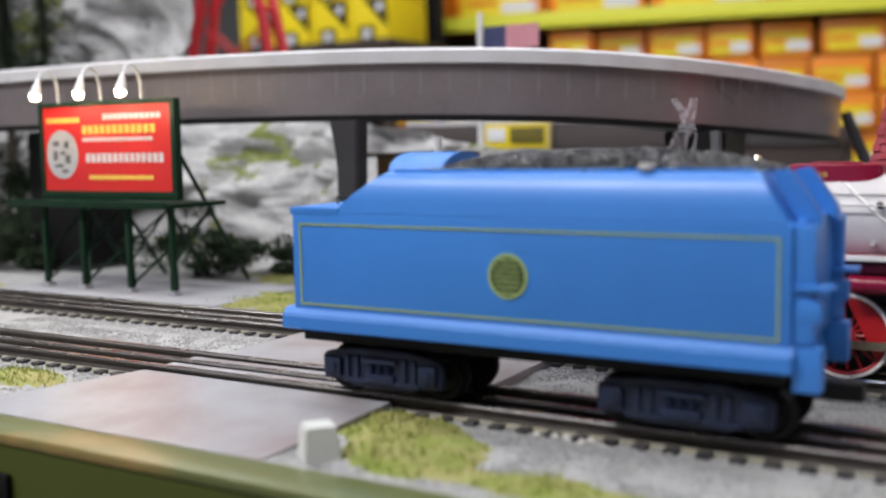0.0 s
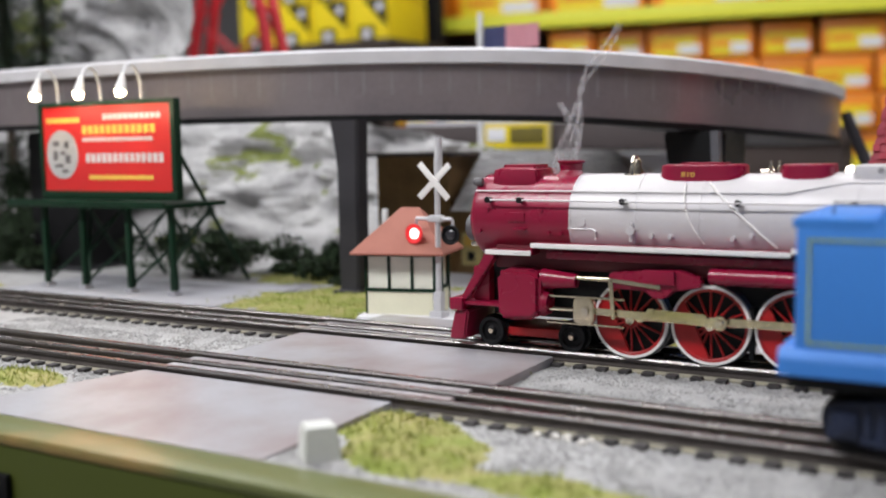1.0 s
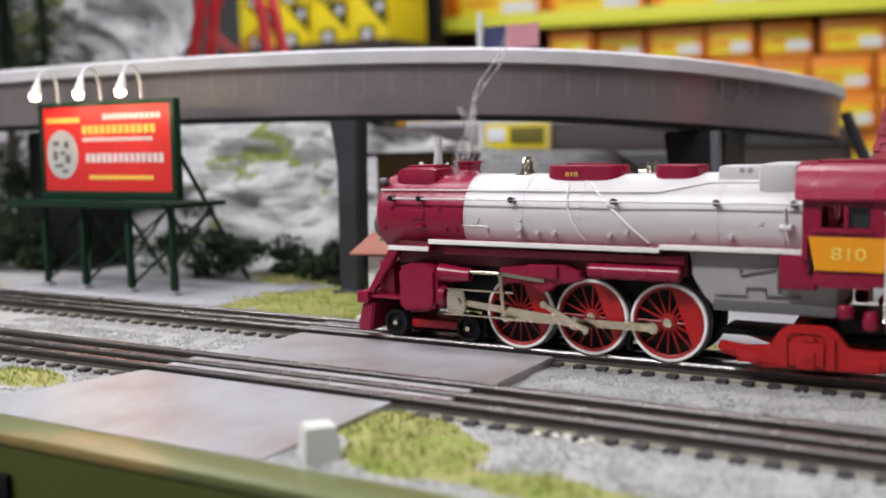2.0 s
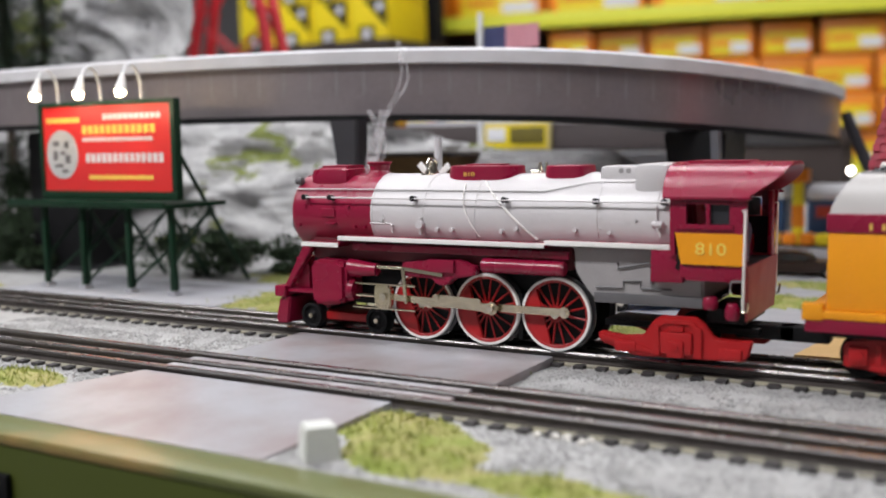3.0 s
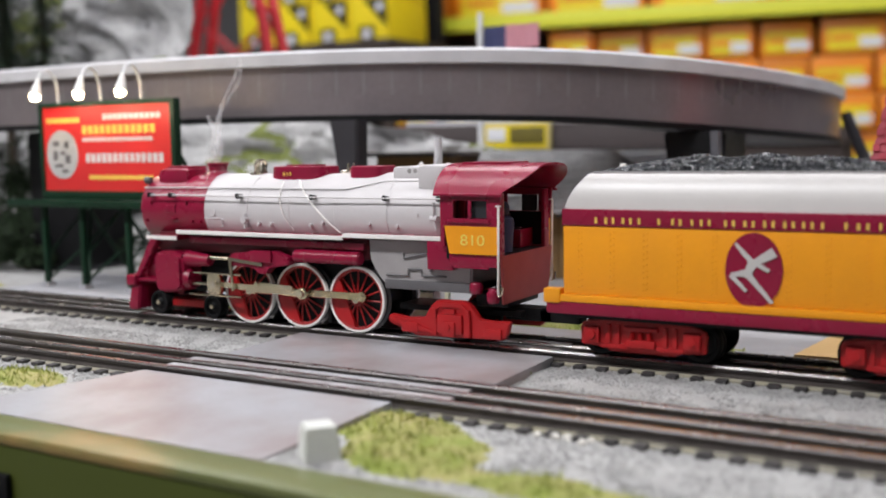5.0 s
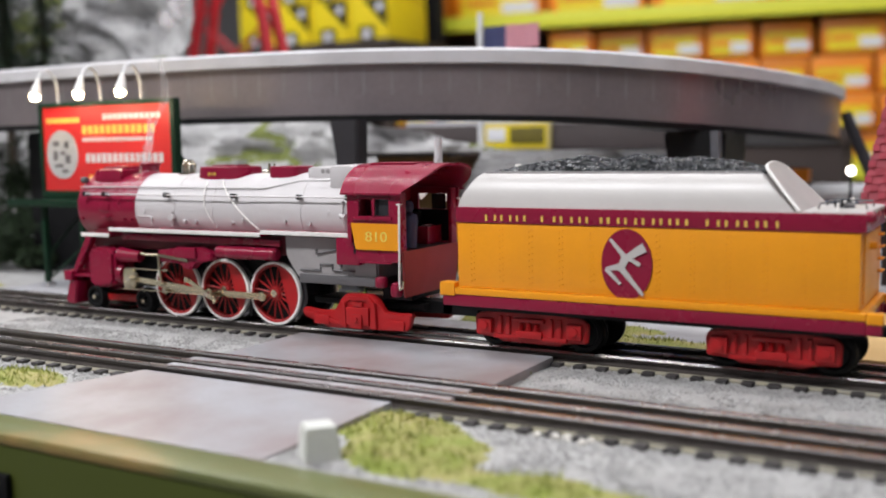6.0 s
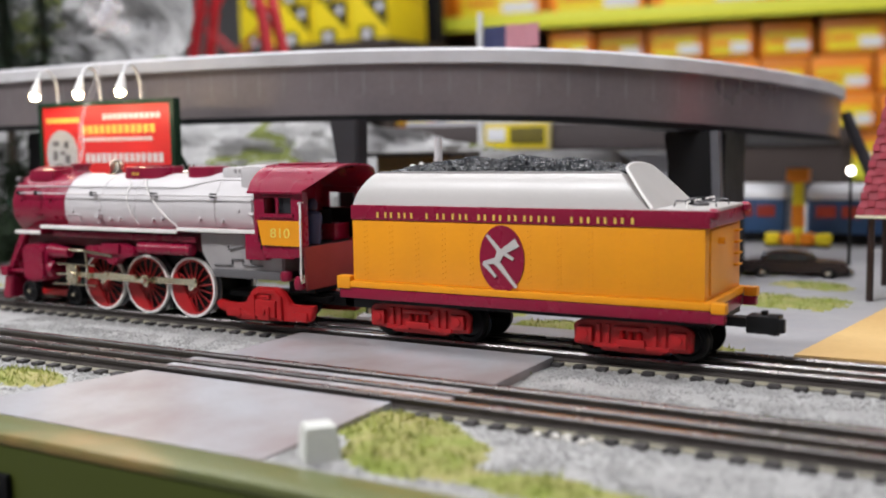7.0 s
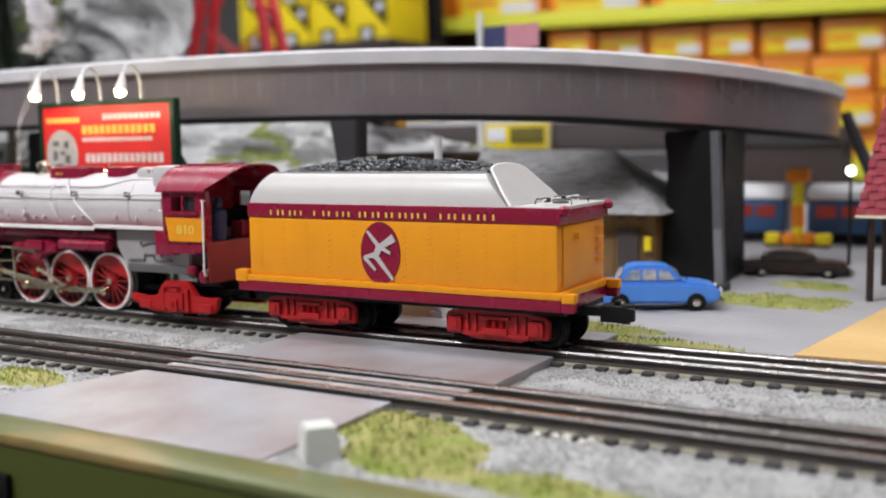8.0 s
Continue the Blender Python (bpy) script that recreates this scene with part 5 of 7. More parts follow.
        part("grab_rail", tube([(-0.0222, s * 0.0352, 0.0790), (-0.0218, s * 0.0352, 0.0780), (-0.0224, s * 0.0352, 0.0330), (-0.0228, s * 0.0340, 0.0300)], 0.0007, 8), M_WHITE, t, "bright grab rail")
        part("rear_post", box(-0.0250, -0.0226, min(s * 0.0262, s * 0.0325), max(s * 0.0262, s * 0.0325), 0.0500, 0.0850, 0.0006), M_MAROON, t)
        part("rail_bracket", box(-0.0235, -0.0215, min(s * 0.0322, s * 0.0356), max(s * 0.0322, s * 0.0356), 0.0780, 0.0788, 0.0002), M_WHITE, t)
        part("foot_hook", tube([(-0.0226, s * 0.0350, 0.0300), (-0.0205, s * 0.0350, 0.0310), (-0.0200, s * 0.0350, 0.0352)], 0.0006, 6), M_STEEL, t)
        part("cab_beam", box(-0.0535, -0.0235, min(s * 0.0270, s * 0.0330), max(s * 0.0270, s * 0.0330), 0.0450, 0.0518, 0.0006), M_MAROON, t)
        part("cab_rail", box(-0.0510, -0.0290, min(s * 0.0322, s * 0.0332), max(s * 0.0322, s * 0.0332), 0.0440, 0.0452, 0.0003), M_MAROON, t)
        part("air_bottle", lathe([(0, 0.0), (0.0028, 0.0005), (0.0036, 0.0020), (0.0036, 0.0060), (0.0024, 0.0085), (0, 0.0090)], (-0.0290, s * 0.0280, 0.0245), "z", 16), M_MAROON, t)
        part("air_bottle", lathe([(0, 0.0), (0.003, 0.0005), (0.0038, 0.0020), (0.0038, 0.0050), (0.003, 0.0065), (0, 0.0070)], (-0.0400, s * 0.0270, 0.0290), "z", 16), M_MAROON, t)
    # black sheets inside the cab sides, added to stand in for interior shade
    for s in (-1, 1):
        part("cab_side_shade", box(-0.0552, -0.0235, min(s * 0.0318, s * 0.0324), max(s * 0.0318, s * 0.0324), 0.0513, 0.0712), M_BLACK, t, smooth=False)
    # apron faces rearward; its brighter lighting is painted into the red
    part("rear_apron", plate([(-0.0330, 0.0515), (0.0330, 0.0515), (0.0270, 0.0250), (-0.0312, 0.0250)], "x", -0.0224, -0.0210, bevel=0.0004), M_APRON, t, "maroon apron across the cab rear, its brighter lighting put into the colour")
    words("810", 0.0082, pose(-0.0382, -ys - 0.0004, 0.0594) @ FACE, M_YELLOWLT, t, "number", "yellow engine number", wide=1.25)
    # arched roof, its rear corners cut away
    n = 30
    b = bmesh.new()
    rows = []
    for thick in (0.0, 0.0011):
        row = []
        for k in range(n + 1):
            a = math.pi * k / n
            y = -0.0362 * math.cos(a)
            z = 0.0845 + (0.0163 - thick) * (1 - abs(math.cos(a)) ** 3.0)
            f = math.sin(a)
            back = -0.0205 + 0.0150 * smooth_step((f - 0.10) / 0.82)
            row.append([b.verts.new((x, y * (1 - thick * 8), z)) for x in (-0.0640 + 0.003 * (1 - f), (-0.064 + back) / 2, back)])
        rows.append(row)
    for row in rows:
        for p, q in zip(row, row[1:]):
            for k in range(2):
                b.faces.new((p[k], p[k + 1], q[k + 1], q[k]))
    for k in (0, 2):
        for i in range(n):
            b.faces.new((rows[0][i][k], rows[0][i + 1][k], rows[1][i + 1][k], rows[1][i][k]))
    for i in (0, n):
        for k in range(2):
            b.faces.new((rows[0][i][k], rows[0][i][k + 1], rows[1][i][k + 1], rows[1][i][k]))
    part("cab_roof", b, M_MAROON, t, "maroon arched cab roof with cut-away rear")
    part("roof_hatch", box(-0.0560, -0.0260, -0.0120, 0.0120, 0.1000, 0.1014, 0.0005), M_MAROON, t)
    for s in (-1, 1):
        part("roof_gutter", box(-0.0612, -0.0190, min(s * 0.0350, s * 0.0368), max(s * 0.0350, s * 0.0368), 0.0836, 0.0850, 0.0004), M_MAROON, t)
    front = [(-0.0335, 0.0560), (-0.0335, 0.0850)] + [(-0.0350 * math.cos(a), 0.0835 + 0.0140 * (1 - abs(math.cos(a)) ** 3.0)) for a in [math.pi * k / 12 for k in range(1, 12)]] + [(0.0335, 0.0850), (0.0335, 0.0560)]
    part("cab_front", plate(front, "x", -0.0585, -0.0560), M_MAROON, t, smooth=False)
    part("backhead", plate([(-0.0560, 0.0500), (-0.0480, 0.0500), (-0.0510, 0.0890), (-0.0560, 0.0900)], "y", -0.0190, 0.0190, bevel=0.0015), M_MAROON, t)
    part("gauge", rod((-0.0500, -0.006, 0.0790), (-0.0485, -0.006, 0.0790), 0.0030, seg=16), M_CHROME, t)
    part("gauge", rod((-0.0500, 0.006, 0.0770), (-0.0485, 0.006, 0.0770), 0.0026, seg=16), M_CHROME, t)
    # black sheet across the cab: its inner shade as a solid piece
    part("cab_shadow_wall", box(-0.0480, -0.0465, -0.0300, 0.0300, 0.0513, 0.0700), M_BLACK, t, "black sheet standing in for shade inside the cab")
    part("cab_floor", box(-0.0560, -0.0227, -0.0315, 0.0315, 0.0490, 0.0512), M_BLACK, t)
    part("seat_box", box(-0.0420, -0.0320, 0.0130, 0.0300, 0.0512, 0.0620, 0.0008), M_MAROON, t)
    # trailing truck
    for s in (-1, 1):
        lo, hi = min(s * 0.0225, s * 0.0270), max(s * 0.0225, s * 0.0270)
        o = [(-0.0985, 0.0118), (-0.0960, 0.0085), (-0.0850, 0.0055), (-0.0790, 0.0030), (-0.0240, 0.0045), (-0.0215, 0.0075), (-0.0195, 0.0150), (-0.0300, 0.0145), (-0.0380, 0.0150), (-0.0440, 0.0225), (-0.0480, 0.0248),
             (-0.0650, 0.0245), (-0.0690, 0.0215), (-0.0740, 0.0140), (-0.0850, 0.0130), (-0.0970, 0.0145)]
        tr = part("trailing_truck", plate(o, "y", lo, hi, bevel=0.0007), M_RED, t, "red cast trailing truck side")
        part("axle_box", box(-0.0645, -0.0485, min(s * 0.0265, s * 0.0292), max(s * 0.0265, s * 0.0292), 0.0060, 0.0170, 0.0010), M_RED, tr)
        part("box_cap", box(-0.0605, -0.0525, min(s * 0.0290, s * 0.0306), max(s * 0.0290, s * 0.0306), 0.0045, 0.0130, 0.0008), M_RED, tr)
        part("upper_rib", plate([(-0.0680, 0.0190), (-0.0640, 0.0230), (-0.0490, 0.0232), (-0.0450, 0.0195), (-0.0470, 0.0180), (-0.0505, 0.0212), (-0.0630, 0.0210), (-0.0660, 0.0175)], "y", min(s * 0.0268, s * 0.0282), max(s * 0.0268, s * 0.0282)), M_RED, tr)
        part("equaliser", plate([(-0.0960, 0.0128), (-0.0760, 0.0092), (-0.0690, 0.0070), (-0.0690, 0.0050), (-0.0780, 0.0062), (-0.0960, 0.0104)], "y", min(s * 0.0268, s * 0.0280), max(s * 0.0268, s * 0.0280), bevel=0.0003), M_RED, tr)
        for x in (-0.0668, -0.0455):
            part("pedestal", plate([(x - 0.0022, 0.0045), (x + 0.0022, 0.0045), (x + 0.0016, 0.0200), (x - 0.0016, 0.0200)], "y", min(s * 0.0268, s * 0.0288), max(s * 0.0268, s * 0.0288), bevel=0.0004), M_RED, tr)
        part("box_bolt", rod((-0.0565, s * 0.0300, 0.0100), (-0.0565, s * 0.0316, 0.0100), 0.0016, seg=10), M_RED, tr)
        part("spring_cap", box(-0.0600, -0.0530, min(s * 0.0265, s * 0.0290), max(s * 0.0265, s * 0.0290), 0.0172, 0.0200, 0.0006), M_RED, tr)
        for x in (-0.0830, -0.0300):
            part("foot", box(x - 0.0055, x + 0.0055, min(s * 0.0265, s * 0.0285), max(s * 0.0265, s * 0.0285), 0.0050, 0.0105, 0.0008), M_RED, tr)
    part("truck_frame", box(-0.1000, -0.0200, -0.0120, 0.0120, 0.0150, 0.0185, 0.0008), M_BLACK, t)
    part("drawbar", box(-0.0330, -0.0040, -0.0060, 0.0060, 0.0125, 0.0200, 0.0010), M_BLACK, t, "black drawbar")
    part("rear_beam", box(-0.0440, -0.0240, -0.0200, 0.0200, 0.0215, 0.0290, 0.0010), M_BLACK, t)
    wheels = [(wheelset(t, x, 0.0080, M_BLACK, half=0.0195), x, 0.0080) for x in (-0.2887, -0.2407)]
    wheels += [(wheelset(t, -0.0565, 0.0105, M_BLACK, half=0.0185), -0.0565, 0.0105)]
    for x in WHEEL_X:
        wheels.append((driver(t, x, DR), x, DR))
    # rods, built at the crank pin's circle
    rods = []
    for s in (-1, 1):
        b = bmesh.new()
        lo, hi = sorted((s * 0.0226, s * 0.0244))
        plate([(WHEEL_X[0], -0.0021), (WHEEL_X[0], 0.0021), (WHEEL_X[2], 0.0021), (WHEEL_X[2], -0.0021)], "y", lo, hi, b, 0.0003)
        for x in WHEEL_X:
            rod((x, s * 0.0222, 0), (x, s * 0.0252, 0), 0.0031, seg=18, bm=b, bevel=0.0004)
        side = part("side_rod", b, M_STEEL, t, "bright nickel side rod")
        for x in WHEEL_X:
            part("crank_pin", rod((x, s * 0.0196, 0), (x, s * 0.0262, 0), 0.0016, seg=12), M_CHROME, side)
        b = bmesh.new()
        length = 0.0700
        lo, hi = sorted((s * 0.0256, s * 0.0274))
        plate([(-length, -0.0017), (-length, 0.0017), (0, 0.0025), (0, -0.0025)], "y", lo, hi, b, 0.0003)
        rod((0, s * 0.0252, 0), (0, s * 0.0284, 0), 0.0036, seg=18, bm=b, bevel=0.0004)
        rod((-length, s * 0.0252, 0), (-length, s * 0.0280, 0), 0.0024, seg=16, bm=b, bevel=0.0004)
        main = part("main_rod", b, M_STEEL, t, "bright nickel main rod")
        part("big_end_cap", rod((0, s * 0.0280, 0), (0, s * 0.0305, 0), 0.0024, 0.0018, 14), M_CHROME, main)
        b = bmesh.new()
        lo, hi = sorted((s * 0.0258, s * 0.0296))
        plate([(-0.0058, -0.0058), (-0.0040, -0.0066), (0.0046, -0.0066), (0.0058, -0.0040), (0.0058, 0.0046), (0.0040, 0.0066), (-0.0050, 0.0066), (-0.0058, 0.0040)], "y", lo, hi, b, 0.0006)
        cross = part("crosshead", b, M_STEEL, t, "bright nickel crosshead")
        part("wrist_pin", rod((0.001, s * 0.0290, 0), (0.001, s * 0.0312, 0), 0.0022, seg=14), M_CHROME, cross)
        b = bmesh.new()
        lo, hi = sorted((s * 0.0288, s * 0.0300))
        plate([(-0.0265, -0.0015), (-0.0265, 0.0015), (0, 0.0015), (0, -0.0015)], "y", lo, hi, b, 0.0002)
        rod((0, s * 0.0284, 0), (0, s * 0.0308, 0), 0.0019, seg=12, bm=b)
        rod((-0.0265, s * 0.0284, 0), (-0.0265, s * 0.0308, 0), 0.0019, seg=12, bm=b)
        ecc = part("eccentric_rod", b, M_STEEL, t, "bright nickel eccentric rod")
        rods.append((s, side, main, cross, ecc, length))
    return t, wheels, rods


# maroon made paler for the light a rear-facing plate catches
M_APRON = mat("maroon_in_rear_light", (0.27, 0.035, 0.035), 0.5, vary=0.08, bump=0.05)


def crew_figure():
    b = bmesh.new()
    lathe([(0.0, 0.0), (0.0045, 0.0005), (0.0050, 0.010), (0.0058, 0.016), (0.0050, 0.0195), (0.0020, 0.021), (0.0030, 0.0225), (0.0032, 0.0255), (0.0020, 0.028), (0, 0.0285)], (0, 0, 0), "z", 18, b)
    tube([(0, -0.005, 0.0175), (-0.004, -0.007, 0.012), (-0.009, -0.005, 0.010)], 0.0015, 8, b)
    tube([(0, 0.005, 0.0175), (-0.004, 0.007, 0.012), (-0.009, 0.005, 0.010)], 0.0015, 8, b)
    return solid("crew_doll", b, M_DOLL, "small dark blue crew doll standing in the cab", "doll")


M_DOLL = mat("doll_paint", (0.035, 0.045, 0.11), 0.6, vary=0.1, bump=0.02)


# ---------------------------------------------------------------- lineside things
def billboard():
    solid("billboard_slab", box(-0.762, -0.524, 0.044, 0.152, G - 0.002, -0.0055, 0.0008), M_SLAB, "pale grey concrete slab under the billboard", "slab", "structure")
    y = 0.0750
    t = thing("billboard", "red poster billboard on a dark green frame, lit by three lamps", "billboard", (0, 0, 0))
    part("board", box(-0.7370, -0.5795, y, y + 0.004, 0.0705, 0.1510, 0.0006), M_DKGREEN, t, "dark green backing board")
    poster = part("poster", box(-0.7333, -0.5848, y - 0.0012, y - 0.0001, 0.0775, 0.1475), M_BILL, t, "red poster with yellow and white bars", smooth=False)
    for a, b, c, d in ((-0.7370, -0.5795, 0.1475, 0.1510), (-0.7370, -0.5795, 0.0705, 0.0774), (-0.7370, -0.7334, 0.0774, 0.1475), (-0.5847, -0.5795, 0.0774, 0.1475)):
        part("frame_bar", box(a, b, y - 0.0030, y - 0.0001, c, d, 0.0006), M_DKGREEN, t)
    part("walkway", box(-0.7720, -0.5860, y - 0.012, y + 0.060, 0.0640, 0.0675, 0.0006), M_DKGREEN, t)
    part("walkway_rail", box(-0.7720, -0.5860, y - 0.0125, y - 0.0105, 0.0660, 0.0700, 0.0004), M_DKGREEN, t)

    def bars(x0, x1, z0, z1, n, material, gap=0.25):
        w = (x1 - x0) / n
        for i in range(n):
            part("text_bar", box(x0 + i * w, x0 + (i + 1 - gap) * w, y - 0.0016, y - 0.0013, z0, z1), material, poster, smooth=False)
    bars(-0.7283, -0.6873, 0.1340, 0.1385, 9, M_GOLD)
    bars(-0.6603, -0.5943, 0.1360, 0.1405, 11, M_DECK)
    bars(-0.6853, -0.6003, 0.1245, 0.1315, 12, M_GOLD, 0.3)
    bars(-0.6853, -0.6043, 0.1185, 0.1215, 16, M_DECK)
    bars(-0.6823, -0.5923, 0.1010, 0.1085, 14, M_DECK, 0.3)
    bars(-0.6793, -0.6053, 0.0870, 0.0905, 18, M_YELLOWLT)
    disc = [(0.0190 * math.cos(a), 0.0205 * math.sin(a)) for a in [2 * math.pi * k / 36 for k in range(36)]]
    part("emblem", plate(disc, "y", y - 0.0017, y - 0.0013), M_SHINGLE, poster, "pale grey round emblem", at=(-0.7108, 0, 0.1080), smooth=False)
    for dx, dz, w, h in ((-0.007, 0.009, 0.008, 0.004), (0.006, 0.008, 0.005, 0.006), (-0.008, -0.001, 0.005, 0.008), (0.001, 0.001, 0.006, 0.003), (0.007, -0.004, 0.006, 0.007), (-0.004, -0.0095, 0.010, 0.003), (0.003, -0.014, 0.008, 0.0025)):
        part("emblem_mark", box(-0.7108 + dx - w / 2, -0.7108 + dx + w / 2, y - 0.0020, y - 0.0017, 0.108 + dz - h / 2, 0.108 + dz + h / 2), M_DKGREY, poster, smooth=False)
    xs = (-0.7391, -0.6921, -0.6381, -0.5901)
    for x in xs:
        part("post", box(x - 0.0022, x + 0.0022, y - 0.0022, y + 0.0022, -0.0050, 0.0650, 0.0004), M_DKGREEN, t)
        part("foot", box(x - 0.0042, x + 0.0042, y - 0.0042, y + 0.0042, -0.0056, -0.0020, 0.0006), M_SLAB, t, "pale footing")
        part("rear_leg", rod((x, y + 0.004, 0.118), (x - 0.018, y + 0.110, -0.0060), 0.0017, seg=8), M_DKGREEN, t)
        part("stay", rod((x, y + 0.001, 0.020), (x - 0.011, y + 0.060, 0.0640), 0.0011, seg=6), M_DKGREEN, t)
    for a, b in zip(xs, xs[1:]):
        part("brace", rod((a, y + 0.050, 0.062), (b, y + 0.004, -0.001), 0.0014, seg=6), M_DKGREEN, t)
        part("brace", rod((a, y + 0.004, 0.002), (b, y + 0.050, 0.062), 0.0011, seg=6), M_DKGREEN, t)
    for x in (-0.7163, -0.6651, -0.6186):
        z = 0.1540
        arm = [(x, y + 0.002, z - 0.006), (x, y + 0.001, z + 0.012), (x + 0.0015, y - 0.004, z + 0.0205), (x + 0.004, y - 0.012, z + 0.0240), (x + 0.007, y - 0.020, z + 0.0215), (x + 0.0095, y - 0.0265, z + 0.0130), (x + 0.0105, y - 0.0295, z + 0.0065)]
        g = part("lamp_arm", tube(arm, 0.0012, 8), M_SIGNAL, t, "bright curved lamp arm")
        part("lamp_shade", rod((x + 0.0108, y - 0.0300, z + 0.0022), (x + 0.0088, y - 0.0245, z + 0.0160), 0.0048, 0.0015, 18, bevel=0.0003), M_WHITE, g, "white conical lamp shade")
        part("bulb", lathe([(0.0, -0.0030), (0.0030, -0.0018), (0.0040, 0.0008), (0.0030, 0.0034), (0.0, 0.0048)], (x + 0.0105, y - 0.0300, z + 0.0004), "z", 18), M_BULB, g, "glowing warm bulb")
        lamp = bpy.data.lights.new("billboard_lamp", "POINT")
        lamp.energy, lamp.color, lamp.shadow_soft_size = 0.036, (1.0, 0.78, 0.50), 0.004
        new("billboard_lamp", lamp).location = (x + 0.0105, y - 0.0300, z - 0.0075)


def gatehouse():
    x0, x1, y0, y1, ze = -0.4005, -0.3510, 0.0720, 0.1060, 0.0375
    t = thing("gatehouse", "small cream crossing hut with green trim and terracotta hip roof", "hut", ((x0 + x1) / 2 + 0.0015, (y0 + y1) / 2 - 0.0070, G), turn=14)
    ox, oy = (x0 + x1) / 2, (y0 + y1) / 2

    def at(o):
        o.matrix_basis = pose(-ox, -oy, -G)
        return o
    at(part("base", box(-0.4040, -0.3330, 0.0600, 0.1180, G - 0.001, -0.0040, 0.0008), M_CARDW, t, "white plinth"))
    at(part("wall", box(x0, x1, y0, y1, -0.0040, 0.0125, 0.0004), M_CREAM, t, "cream lower wall"))
    at(part("wall_core", box(x0 + 0.002, x1 - 0.002, y0 + 0.002, y1 - 0.002, 0.0125, ze), M_PANE, t, "pale lit window core"))
    at(part("sill_band", box(x0 - 0.0008, x1 + 0.0008, y0 - 0.0008, y1 + 0.0008, 0.0118, 0.0136, 0.0003), M_DKGREEN, t))
    at(part("eave_band", box(x0 - 0.0004, x1 + 0.0004, y0 - 0.0004, y1 + 0.0004, ze - 0.0015, ze + 0.0007, 0.0003), M_DKGREEN, t))
    for k in range(4):
        x = x0 + (x1 - x0) * k / 3
        at(part("mullion", box(x - 0.0010, x + 0.0006, y0 - 0.0006, y0 + 0.0016, 0.0136, ze - 0.0015, 0.0003), M_DKGREEN, t))
        at(part("mullion", box(x - 0.0006, x + 0.0006, y1 - 0.0016, y1 + 0.0006, 0.0136, ze - 0.0015, 0.0003), M_DKGREEN, t))
    for k in range(3):
        xa, xb = x0 + (x1 - x0) * k / 3 + 0.0013, x0 + (x1 - x0) * (k + 1) / 3 - 0.0013
        at(part("window_panel", box(xa, xb, y0 + 0.0006, y0 + 0.0018, 0.0140, ze - 0.0019, 0.0003), M_PANE, t, smooth=False))
    for k in range(3):
        y = y0 + (y1 - y0) * k / 2
        at(part("mullion", box(x1 - 0.0016, x1 + 0.0006, y - 0.0010, y + 0.0010, -0.0040, ze - 0.0015, 0.0003), M_DKGREEN, t))
    at(part("corner_post", box(x0 - 0.0006, x0 + 0.0006, y0 - 0.0006, y0 + 0.0010, -0.0040, ze - 0.0015, 0.0002), M_DKGREEN, t))
    b = bmesh.new()
    e0, e1, f0, f1 = x0 - 0.0085, x1 + 0.0085, y0 - 0.0090, y1 + 0.0090
    ym = (y0 + y1) / 2
    lo = [b.verts.new(p) for p in ((e0, f0, ze), (e1, f0, ze), (e1, f1, ze), (e0, f1, ze))]
    up = [b.verts.new((p.co.x, p.co.y, ze + 0.0014)) for p in lo]
    r0, r1 = b.verts.new((-0.3800, ym, ze + 0.0310)), b.verts.new((-0.3665, ym, ze + 0.0310))
    b.faces.new(lo)
    for i in range(4):
        b.faces.new((lo[i], lo[(i + 1) % 4], up[(i + 1) % 4], up[i]))
    b.faces.new((up[0], up[1], r1, r0)), b.faces.new((up[1], up[2], r1)), b.faces.new((up[2], up[3], r0, r1)), b.faces.new((up[3], up[0], r0))
    at(part("roof", b, M_TERRA, t, "terracotta hip roof", smooth=False))
    p = thing("vent_pipe", "slim white pipe behind the crossing hut", "pipe", (-0.4369, 0.150, G))
    part("tube", rod((0, 0, 0), (0, 0, 0.0693), 0.0026, seg=14, bevel=0.0004), M_CARDW, p)


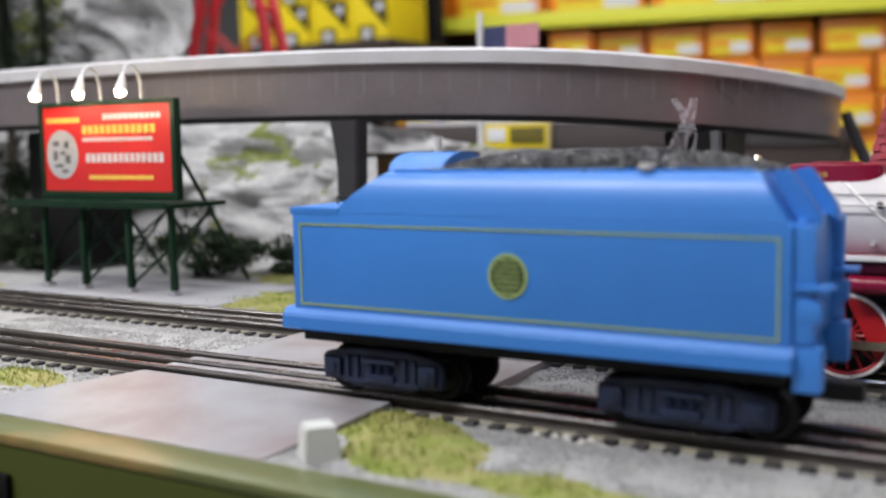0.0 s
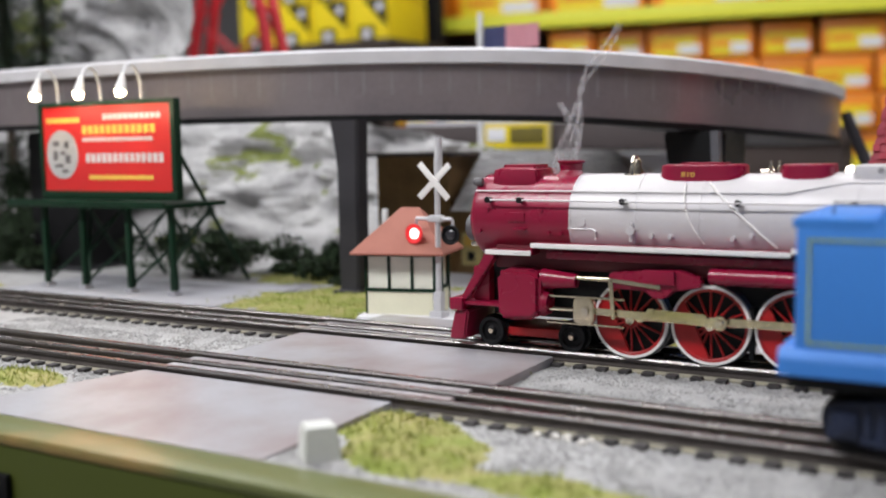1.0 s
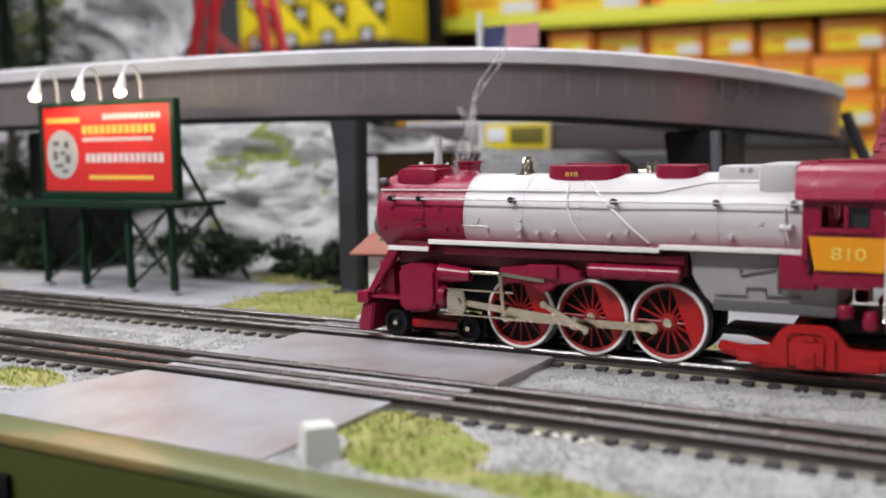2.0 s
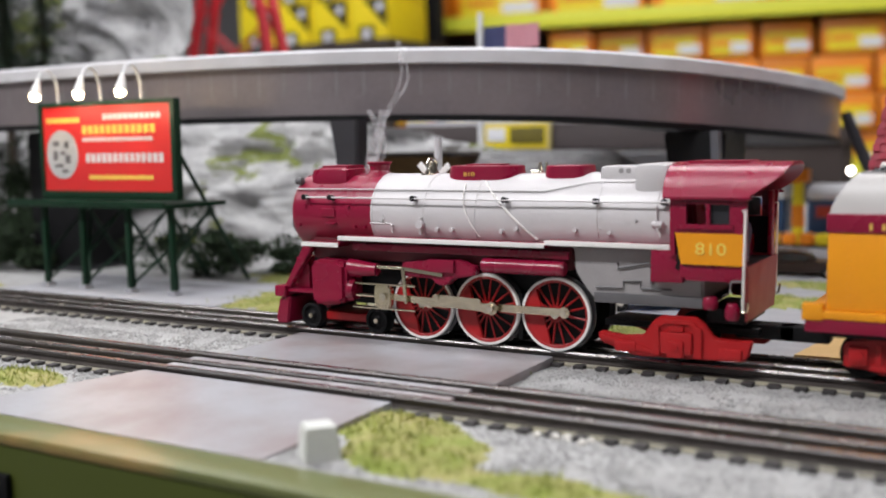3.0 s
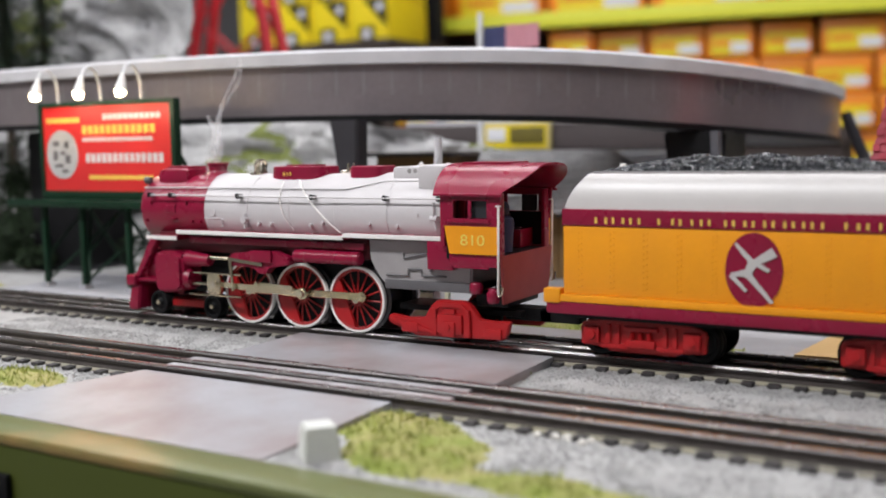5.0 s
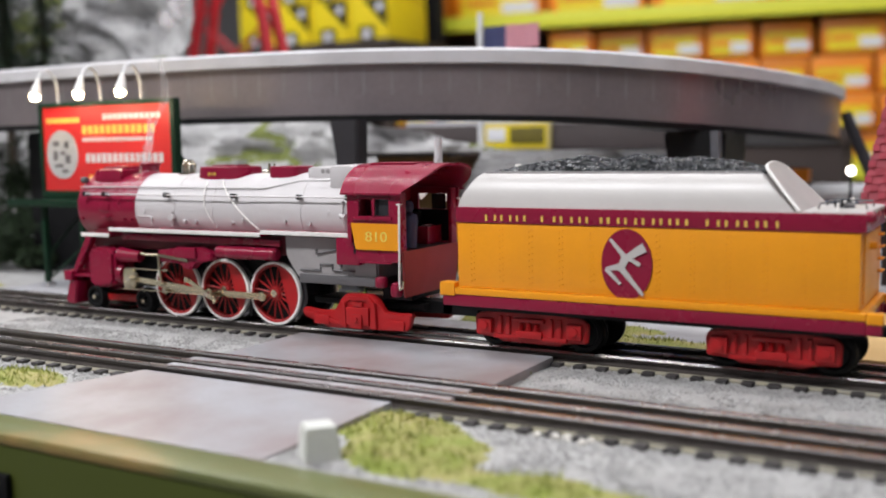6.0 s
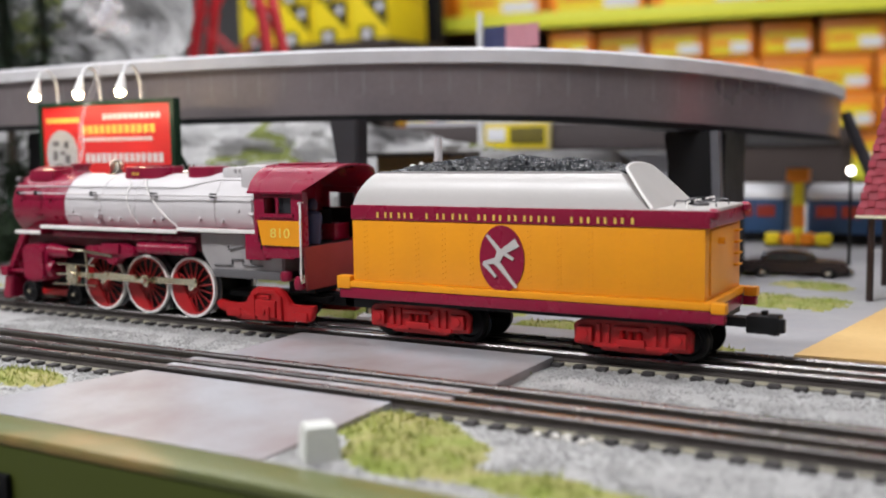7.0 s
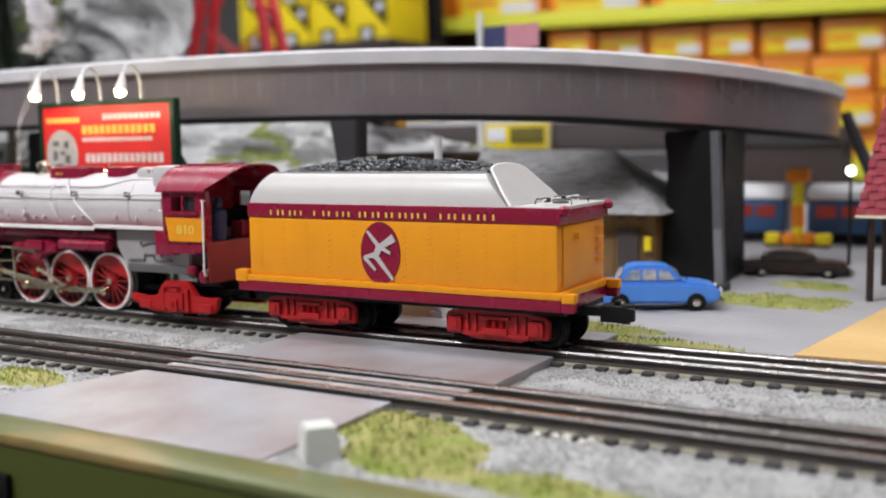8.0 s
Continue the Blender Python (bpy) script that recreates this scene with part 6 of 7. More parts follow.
def signal():
    t = thing("crossing_signal", "silver level crossing signal with crossbuck and one lit red lamp", "crossing signal", (-0.3420, 0.0690, -0.0040))
    part("plinth", box(-0.0050, 0.0050, -0.0050, 0.0050, 0.0, 0.0040, 0.0006), M_SIGNAL, t)
    part("case", box(-0.0030, 0.0030, -0.0030, 0.0030, 0.0040, 0.0170, 0.0008), M_SIGNAL, t)
    part("pole", rod((0, 0, 0.015), (0, 0, 0.1060), 0.0020, seg=14), M_SIGNAL, t)
    part("cap", rod((-0.0010, 0.004, 0.095), (-0.0010, 0.004, 0.1200), 0.0027, seg=14, bevel=0.0005), M_SIGNAL, t)
    for a in (47, -43):
        part("crossbuck_board", box(-0.0160, 0.0160, -0.0006, 0.0006, -0.0022, 0.0022, 0.0004), M_WHITE, t, "white crossbuck board", at=pose(-0.0005, -0.0028 - 0.0008 * (a > 0), 0.0912, 0, a, 0))
    part("lamp_bar", rod((-0.0155, -0.001, 0.0660), (0.0115, -0.001, 0.0660), 0.0014, seg=10), M_SIGNAL, t)
    part("bar_clamp", box(-0.0060, 0.0040, -0.0030, 0.0030, 0.0640, 0.0685, 0.0008), M_SIGNAL, t)
    for x, lit in ((-0.0160, True), (0.0120, False)):
        h = part("lamp_hood", lathe([(0.0030, 0.004), (0.0066, 0.0), (0.0066, -0.0012), (0.0056, -0.0012), (0.0052, 0.0), (0.0020, 0.0012), (0, 0.0012)], (x, -0.004, 0.0560), "y", 24), M_REDLIT_RING if lit else M_BLACK, t, "lit red lamp" if lit else "unlit dark lamp")
        part("lens", lathe([(0.0, -0.0016), (0.0024, -0.0012), (0.0036, -0.0002), (0, 0.0)], (x, -0.004, 0.0560), "y", 20), M_WHITELIT if lit else M_DKWINDOW, h)
        part("lamp_neck", rod((x, -0.001, 0.0660), (x, -0.001, 0.0590), 0.0011, seg=8), M_SIGNAL, t)


M_REDLIT_RING = mat("glowing_red_hood", (0.6, 0.03, 0.03), 0.4, glow=(1.0, 0.03, 0.05), strength=0.35, bump=0)


def car(name, at, paint, label, glass, length=0.088, lamps=False):
    """A rounded 1950s saloon: body, cabin, glass, bumpers, wheels; front towards +x."""
    t = thing(name, label, "car")
    t.matrix_basis = at
    k = length / 0.088
    lower = [(-0.044, 0.010), (-0.0435, 0.0175), (-0.040, 0.0200), (-0.020, 0.0212), (0.012, 0.0212), (0.036, 0.0195), (0.0435, 0.0165), (0.0445, 0.0080), (0.041, 0.0055), (-0.041, 0.0050)]
    part("body", plate([(x * k, z * k) for x, z in lower], "y", -0.0172 * k, 0.0172 * k, bevel=0.0024 * k), paint, t)
    cabin = [(-0.0280, 0.0205), (-0.0225, 0.0300), (-0.0170, 0.0325), (0.0060, 0.0325), (0.0110, 0.0302), (0.0185, 0.0205)]
    part("cabin", plate([(x * k, z * k) for x, z in cabin], "y", -0.0148 * k, 0.0148 * k, bevel=0.0020 * k), paint, t)
    for s in (-1, 1):
        for o in ([(-0.0232, 0.0222), (-0.0195, 0.0292), (-0.0125, 0.0296), (-0.0125, 0.0222)], [(-0.0105, 0.0222), (-0.0105, 0.0297), (-0.0010, 0.0297), (-0.0010, 0.0222)], [(0.0010, 0.0222), (0.0010, 0.0297), (0.0065, 0.0293), (0.0130, 0.0222)]):
            part("side_window", plate([(x * k, z * k) for x, z in o], "y", s * 0.0145 * k, s * 0.0151 * k), glass, t, smooth=False)
    for xa, za, xb, zb in ((0.0125, 0.0292, 0.0176, 0.0222), (-0.0236, 0.0292, -0.0276, 0.0222)):
        o = [(xa * k, za * k), (xb * k, zb * k), ((xb + math.copysign(0.0008, xb)) * k, zb * k), ((xa + math.copysign(0.0008, xa)) * k, za * k)]
        part("screen", plate(o, "y", -0.0120 * k, 0.0120 * k), glass, t, smooth=False)
    for x in (-0.0455, 0.0455):
        part("bumper", box((x - 0.0012) * k, (x + 0.0012) * k, -0.0165 * k, 0.0165 * k, 0.0060 * k, 0.0085 * k, 0.0008 * k), M_CHROME, t, "bright bumper")
    for y in (-0.0125, 0.0125):
        part("headlamp", lathe([(0.0026 * k, 0.0), (0.0022 * k, 0.0014 * k), (0, 0.0020 * k)], (0.0436 * k, y * k, 0.0145 * k), "x", 16), M_LAMPGLASS, t, "bright round headlamp")
    for x in (-0.0265, 0.0270):
        for s in (-1, 1):
            w = part("wheel", lathe([(0.0030 * k, s * 0.0182 * k), (0.0050 * k, s * 0.0184 * k), (0.0066 * k, s * 0.0176 * k), (0.0066 * k, s * 0.0120 * k), (0.0030 * k, s * 0.0120 * k)], (x * k, 0, 0.0066 * k), "y", 20), M_BLACK, t, "black tyre")
            part("hubcap", lathe([(0.0, s * 0.0190 * k), (0.0028 * k, s * 0.0184 * k), (0.0030 * k, s * 0.0176 * k), (0, s * 0.0176 * k)], (x * k, 0, 0.0066 * k), "y", 16), M_CHROME, w)
    return t


M_CARGLASS = mat("pale_car_glass", (0.22, 0.28, 0.38), 0.12, vary=0.2, bump=0, other=(0.55, 0.55, 0.58), scale=160)
M_LAMPGLASS = mat("headlamp_glass", (0.85, 0.85, 0.88), 0.1, 0.3, vary=0.02, bump=0)


def station():
    t = thing("station_house", "brown wooden station house with a grey shingle hip roof", "house", (-0.36, 0.33, G))
    o = Matrix.Translation((0.36, -0.33, -G))

    def p(name, bm, m, label="", parent=t, smooth=False):
        ob = part(name, bm, m, parent, label, smooth)
        if parent is t:
            ob.matrix_basis = o
        return ob
    p("wall", box(-0.462, -0.268, 0.300, 0.380, G, 0.0530), M_BROWN, "brown boarded wall")
    p("wing", box(-0.540, -0.462, 0.296, 0.390, G, 0.1000), M_BROWN, "taller brown boarded wing")
    for i in range(15):
        x = -0.458 + i * 0.0128
        p("batten", box(x - 0.0006, x + 0.0006, 0.2985, 0.2999, G, 0.0530), M_BROWN)
    p("wing_roof", box(-0.556, -0.452, 0.280, 0.400, 0.1000, 0.1040, 0.001), M_DKROOF)
    # hip roof: a core of plain slopes under lapped shingle courses
    e0, e1, f0, f1, ez, rz, r1x, ry = -0.452, -0.2585, 0.2810, 0.4030, 0.0510, 0.1020, -0.3190, 0.3420
    b = bmesh.new()
    lo = [b.verts.new(q) for q in ((e0, f0, ez), (e1, f0, ez), (e1, f1, ez), (e0, f1, ez))]
    r0, r1 = b.verts.new((e0, ry, rz)), b.verts.new((r1x, ry, rz))
    b.faces.new(lo), b.faces.new((lo[0], lo[1], r1, r0)), b.faces.new((lo[1], lo[2], r1)), b.faces.new((lo[2], lo[3], r0, r1)), b.faces.new((lo[3], lo[0], r0))
    roof = p("roof", b, M_SHINGLE, "weathered grey shingle hip roof")
    slope = math.degrees(math.atan2(rz - ez, ry - f0))
    rng = random.Random(31)
    courses = 13
    for c in range(courses):
        f = c / courses
        y, z = f0 + (ry - f0) * f, ez + (rz - ez) * f
        end = e1 + (r1x - e1) * f
        x = e0 + 0.002 * (c % 2)
        while x < end - 0.004:
            w = min(rng.uniform(0.009, 0.015), end - x)
            part("shingle", box(0.0002, w - 0.0003, -0.0006, 0.0070, 0.0003, 0.0013 + rng.uniform(0, 0.0006)), M_SHINGLEPIECE, roof, smooth=False, at=pose(x, y, z, slope - 4, 0, 0))
            x += w
        half = (ry - f0) * (1 - f)
        n = max(1, int(2 * half / 0.012))
        for k in range(n):
            part("shingle", box(-0.0068, 0.0006, 0.0002, 2 * half / n - 0.0003, 0.0003, 0.0014), M_SHINGLEPIECE, roof, smooth=False, at=pose(end, ry - half + k * 2 * half / n, z, 0, math.degrees(math.atan2(rz - ez, e1 - r1x)) - 4, 0))
    part("ridge_cap", rod((e0, ry, rz + 0.0006), (r1x, ry, rz + 0.0006), 0.0016, seg=8), M_SHINGLE, roof)
    for i in range(9):
        x = -0.425 + i * 0.0185
        p("rafter_tail", box(x - 0.0011, x + 0.0011, 0.2850, 0.3000, 0.0470, 0.0500), M_DKROOF)
    w = p("notice", box(-0.4500, -0.4290, 0.2972, 0.2984, 0.0005, 0.0305), M_CREAMY, "cream framed notice board")
    part("panel", box(-0.4470, -0.4320, 0.2962, 0.2970, 0.0180, 0.0275), M_GOLD, w, smooth=False)
    part("panel", box(-0.4435, -0.4365, 0.2962, 0.2970, 0.0050, 0.0130), M_BLACK, w, smooth=False)
    for x, z0, z1 in ((-0.4110, 0.010, 0.040), (-0.3900, 0.010, 0.040), (-0.3360, 0.005, 0.040)):
        w = p("window", box(x - 0.0075, x + 0.0075, 0.2975, 0.2984, z0, z1), M_CREAMY, "cream window frame")
        for dz in (0.0, 1.0):
            h = (z1 - z0) / 2
            part("pane", box(x - 0.0058, x + 0.0058, 0.2966, 0.2973, z0 + dz * h + 0.0012, z0 + (dz + 1) * h - 0.0012), M_GREENPANE, w, smooth=False)
    p("door", box(-0.3000, -0.2820, 0.2970, 0.2984, G, 0.0380), M_DKROOF, "dark door")
    p("side_lamp", box(-0.2760, -0.2700, 0.2935, 0.2984, 0.0200, 0.0320, 0.001), M_YELLOW, "small yellow sign")


M_SHINGLEPIECE = mat("weathered_grey_shingle", (0.40, 0.395, 0.40), 0.8, other=(0.28, 0.27, 0.265), scale=60, fine=500, vary=0.15, bump=0.3, object_random=0.12)
M_CREAMY = mat("cream_yellow_frame", (0.62, 0.52, 0.22), 0.6, vary=0.06, bump=0.05)
M_GREENPANE = mat("greenish_pane", (0.30, 0.36, 0.28), 0.15, vary=0.05, bump=0)


def depot():
    t = thing("depot_building", "long low depot with dark brown roof and a framed yellow sign", "building", (-0.55, 0.67, G))
    o = Matrix.Translation((0.55, -0.67, -G))
    for nm, bm, m, lb in (("wall", box(-0.740, -0.360, 0.630, 0.750, G, 0.0990), M_WALL, "off-white wall"), ("ledge", box(-0.752, -0.350, 0.605, 0.760, 0.0960, 0.1020, 0.001), M_SHINGLE, "pale grey ledge"),
                          ("roof", box(-0.757, -0.342, 0.600, 0.765, 0.1022, 0.1330, 0.002), M_DKROOF, "dark brown flat roof"), ("parapet", box(-0.700, -0.400, 0.606, 0.760, 0.1331, 0.1390, 0.001), M_DECK, "pale parapet")):
        part(nm, bm, m, t, lb).matrix_basis = o
    s = part("sign_board", box(-0.5810, -0.4920, 0.592, 0.599, 0.1020, 0.1345, 0.001), M_CREAMY, t, "framed yellow sign")
    s.matrix_basis = o
    part("sign_face", box(-0.5770, -0.4960, 0.5908, 0.5918, 0.1050, 0.1320), M_YELLOW, s, smooth=False)
    part("sign_mark", box(-0.5430, -0.4990, 0.5898, 0.5906, 0.1100, 0.1290, 0.001), M_OLIVE, s, "dark mark")
    part("sign_mark", box(-0.5740, -0.5500, 0.5898, 0.5906, 0.1130, 0.1290, 0.001), M_CARDW, s, "pale mark")
    for i in range(8):
        x = -0.715 + i * 0.046
        w = part("window", box(x - 0.012, x + 0.012, 0.6275, 0.6295, 0.030, 0.075), M_CREAMY, t)
        w.matrix_basis = o
        part("pane", box(x - 0.010, x + 0.010, 0.6262, 0.6272, 0.033, 0.072), M_DKWINDOW, w, smooth=False)
    f = thing("flagpole", "slim white flagpole with a blue and pink flag", "flagpole", (-0.5364, 0.50, G))
    part("pole", rod((0, 0, 0), (0.0018, 0, 0.262), 0.0033, 0.0030, 12), M_CARDW, f)
    b = bmesh.new()
    rows = [[b.verts.new((0.006 + 0.068 * i / 12, 0.0025 * math.sin(i * 0.9), z)) for z in (0.2215, 0.2465)] for i in range(13)]
    for p, q in zip(rows, rows[1:]):
        b.faces.new((p[0], q[0], q[1], p[1]))
    bmesh.ops.solidify(b, geom=b.faces[:], thickness=0.0008)
    fl = part("flag", b, M_FLAGP, f, "pale pink flag cloth with a blue corner")
    fl.data.materials.append(M_FLAGB)
    for q in fl.data.polygons:
        if q.center.x < 0.034:
            q.material_index = 1


M_OLIVE = mat("olive_mark", (0.16, 0.13, 0.02), 0.5, vary=0.05, bump=0)


def coaches():
    for x0, x1 in ((-0.560, -0.240), (-0.215, 0.120)):
        xm = (x0 + x1) / 2
        h = (x1 - x0) / 2
        t = thing("passenger_coach", "blue model coach with a white roof and glowing red windows", "coach", (xm, 0.70, -0.0072), "coaches")
        part("body", box(-h, h, -0.030, 0.030, 0.012, 0.0500, 0.002), M_TRAINBLUE, t)
        arc = [(0.0315 * -math.cos(a), 0.0500 + 0.0170 * math.sin(a) ** 0.7) for a in [math.pi * k / 12 for k in range(13)]]
        part("roof", plate(arc, "x", -h - 0.001, h + 0.001, bevel=0.002), M_CARDW, t, "white arched roof")
        for i in range(12):
            x = -h + 0.020 + i * (2 * h - 0.040) / 11
            part("window", box(x - 0.0105, x + 0.0105, -0.0312, -0.0302, 0.0300, 0.0430, 0.0004), M_REDWIN, t, smooth=False)
        part("skirt", box(-h + 0.01, h - 0.01, -0.027, 0.027, 0.006, 0.0119), M_BLACK, t)
        for k in (-1, 1):
            b = box(k * h * 0.72 - 0.030, k * h * 0.72 + 0.030, -0.024, 0.024, 0.002, 0.010, 0.001)
            part("truck", b, M_BLACK, t)
    # added dark block that hides bright cartons below the bridge; no real building
    t = thing("dark_shed", "long dark block added at the back of the layout to darken the view under the bridge", "shed", (-0.55, 1.47, G))
    part("wall", box(-0.24, 0.26, -0.06, 0.06, 0, 0.105, 0.002), M_DARKWALL, t)
    part("roof", box(-0.25, 0.27, -0.07, 0.07, 0.1055, 0.138, 0.004), M_DARKWALL, t, "dark top slab of the added block")
    t = thing("yellow_bumper_post", "yellow and orange buffer stop post with row of base blocks", "buffer stop", (-0.2190, 0.64, G))
    part("post", box(-0.0055, 0.0055, -0.005, 0.005, 0, 0.0705, 0.001), M_YELLOW, t)
    part("post_stripe", box(-0.0062, 0.0062, -0.0057, 0.0057, 0.022, 0.046, 0.001), M_BOXO, t)
    part("cap", box(-0.0120, 0.0120, -0.008, 0.008, 0.0705, 0.0860, 0.003), M_BOXO, t, "orange cap block")
    part("base_beam", box(-0.034, 0.034, -0.006, 0.006, 0.0, 0.0030, 0.001), M_BLACK, t)
    for x, m in ((-0.026, M_YELLOW), (-0.008, M_BOXO), (0.010, M_BOXO), (0.027, M_YELLOW)):
        part("base_block", box(x - 0.0075, x + 0.0075, -0.008, 0.008, 0.0030, 0.0150, 0.002), m, t)


M_REDWIN = mat("lit_red_window", (0.16, 0.02, 0.02), 0.3, glow=(0.9, 0.12, 0.05), strength=0.10, bump=0)


def spire():
    t = thing("shingled_tower", "maroon shingled steep tower roof on dark posts", "tower", (-0.0560, 0.320, G))
    z0, rows, half, top = 0.0630, 46, 0.0520, 0.335
    core = bmesh.new()
    a = [core.verts.new((sx * (half - 0.002), sy * (half - 0.002), z0)) for sx, sy in ((-1, -1), (1, -1), (1, 1), (-1, 1))]
    ap = core.verts.new((0, 0, top))
    core.faces.new(a)
    for i in range(4):
        core.faces.new((a[i], a[(i + 1) % 4], ap))
    part("roof_core", core, M_MAROON, t, smooth=False)
    step = (top - z0) / rows * 0.96
    rng = random.Random(5)
    for r in range(rows):
        z = z0 + r * step
        w0 = half * (1 - (z - z0) / (top - z0)) + 0.0006
        w1 = half * (1 - (z + step - z0) / (top - z0)) - 0.0006
        b = bmesh.new()
        lo = [b.verts.new((sx * w0, sy * w0, z)) for sx, sy in ((-1, -1), (1, -1), (1, 1), (-1, 1))]
        up = [b.verts.new((sx * w1, sy * w1, z + step)) for sx, sy in ((-1, -1), (1, -1), (1, 1), (-1, 1))]
        b.faces.new(lo)
        for i in range(4):
            b.faces.new((lo[i], lo[(i + 1) % 4], up[(i + 1) % 4], up[i]))
        part("shingle_course", b, M_BRICK, t, smooth=False)
        if r < 22:
            n = max(3, int(2 * w0 / 0.0058))
            for i in range(n):
                if (i + r) % 2:
                    continue
                u = -w0 + 2 * w0 * (i + 0.5) / n
                ob = part("shingle", box(-0.0024, 0.0024, -0.0005, 0.0003, 0.0, step * 0.85), M_BRICK, t, smooth=False, at=pose(u, -w0 - 0.0001, z + 0.0004, -11 + rng.uniform(-1, 1), 0, 0))
    part("eave", box(-half - 0.001, half + 0.001, -half - 0.001, half + 0.001, z0 - 0.0022, z0 - 0.0002, 0.0005), M_CREAM, t, "pale eave trim")
    for sx in (-0.0430, 0.0430):
        for sy in (-0.0430, 0.0430):
            part("post", rod((sx, sy, 0), (sx, sy, z0 - 0.002), 0.0026, seg=10), M_DKBROWN, t, "dark post")


def street_lamp():
    t = thing("street_lamp", "black model lamp post with a lit white globe", "street lamp", (-0.1343, 0.42, G))
    part("post", rod((0, 0, 0), (0, 0, 0.0860), 0.0016, 0.0010, 10), M_BLACK, t)
    part("base", lathe([(0.0045, 0), (0.0045, 0.003), (0.0022, 0.006), (0.0018, 0.012)], (0, 0, 0), "z", 16), M_BLACK, t)
    part("globe", lathe([(0.0, -0.0042), (0.0030, -0.0030), (0.0042, 0.0), (0.0030, 0.0030), (0.0, 0.0042)], (0, 0, 0.0900), "z", 20), M_LAMPGLOBE, t, "lit white globe")
    s = thing("signal_mast", "dark steel mast leaning beside the bridge end", "mast", (-0.1040, 0.58, G))
    part("mast", rod((0, 0, 0), (-0.0600, 0.0, 0.143), 0.0065, 0.0055, 10), M_PIER, s)


def small_things():
    solid("plywood_sheet", plate([(-0.1055, 0.0365), (0.16, 0.047), (0.18, 0.24), (-0.0790, 0.2300)], "z", G - 0.001, -0.0025), M_PLY, "tan plywood sheet lying bare on the board", "plywood sheet", smooth=False)
    b = bmesh.new()
    lo = [b.verts.new((x, y, 0)) for x, y in ((-0.0072, -0.0072), (0.0072, -0.0072), (0.0072, 0.0072), (-0.0072, 0.0072))]
    up = [b.verts.new((x, y, 0.0140)) for x, y in ((-0.0060, -0.0058), (0.0058, -0.0058), (0.0058, 0.0058), (-0.0060, 0.0058))]
    b.faces.new(lo), b.faces.new(up)
    for i in range(4):
        b.faces.new((lo[i], lo[(i + 1) % 4], up[(i + 1) % 4], up[i]))
    bmesh.ops.recalc_face_normals(b, faces=b.faces[:])
    bmesh.ops.bevel(b, geom=b.edges[:], offset=0.0005, segments=2, affect="EDGES")
    solid("concrete_block", b, M_BLOCK, "small white tapered concrete block beside the road", "block", at=pose(-0.2335, -0.2108, G - 0.0004, 0, 0, 50))
    t = thing("toggle_switch", "black toggle switch plate screwed to the green fascia", "switch", (-0.3830, -0.2466, -0.0290))
    part("plate", box(-0.015, 0.0145, -0.0030, 0.0, -0.0060, 0.0055, 0.0008), M_BLACK, t)
    part("lever", rod((0.008, -0.003, 0), (0.008, -0.0075, 0.001), 0.0013, seg=10), M_CHROME, t)
    part("legend", box(-0.002, 0.004, -0.0034, -0.0029, -0.003, 0.002), M_CARDW, t, smooth=False)
    rng = np.random.default_rng(12)
    # pale spilled pebbles beside the near track
    for i in range(10):
        s = rng.uniform(0.0010, 0.0022)
        bb = bmesh.new()
        bmesh.ops.create_icosphere(bb, subdivisions=2, radius=s)
        for v in bb.verts:
            v.co *= 1 + 0.35 * noise.noise(v.co * 700 + Vector((i, 0, 0)))
            v.co.z *= 0.7
        x, y = -0.158 + rng.normal() * 0.010, -0.1465 + rng.normal() * 0.0018
        solid("pebble", bb, M_PEBBLE, "pale pebble lying beside the track", "pebble", at=pose(x, y, G + s * 0.4), group="pebbles")
    # red steel tower behind the bridge
    t = thing("red_tower", "tall red lattice steel tower behind the bridge", "tower", (-1.145, 0.80, G))
    for sx in (-1, 1):
        for sy in (-1, 1):
            part("leg", rod((sx * 0.140, sy * 0.025, 0), (sx * 0.030, sy * 0.015, 0.50), 0.0095, 0.008, 8), M_REDSTEEL, t)
    for z0 in (0.05, 0.20, 0.33):
        k0, k1 = 1 - z0 / 0.636, 1 - (z0 + 0.12) / 0.636
        for s in (-1, 1):
            part("cross_brace", rod((-0.14 * k0, s * 0.022 * k0, z0), (0.14 * k1, s * 0.022 * k1, z0 + 0.12), 0.0022, seg=6), M_REDSTEEL, t)
            part("cross_brace", rod((0.14 * k0, s * 0.022 * k0, z0), (-0.14 * k1, s * 0.022 * k1, z0 + 0.12), 0.0022, seg=6), M_REDSTEEL, t)
    part("tank", rod((0, 0, 0.50), (0, 0, 0.60), 0.06, seg=24, bevel=0.006), M_REDSTEEL, t)


M_BLOCK = mat("white_cast_block", (0.60, 0.605, 0.57), 0.7, vary=0.08, scale=60, bump=0.2)
M_PEBBLE = mat("pale_pebble", (0.66, 0.63, 0.58), 0.6, vary=0.15)


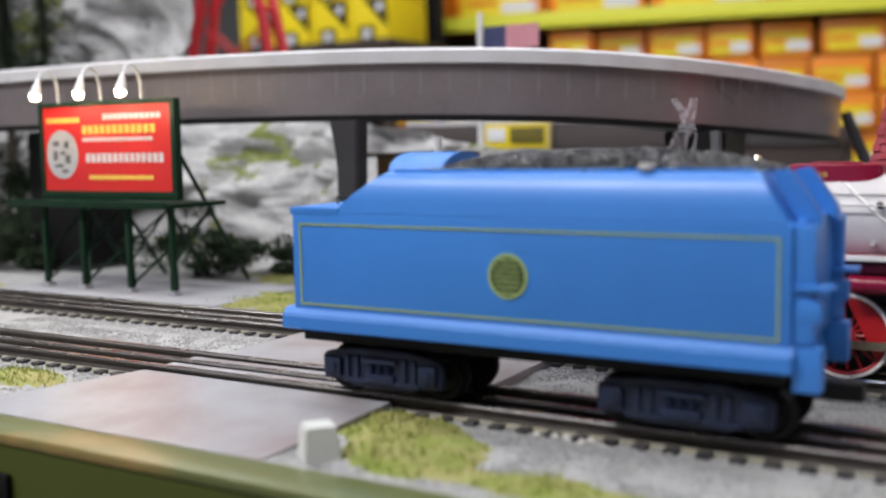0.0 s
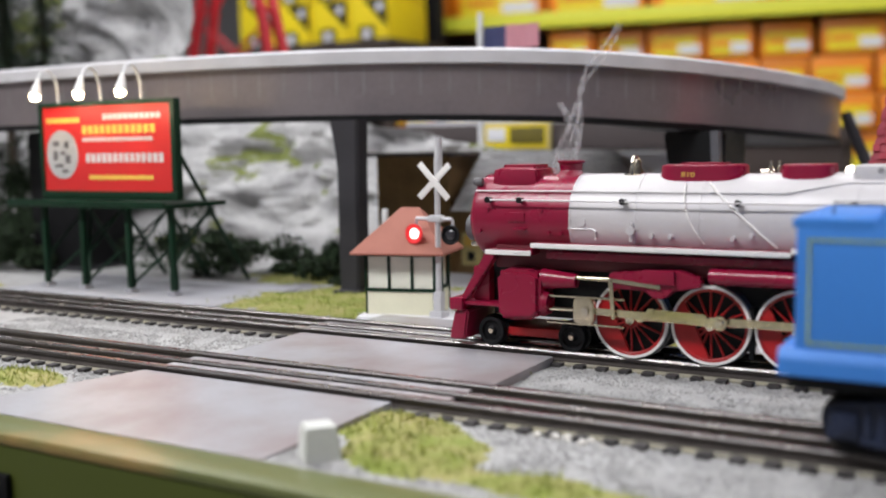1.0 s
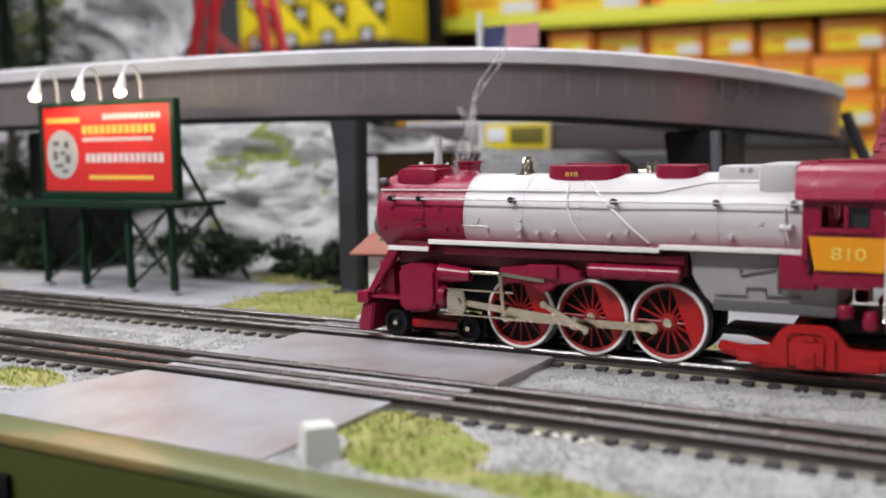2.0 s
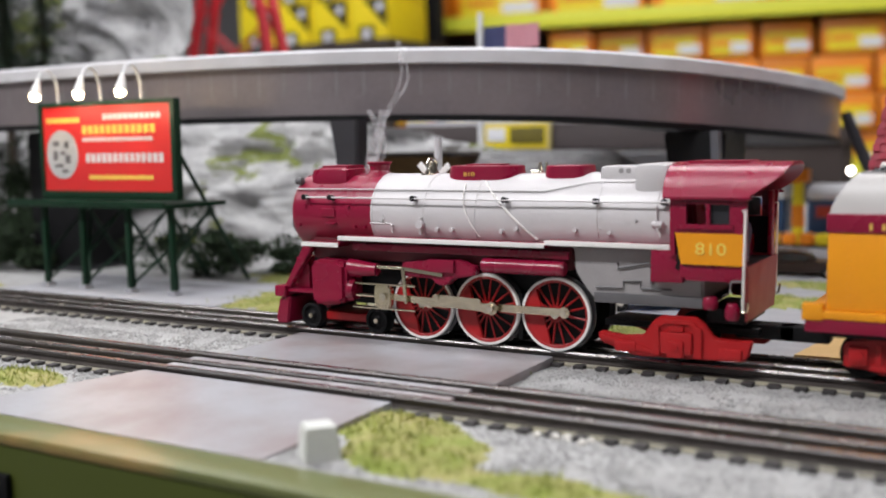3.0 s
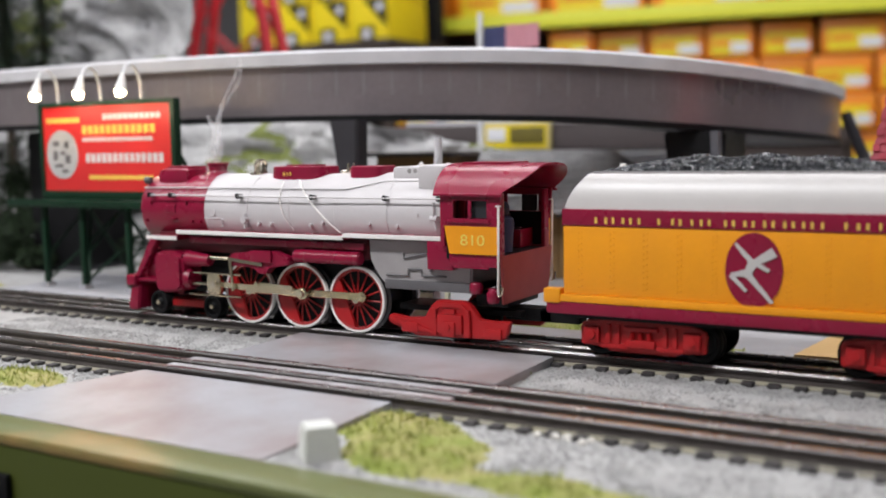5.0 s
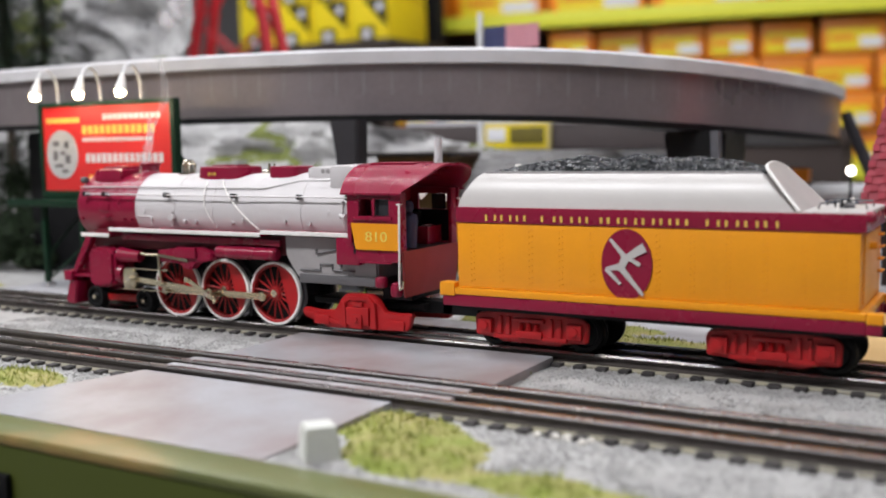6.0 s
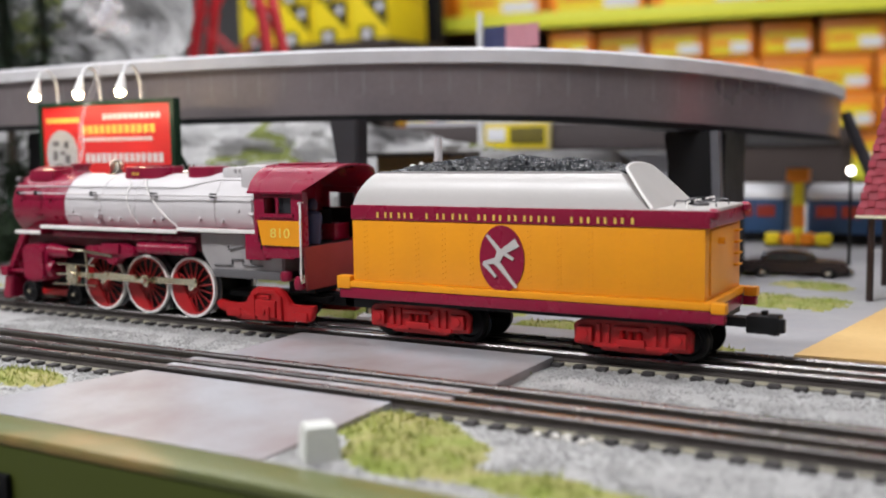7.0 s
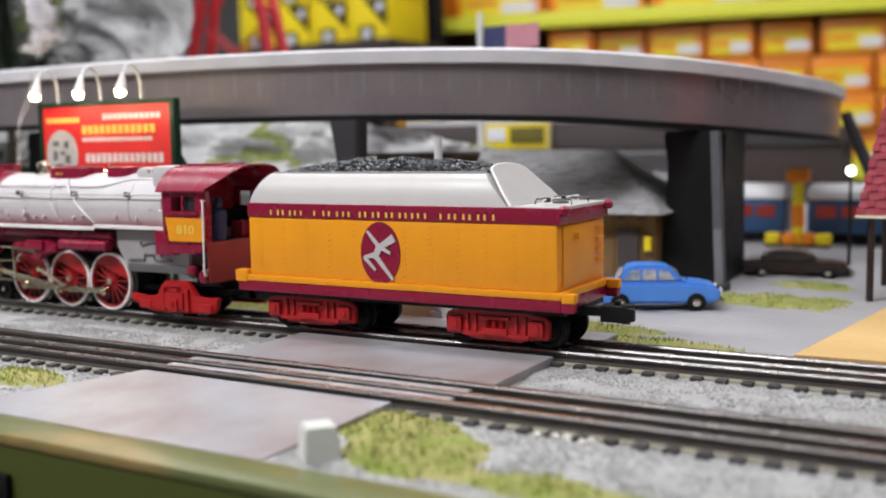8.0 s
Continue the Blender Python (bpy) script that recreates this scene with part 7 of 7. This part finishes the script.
# ---------------------------------------------------------------- shop shelves behind
def shelves():
    base = pose(-1.75, 2.40, 0, 0, 0, 10.7)
    t = thing("shop_shelving", "yellow-edged shop shelving along the wall", "shelves", (0, 0, 0))
    t.matrix_basis = base
    x0, x1 = -0.62, 2.6
    part("back_panel", box(x0, x1, 0.36, 0.38, -1.0, 1.2), M_DARKWALL, t, "dark back panel")
    for z in (-0.50, -0.009, 0.470, 0.92):
        part("shelf", box(x0, x1, 0.0, 0.36, z, z + 0.030), M_DARKWALL, t)
        part("shelf_edge", box(x0, x1, -0.014, -0.001, z - 0.004, z + 0.044, 0.003), M_SHELFY, t, "yellow price edge")
    for x in (x0, 0.62, 1.6, x1 - 0.02):
        part("upright", box(x, x + 0.03, 0.30, 0.355, -1.0, 1.2), M_DARKWALL, t)
    rng = random.Random(11)

    def carton(x, y, z, w, d, h, kind):
        m = base @ pose(x, y, z, 0, 0, rng.uniform(-3, 3))
        if kind == "orange":
            c = thing("carton", "orange and yellow printed train set carton on a shelf", "box", group="shelf cartons")
            part("body", box(0, w, 0, d, 0, h, 0.003), M_BOXO, c)
            part("panel", box(w * 0.10, w * 0.86, -0.002, -0.0003, h * 0.10, h * 0.66), M_YELLOW, c, "yellow printed panel", smooth=False)
            part("sticker", box(w * rng.uniform(0.5, 0.6), w * 0.94, -0.004, -0.0023, h * 0.16, h * 0.42), M_CARDW, c, "white price sticker", smooth=False)
            part("print_bar", box(w * 0.14, w * 0.5, -0.004, -0.0023, h * 0.36, h * 0.50), M_BOXO, c, smooth=False)
        else:
            c = thing("carton", "yellow and black printed carton on a shelf", "box", group="shelf cartons")
            part("body", box(0, w, 0, d, 0, h, 0.003), M_YELLOW, c)
            part("corner_panel", plate([(w * 0.42, h * 0.97), (w * 0.98, h * 0.97), (w * 0.98, h * 0.36)], "y", -0.002, -0.0003), M_BLACK, c, "black corner panel", smooth=False)
            part("picture", box(w * 0.26, w * 0.68, -0.002, -0.0003, h * 0.02, h * 0.34), M_BLACK, c, "black picture panel", smooth=False)
            part("picture_spot", box(w * 0.36, w * 0.56, -0.004, -0.0022, h * 0.06, h * 0.26), M_CARDW, c, smooth=False)
            part("badge", rod((w * 0.80, -0.0003, h * 0.78), (w * 0.80, -0.004, h * 0.78), w * 0.09, seg=20), M_CARDW, c, "pale round badge")
        c.matrix_basis = m
    # three tiers of orange cartons under the middle shelf
    z = 0.0215
    for row in range(4):
        h = 0.108 if row < 3 else 0.112
        x = -0.20 + 0.05 * (row % 2) if row < 3 else 0.42
        while x < 2.35:
            w = rng.choice((0.135, 0.15, 0.168, 0.18))
            if not (row == 3 and rng.random() < 0.12) and not (row == 2 and rng.random() < 0.10):
                carton(x, rng.uniform(0.02, 0.06), z, w, 0.24, h - 0.004, "orange")
            x += w + rng.uniform(0.006, 0.022)
        z += h + 0.002
    x = -0.28
    while x < 2.3:
        w = rng.choice((0.30, 0.36))
        carton(x, 0.03, 0.502, w, 0.25, 0.13, "orange")
        x += w + 0.02
    # a nearer table of yellow and black cartons, behind the hill
    d = thing("display_table", "dark display table stacked with yellow cartons", "table", (-1.86, 2.0, FLOOR_Z))
    part("top", box(-0.36, 0.27, -0.04, 0.30, 1.385, 1.412, 0.003), M_DARKWALL, d)
    part("backing", box(-0.36, 0.27, 0.255, 0.275, 1.412, 1.75, 0.003), M_BLACK, d, "black backing panel")
    for x in (-0.34, 0.25):
        for y in (-0.02, 0.28):
            part("leg", box(x - 0.015, x + 0.015, y - 0.015, y + 0.015, 0, 1.385), M_DARKWALL, d)

    def yb(x, z, w, h):
        c = thing("carton", "yellow and black printed carton on the display table", "box", group="table cartons")
        part("body", box(0, w, 0, 0.22, 0, h, 0.003), M_YELLOW, c)
        part("corner_panel", plate([(w * 0.36, h * 0.97), (w * 0.98, h * 0.97), (w * 0.98, h * 0.30)], "y", -0.002, -0.0003), M_BLACK, c, "black corner panel", smooth=False)
        part("picture", box(w * 0.26, w * 0.66, -0.002, -0.0003, h * 0.02, h * 0.34), M_BLACK, c, "black picture panel", smooth=False)
        part("picture_spot", box(w * 0.36, w * 0.56, -0.004, -0.0022, h * 0.06, h * 0.26), M_CARDW, c, smooth=False)
        part("badge", rod((w * 0.80, -0.0003, h * 0.76), (w * 0.80, -0.004, h * 0.76), w * 0.09, seg=20), M_CARDW, c, "pale round badge")
        c.matrix_basis = pose(-1.86 + x, 2.0, FLOOR_Z + 1.412 + z)
    for row in range(2):
        for i in range(4):
            yb(-0.315 + i * 0.140, row * 0.127, 0.132, 0.125)


# ---------------------------------------------------------------- smoke
BURSTS = (0.17, 1.22, 2.24, 3.24, 4.24, 5.28, 6.30, 7.30)
STACK_X = -0.2486


def flakes(name, centres, spread, size, rng, limit=0.0):
    """A loose cloud of tiny thin flakes round the given centres."""
    quad = np.array([(-1, -0.7, 0), (1, -0.7, 0), (1, 0.7, 0), (-1, 0.7, 0)])
    co, fa = [], []
    for k, c in enumerate(centres):
        p = c + rng.normal(size=3) * spread
        far = np.linalg.norm(p)
        if limit and far > limit:
            p *= limit * rng.uniform(0.3, 1.0) / far
        co.append(quad @ turn_any(rng).T * size * rng.uniform(0.6, 1.3) + p)
        fa.append((4 * k, 4 * k + 1, 4 * k + 2, 4 * k + 3))
    me = bpy.data.meshes.new(name)
    me.from_pydata(np.concatenate(co).tolist(), [], fa)
    me.materials.append(M_SMOKE)
    return me


def smoke_puffs():
    wide, slim, wisps = [], [], []
    for k in range(6):
        rng = np.random.default_rng(40 + k)
        for out, reach, lobe, count in ((wide, 0.0066, 0.0030, 1000), (slim, 0.0028, 0.0018, 900)):
            lobes = rng.normal(size=(9, 3)) * np.array((reach, reach * 0.7, reach))
            weight = rng.uniform(0.5, 1.5, size=9)
            pick = rng.choice(9, size=count, p=weight / weight.sum())
            out.append(flakes("puff", lobes[pick], lobe, 0.0023 if out is wide else 0.0014, rng, 0.0175))
    for k in range(3):
        rng = np.random.default_rng(60 + k)
        ph = rng.uniform(0, 6)
        centres = []
        for strand in (0.0, 0.0040):
            for n in range(420):
                i = n * 14 / 420
                centres.append(np.array((0.010 * math.sin(ph + i * 0.42) * (i / 14) + strand * (1 + 0.4 * math.sin(i * 0.8)) * (i / 14) ** 0.5, 0.004 * math.cos(ph + i * 0.5) * (i / 14), 0.0052 * i)))
        wisps.append(flakes("wisp", centres, 0.00050, 0.0011, rng))
    out = []
    rng = random.Random(77)
    for n, t0 in enumerate(BURSTS):
        for k in range(38):
            te = t0 + 0.0085 * k + rng.uniform(0, 0.006)
            late = k / 37
            ob = tagged(new("smoke_puff", (wide if rng.random() > 0.05 + 0.75 * late else slim)[(n + k) % 6]), "soft white puff of smoke from the locomotive stack", "smoke", "smoke puffs")
            reach = (0.32 - 0.20 * late) * rng.uniform(0.85, 1.15)
            side = rng.uniform(-0.004, 0.010) + 0.022 * max(0.0, 1 - late * 1.4) * rng.uniform(0.2, 1.0)
            spin = rng.uniform(-60, 60)
            out.append((ob, puff_rows(te, reach, side, spin, rng)))
        ob = tagged(new("smoke_wisp", wisps[n % 3]), "thin curling wisp of smoke above the stack", "smoke", "smoke wisps")
        rows = ride(t0 + 0.48, z=0.0600)
        for tau, z in ((0.04, 0.080), (0.15, 0.1005), (0.34, 0.1050), (0.50, 0.150), (0.75, 0.30), (1.2, 0.50)):
            t = t0 + 0.48 + tau
            if t < 8.0:
                rows.append((t, pose(place_of(TRAIN, t) + STACK_X if tau < 0.35 else place_of(TRAIN, t0 + 0.82) + STACK_X + 0.02 * (tau - 0.34), 0, z, 0, 14, 0)))
        if rows[-1][0] < 7.99:
            rows.append((8.0, rows[-1][1]))
        out.append((ob, rows))
    return out


def ride(te, z=0.0700):
    """Rows that keep a puff inside the smokebox until it leaves."""
    rows = [(t, pose(s + STACK_X - 0.006, 0, z)) for t, s in TRAIN if t < te - 0.02]
    return rows + [(max(0.0, te), pose(place_of(TRAIN, te) + STACK_X, 0, z))]


def puff_rows(te, reach, side, spin, rng):
    rows = ride(te)
    x = place_of(TRAIN, te) + STACK_X
    for tau in (0.035, 0.07, 0.12, 0.18, 0.26, 0.36, 0.5, 0.7, 1.0, 1.5):
        if te + tau > 7.98:
            break
        up = reach * (1 - math.exp(-tau / 0.33)) + 0.18 * max(0.0, tau - 0.25)
        f = 1 - math.exp(-tau / 0.2)
        rows.append((te + tau, pose(x + side * f + 0.006 * tau, 0.003 * math.sin(spin + tau * 5), 0.0960 + up if tau > 0.04 else 0.0920, 0, spin * f, 30 * f)))
    if rows[-1][0] < 7.9:
        m = rows[-1][1].copy()
        m.translation.z = 1.2
        rows.append((8.0, m))
    else:
        rows.append((8.0, rows[-1][1]))
    return rows


# ---------------------------------------------------------------- how things move
TRAIN = [(0.0, 0.0945), (0.5, 0.0625), (1.0, 0.0315), (1.5, 0.0), (2.0, -0.0312), (2.5, -0.0622), (3.0, -0.0931), (3.5, -0.1261), (4.0, -0.1578), (4.5, -0.1911),
         (5.0, -0.2222), (5.5, -0.2533), (6.0, -0.2845), (6.5, -0.3198), (7.0, -0.3541), (7.5, -0.3886), (8.0, -0.4314)]
BLUE = [(0.0, 0.0), (0.5, 0.1078), (1.0, 0.2182), (1.5, 0.3250), (3.0, 0.640), (5.0, 1.03), (8.0, 1.55)]
ROLL = 0.0203


def place_of(rows, t):
    return float(np.interp(t, [r[0] for r in rows], [r[1] for r in rows]))


def motions():
    times = [k * 0.2 for k in range(41)]
    for ob in (loco, tender):
        walk(ob, [(t, pose(s, 0, 0)) for t, s in TRAIN])
    walk(doll, [(t, pose(s - 0.030, -0.012, 0.0512)) for t, s in TRAIN])
    walk(blue, [(t, pose(s, NEAR_Y, 0)) for t, s in BLUE])

    def roll(wheels, rows, factor=1.0):
        for ob, x, r in wheels:
            y = ob.location.y
            radius = ROLL if abs(r - DR) < 1e-6 else r
            walk(ob, [(t, pose(x, y, r) @ pose(0, 0, 0, 0, math.degrees(place_of(rows, t) / radius), 0)) for t in fine_times])
    fine_times = [k * 0.1 for k in range(81)]
    roll(loco_wheels, TRAIN)
    roll(tender_wheels, TRAIN)
    roll(blue_wheels, [(t, s) for t, s in BLUE])
    for s, side, main, cross, ecc, length in loco_rods:
        r_side, r_main, r_cross, r_ecc = [], [], [], []
        for t in fine_times:
            a = radians(PIN0) - place_of(TRAIN, t) / ROLL + (0 if s < 0 else math.pi / 2)
            px, pz = PIN * math.cos(a), PIN * math.sin(a)
            r_side.append((t, pose(px, 0, DR + pz)))
            bx, bz = WHEEL_X[1] + px, DR + pz
            tilt = math.asin((bz - CROSS_Z) / length)
            r_main.append((t, pose(bx, 0, bz, 0, -math.degrees(tilt), 0)))
            cx = bx - length * math.cos(tilt)
            r_cross.append((t, pose(cx, 0, CROSS_Z)))
            e = a + math.pi / 2
            ex, ez = WHEEL_X[1] + px * 0.2 + 0.0055 * math.cos(e), DR + pz * 0.2 + 0.0055 * math.sin(e)
            lx, lz = ex - 0.0240, 0.0265
            r_ecc.append((t, pose(ex, 0, ez, 0, -math.degrees(math.asin(max(-1, min(1, (ez - lz) / 0.0265)))), 0)))
        walk(side, r_side), walk(main, r_main), walk(cross, r_cross), walk(ecc, r_ecc)
    for ob, rows in smoke:
        walk(ob, rows)


room()
shelves()
bridge()
rocks()
planting()
station()
depot()
coaches()
spire()
street_lamp()
billboard()
gatehouse()
signal()
car("model_car", pose(-0.2295, 0.183, G, 0, 0, 24), M_CARBLUE, "bright blue 1950s model saloon parked by the road", M_CARGLASS, 0.0865)
car("model_car", pose(-0.1760, 0.400, G, 0, 0, 12) @ Matrix.Diagonal((1, 1, 0.66, 1)), M_DKBROWN, "dark brown model saloon with bright headlamps on the street", M_DKWINDOW, 0.088)
small_things()
loco, loco_wheels, loco_rods = locomotive()
tender, tender_wheels = yellow_tender()
blue, blue_wheels = blue_tender()
doll = crew_figure()
ground()
crossing()
track(NEAR_Y, "near three-rail track with tan roadbed and dark ties")
track(FAR_Y, "far three-rail track with tan roadbed and dark ties")
smoke = smoke_puffs()
motions()
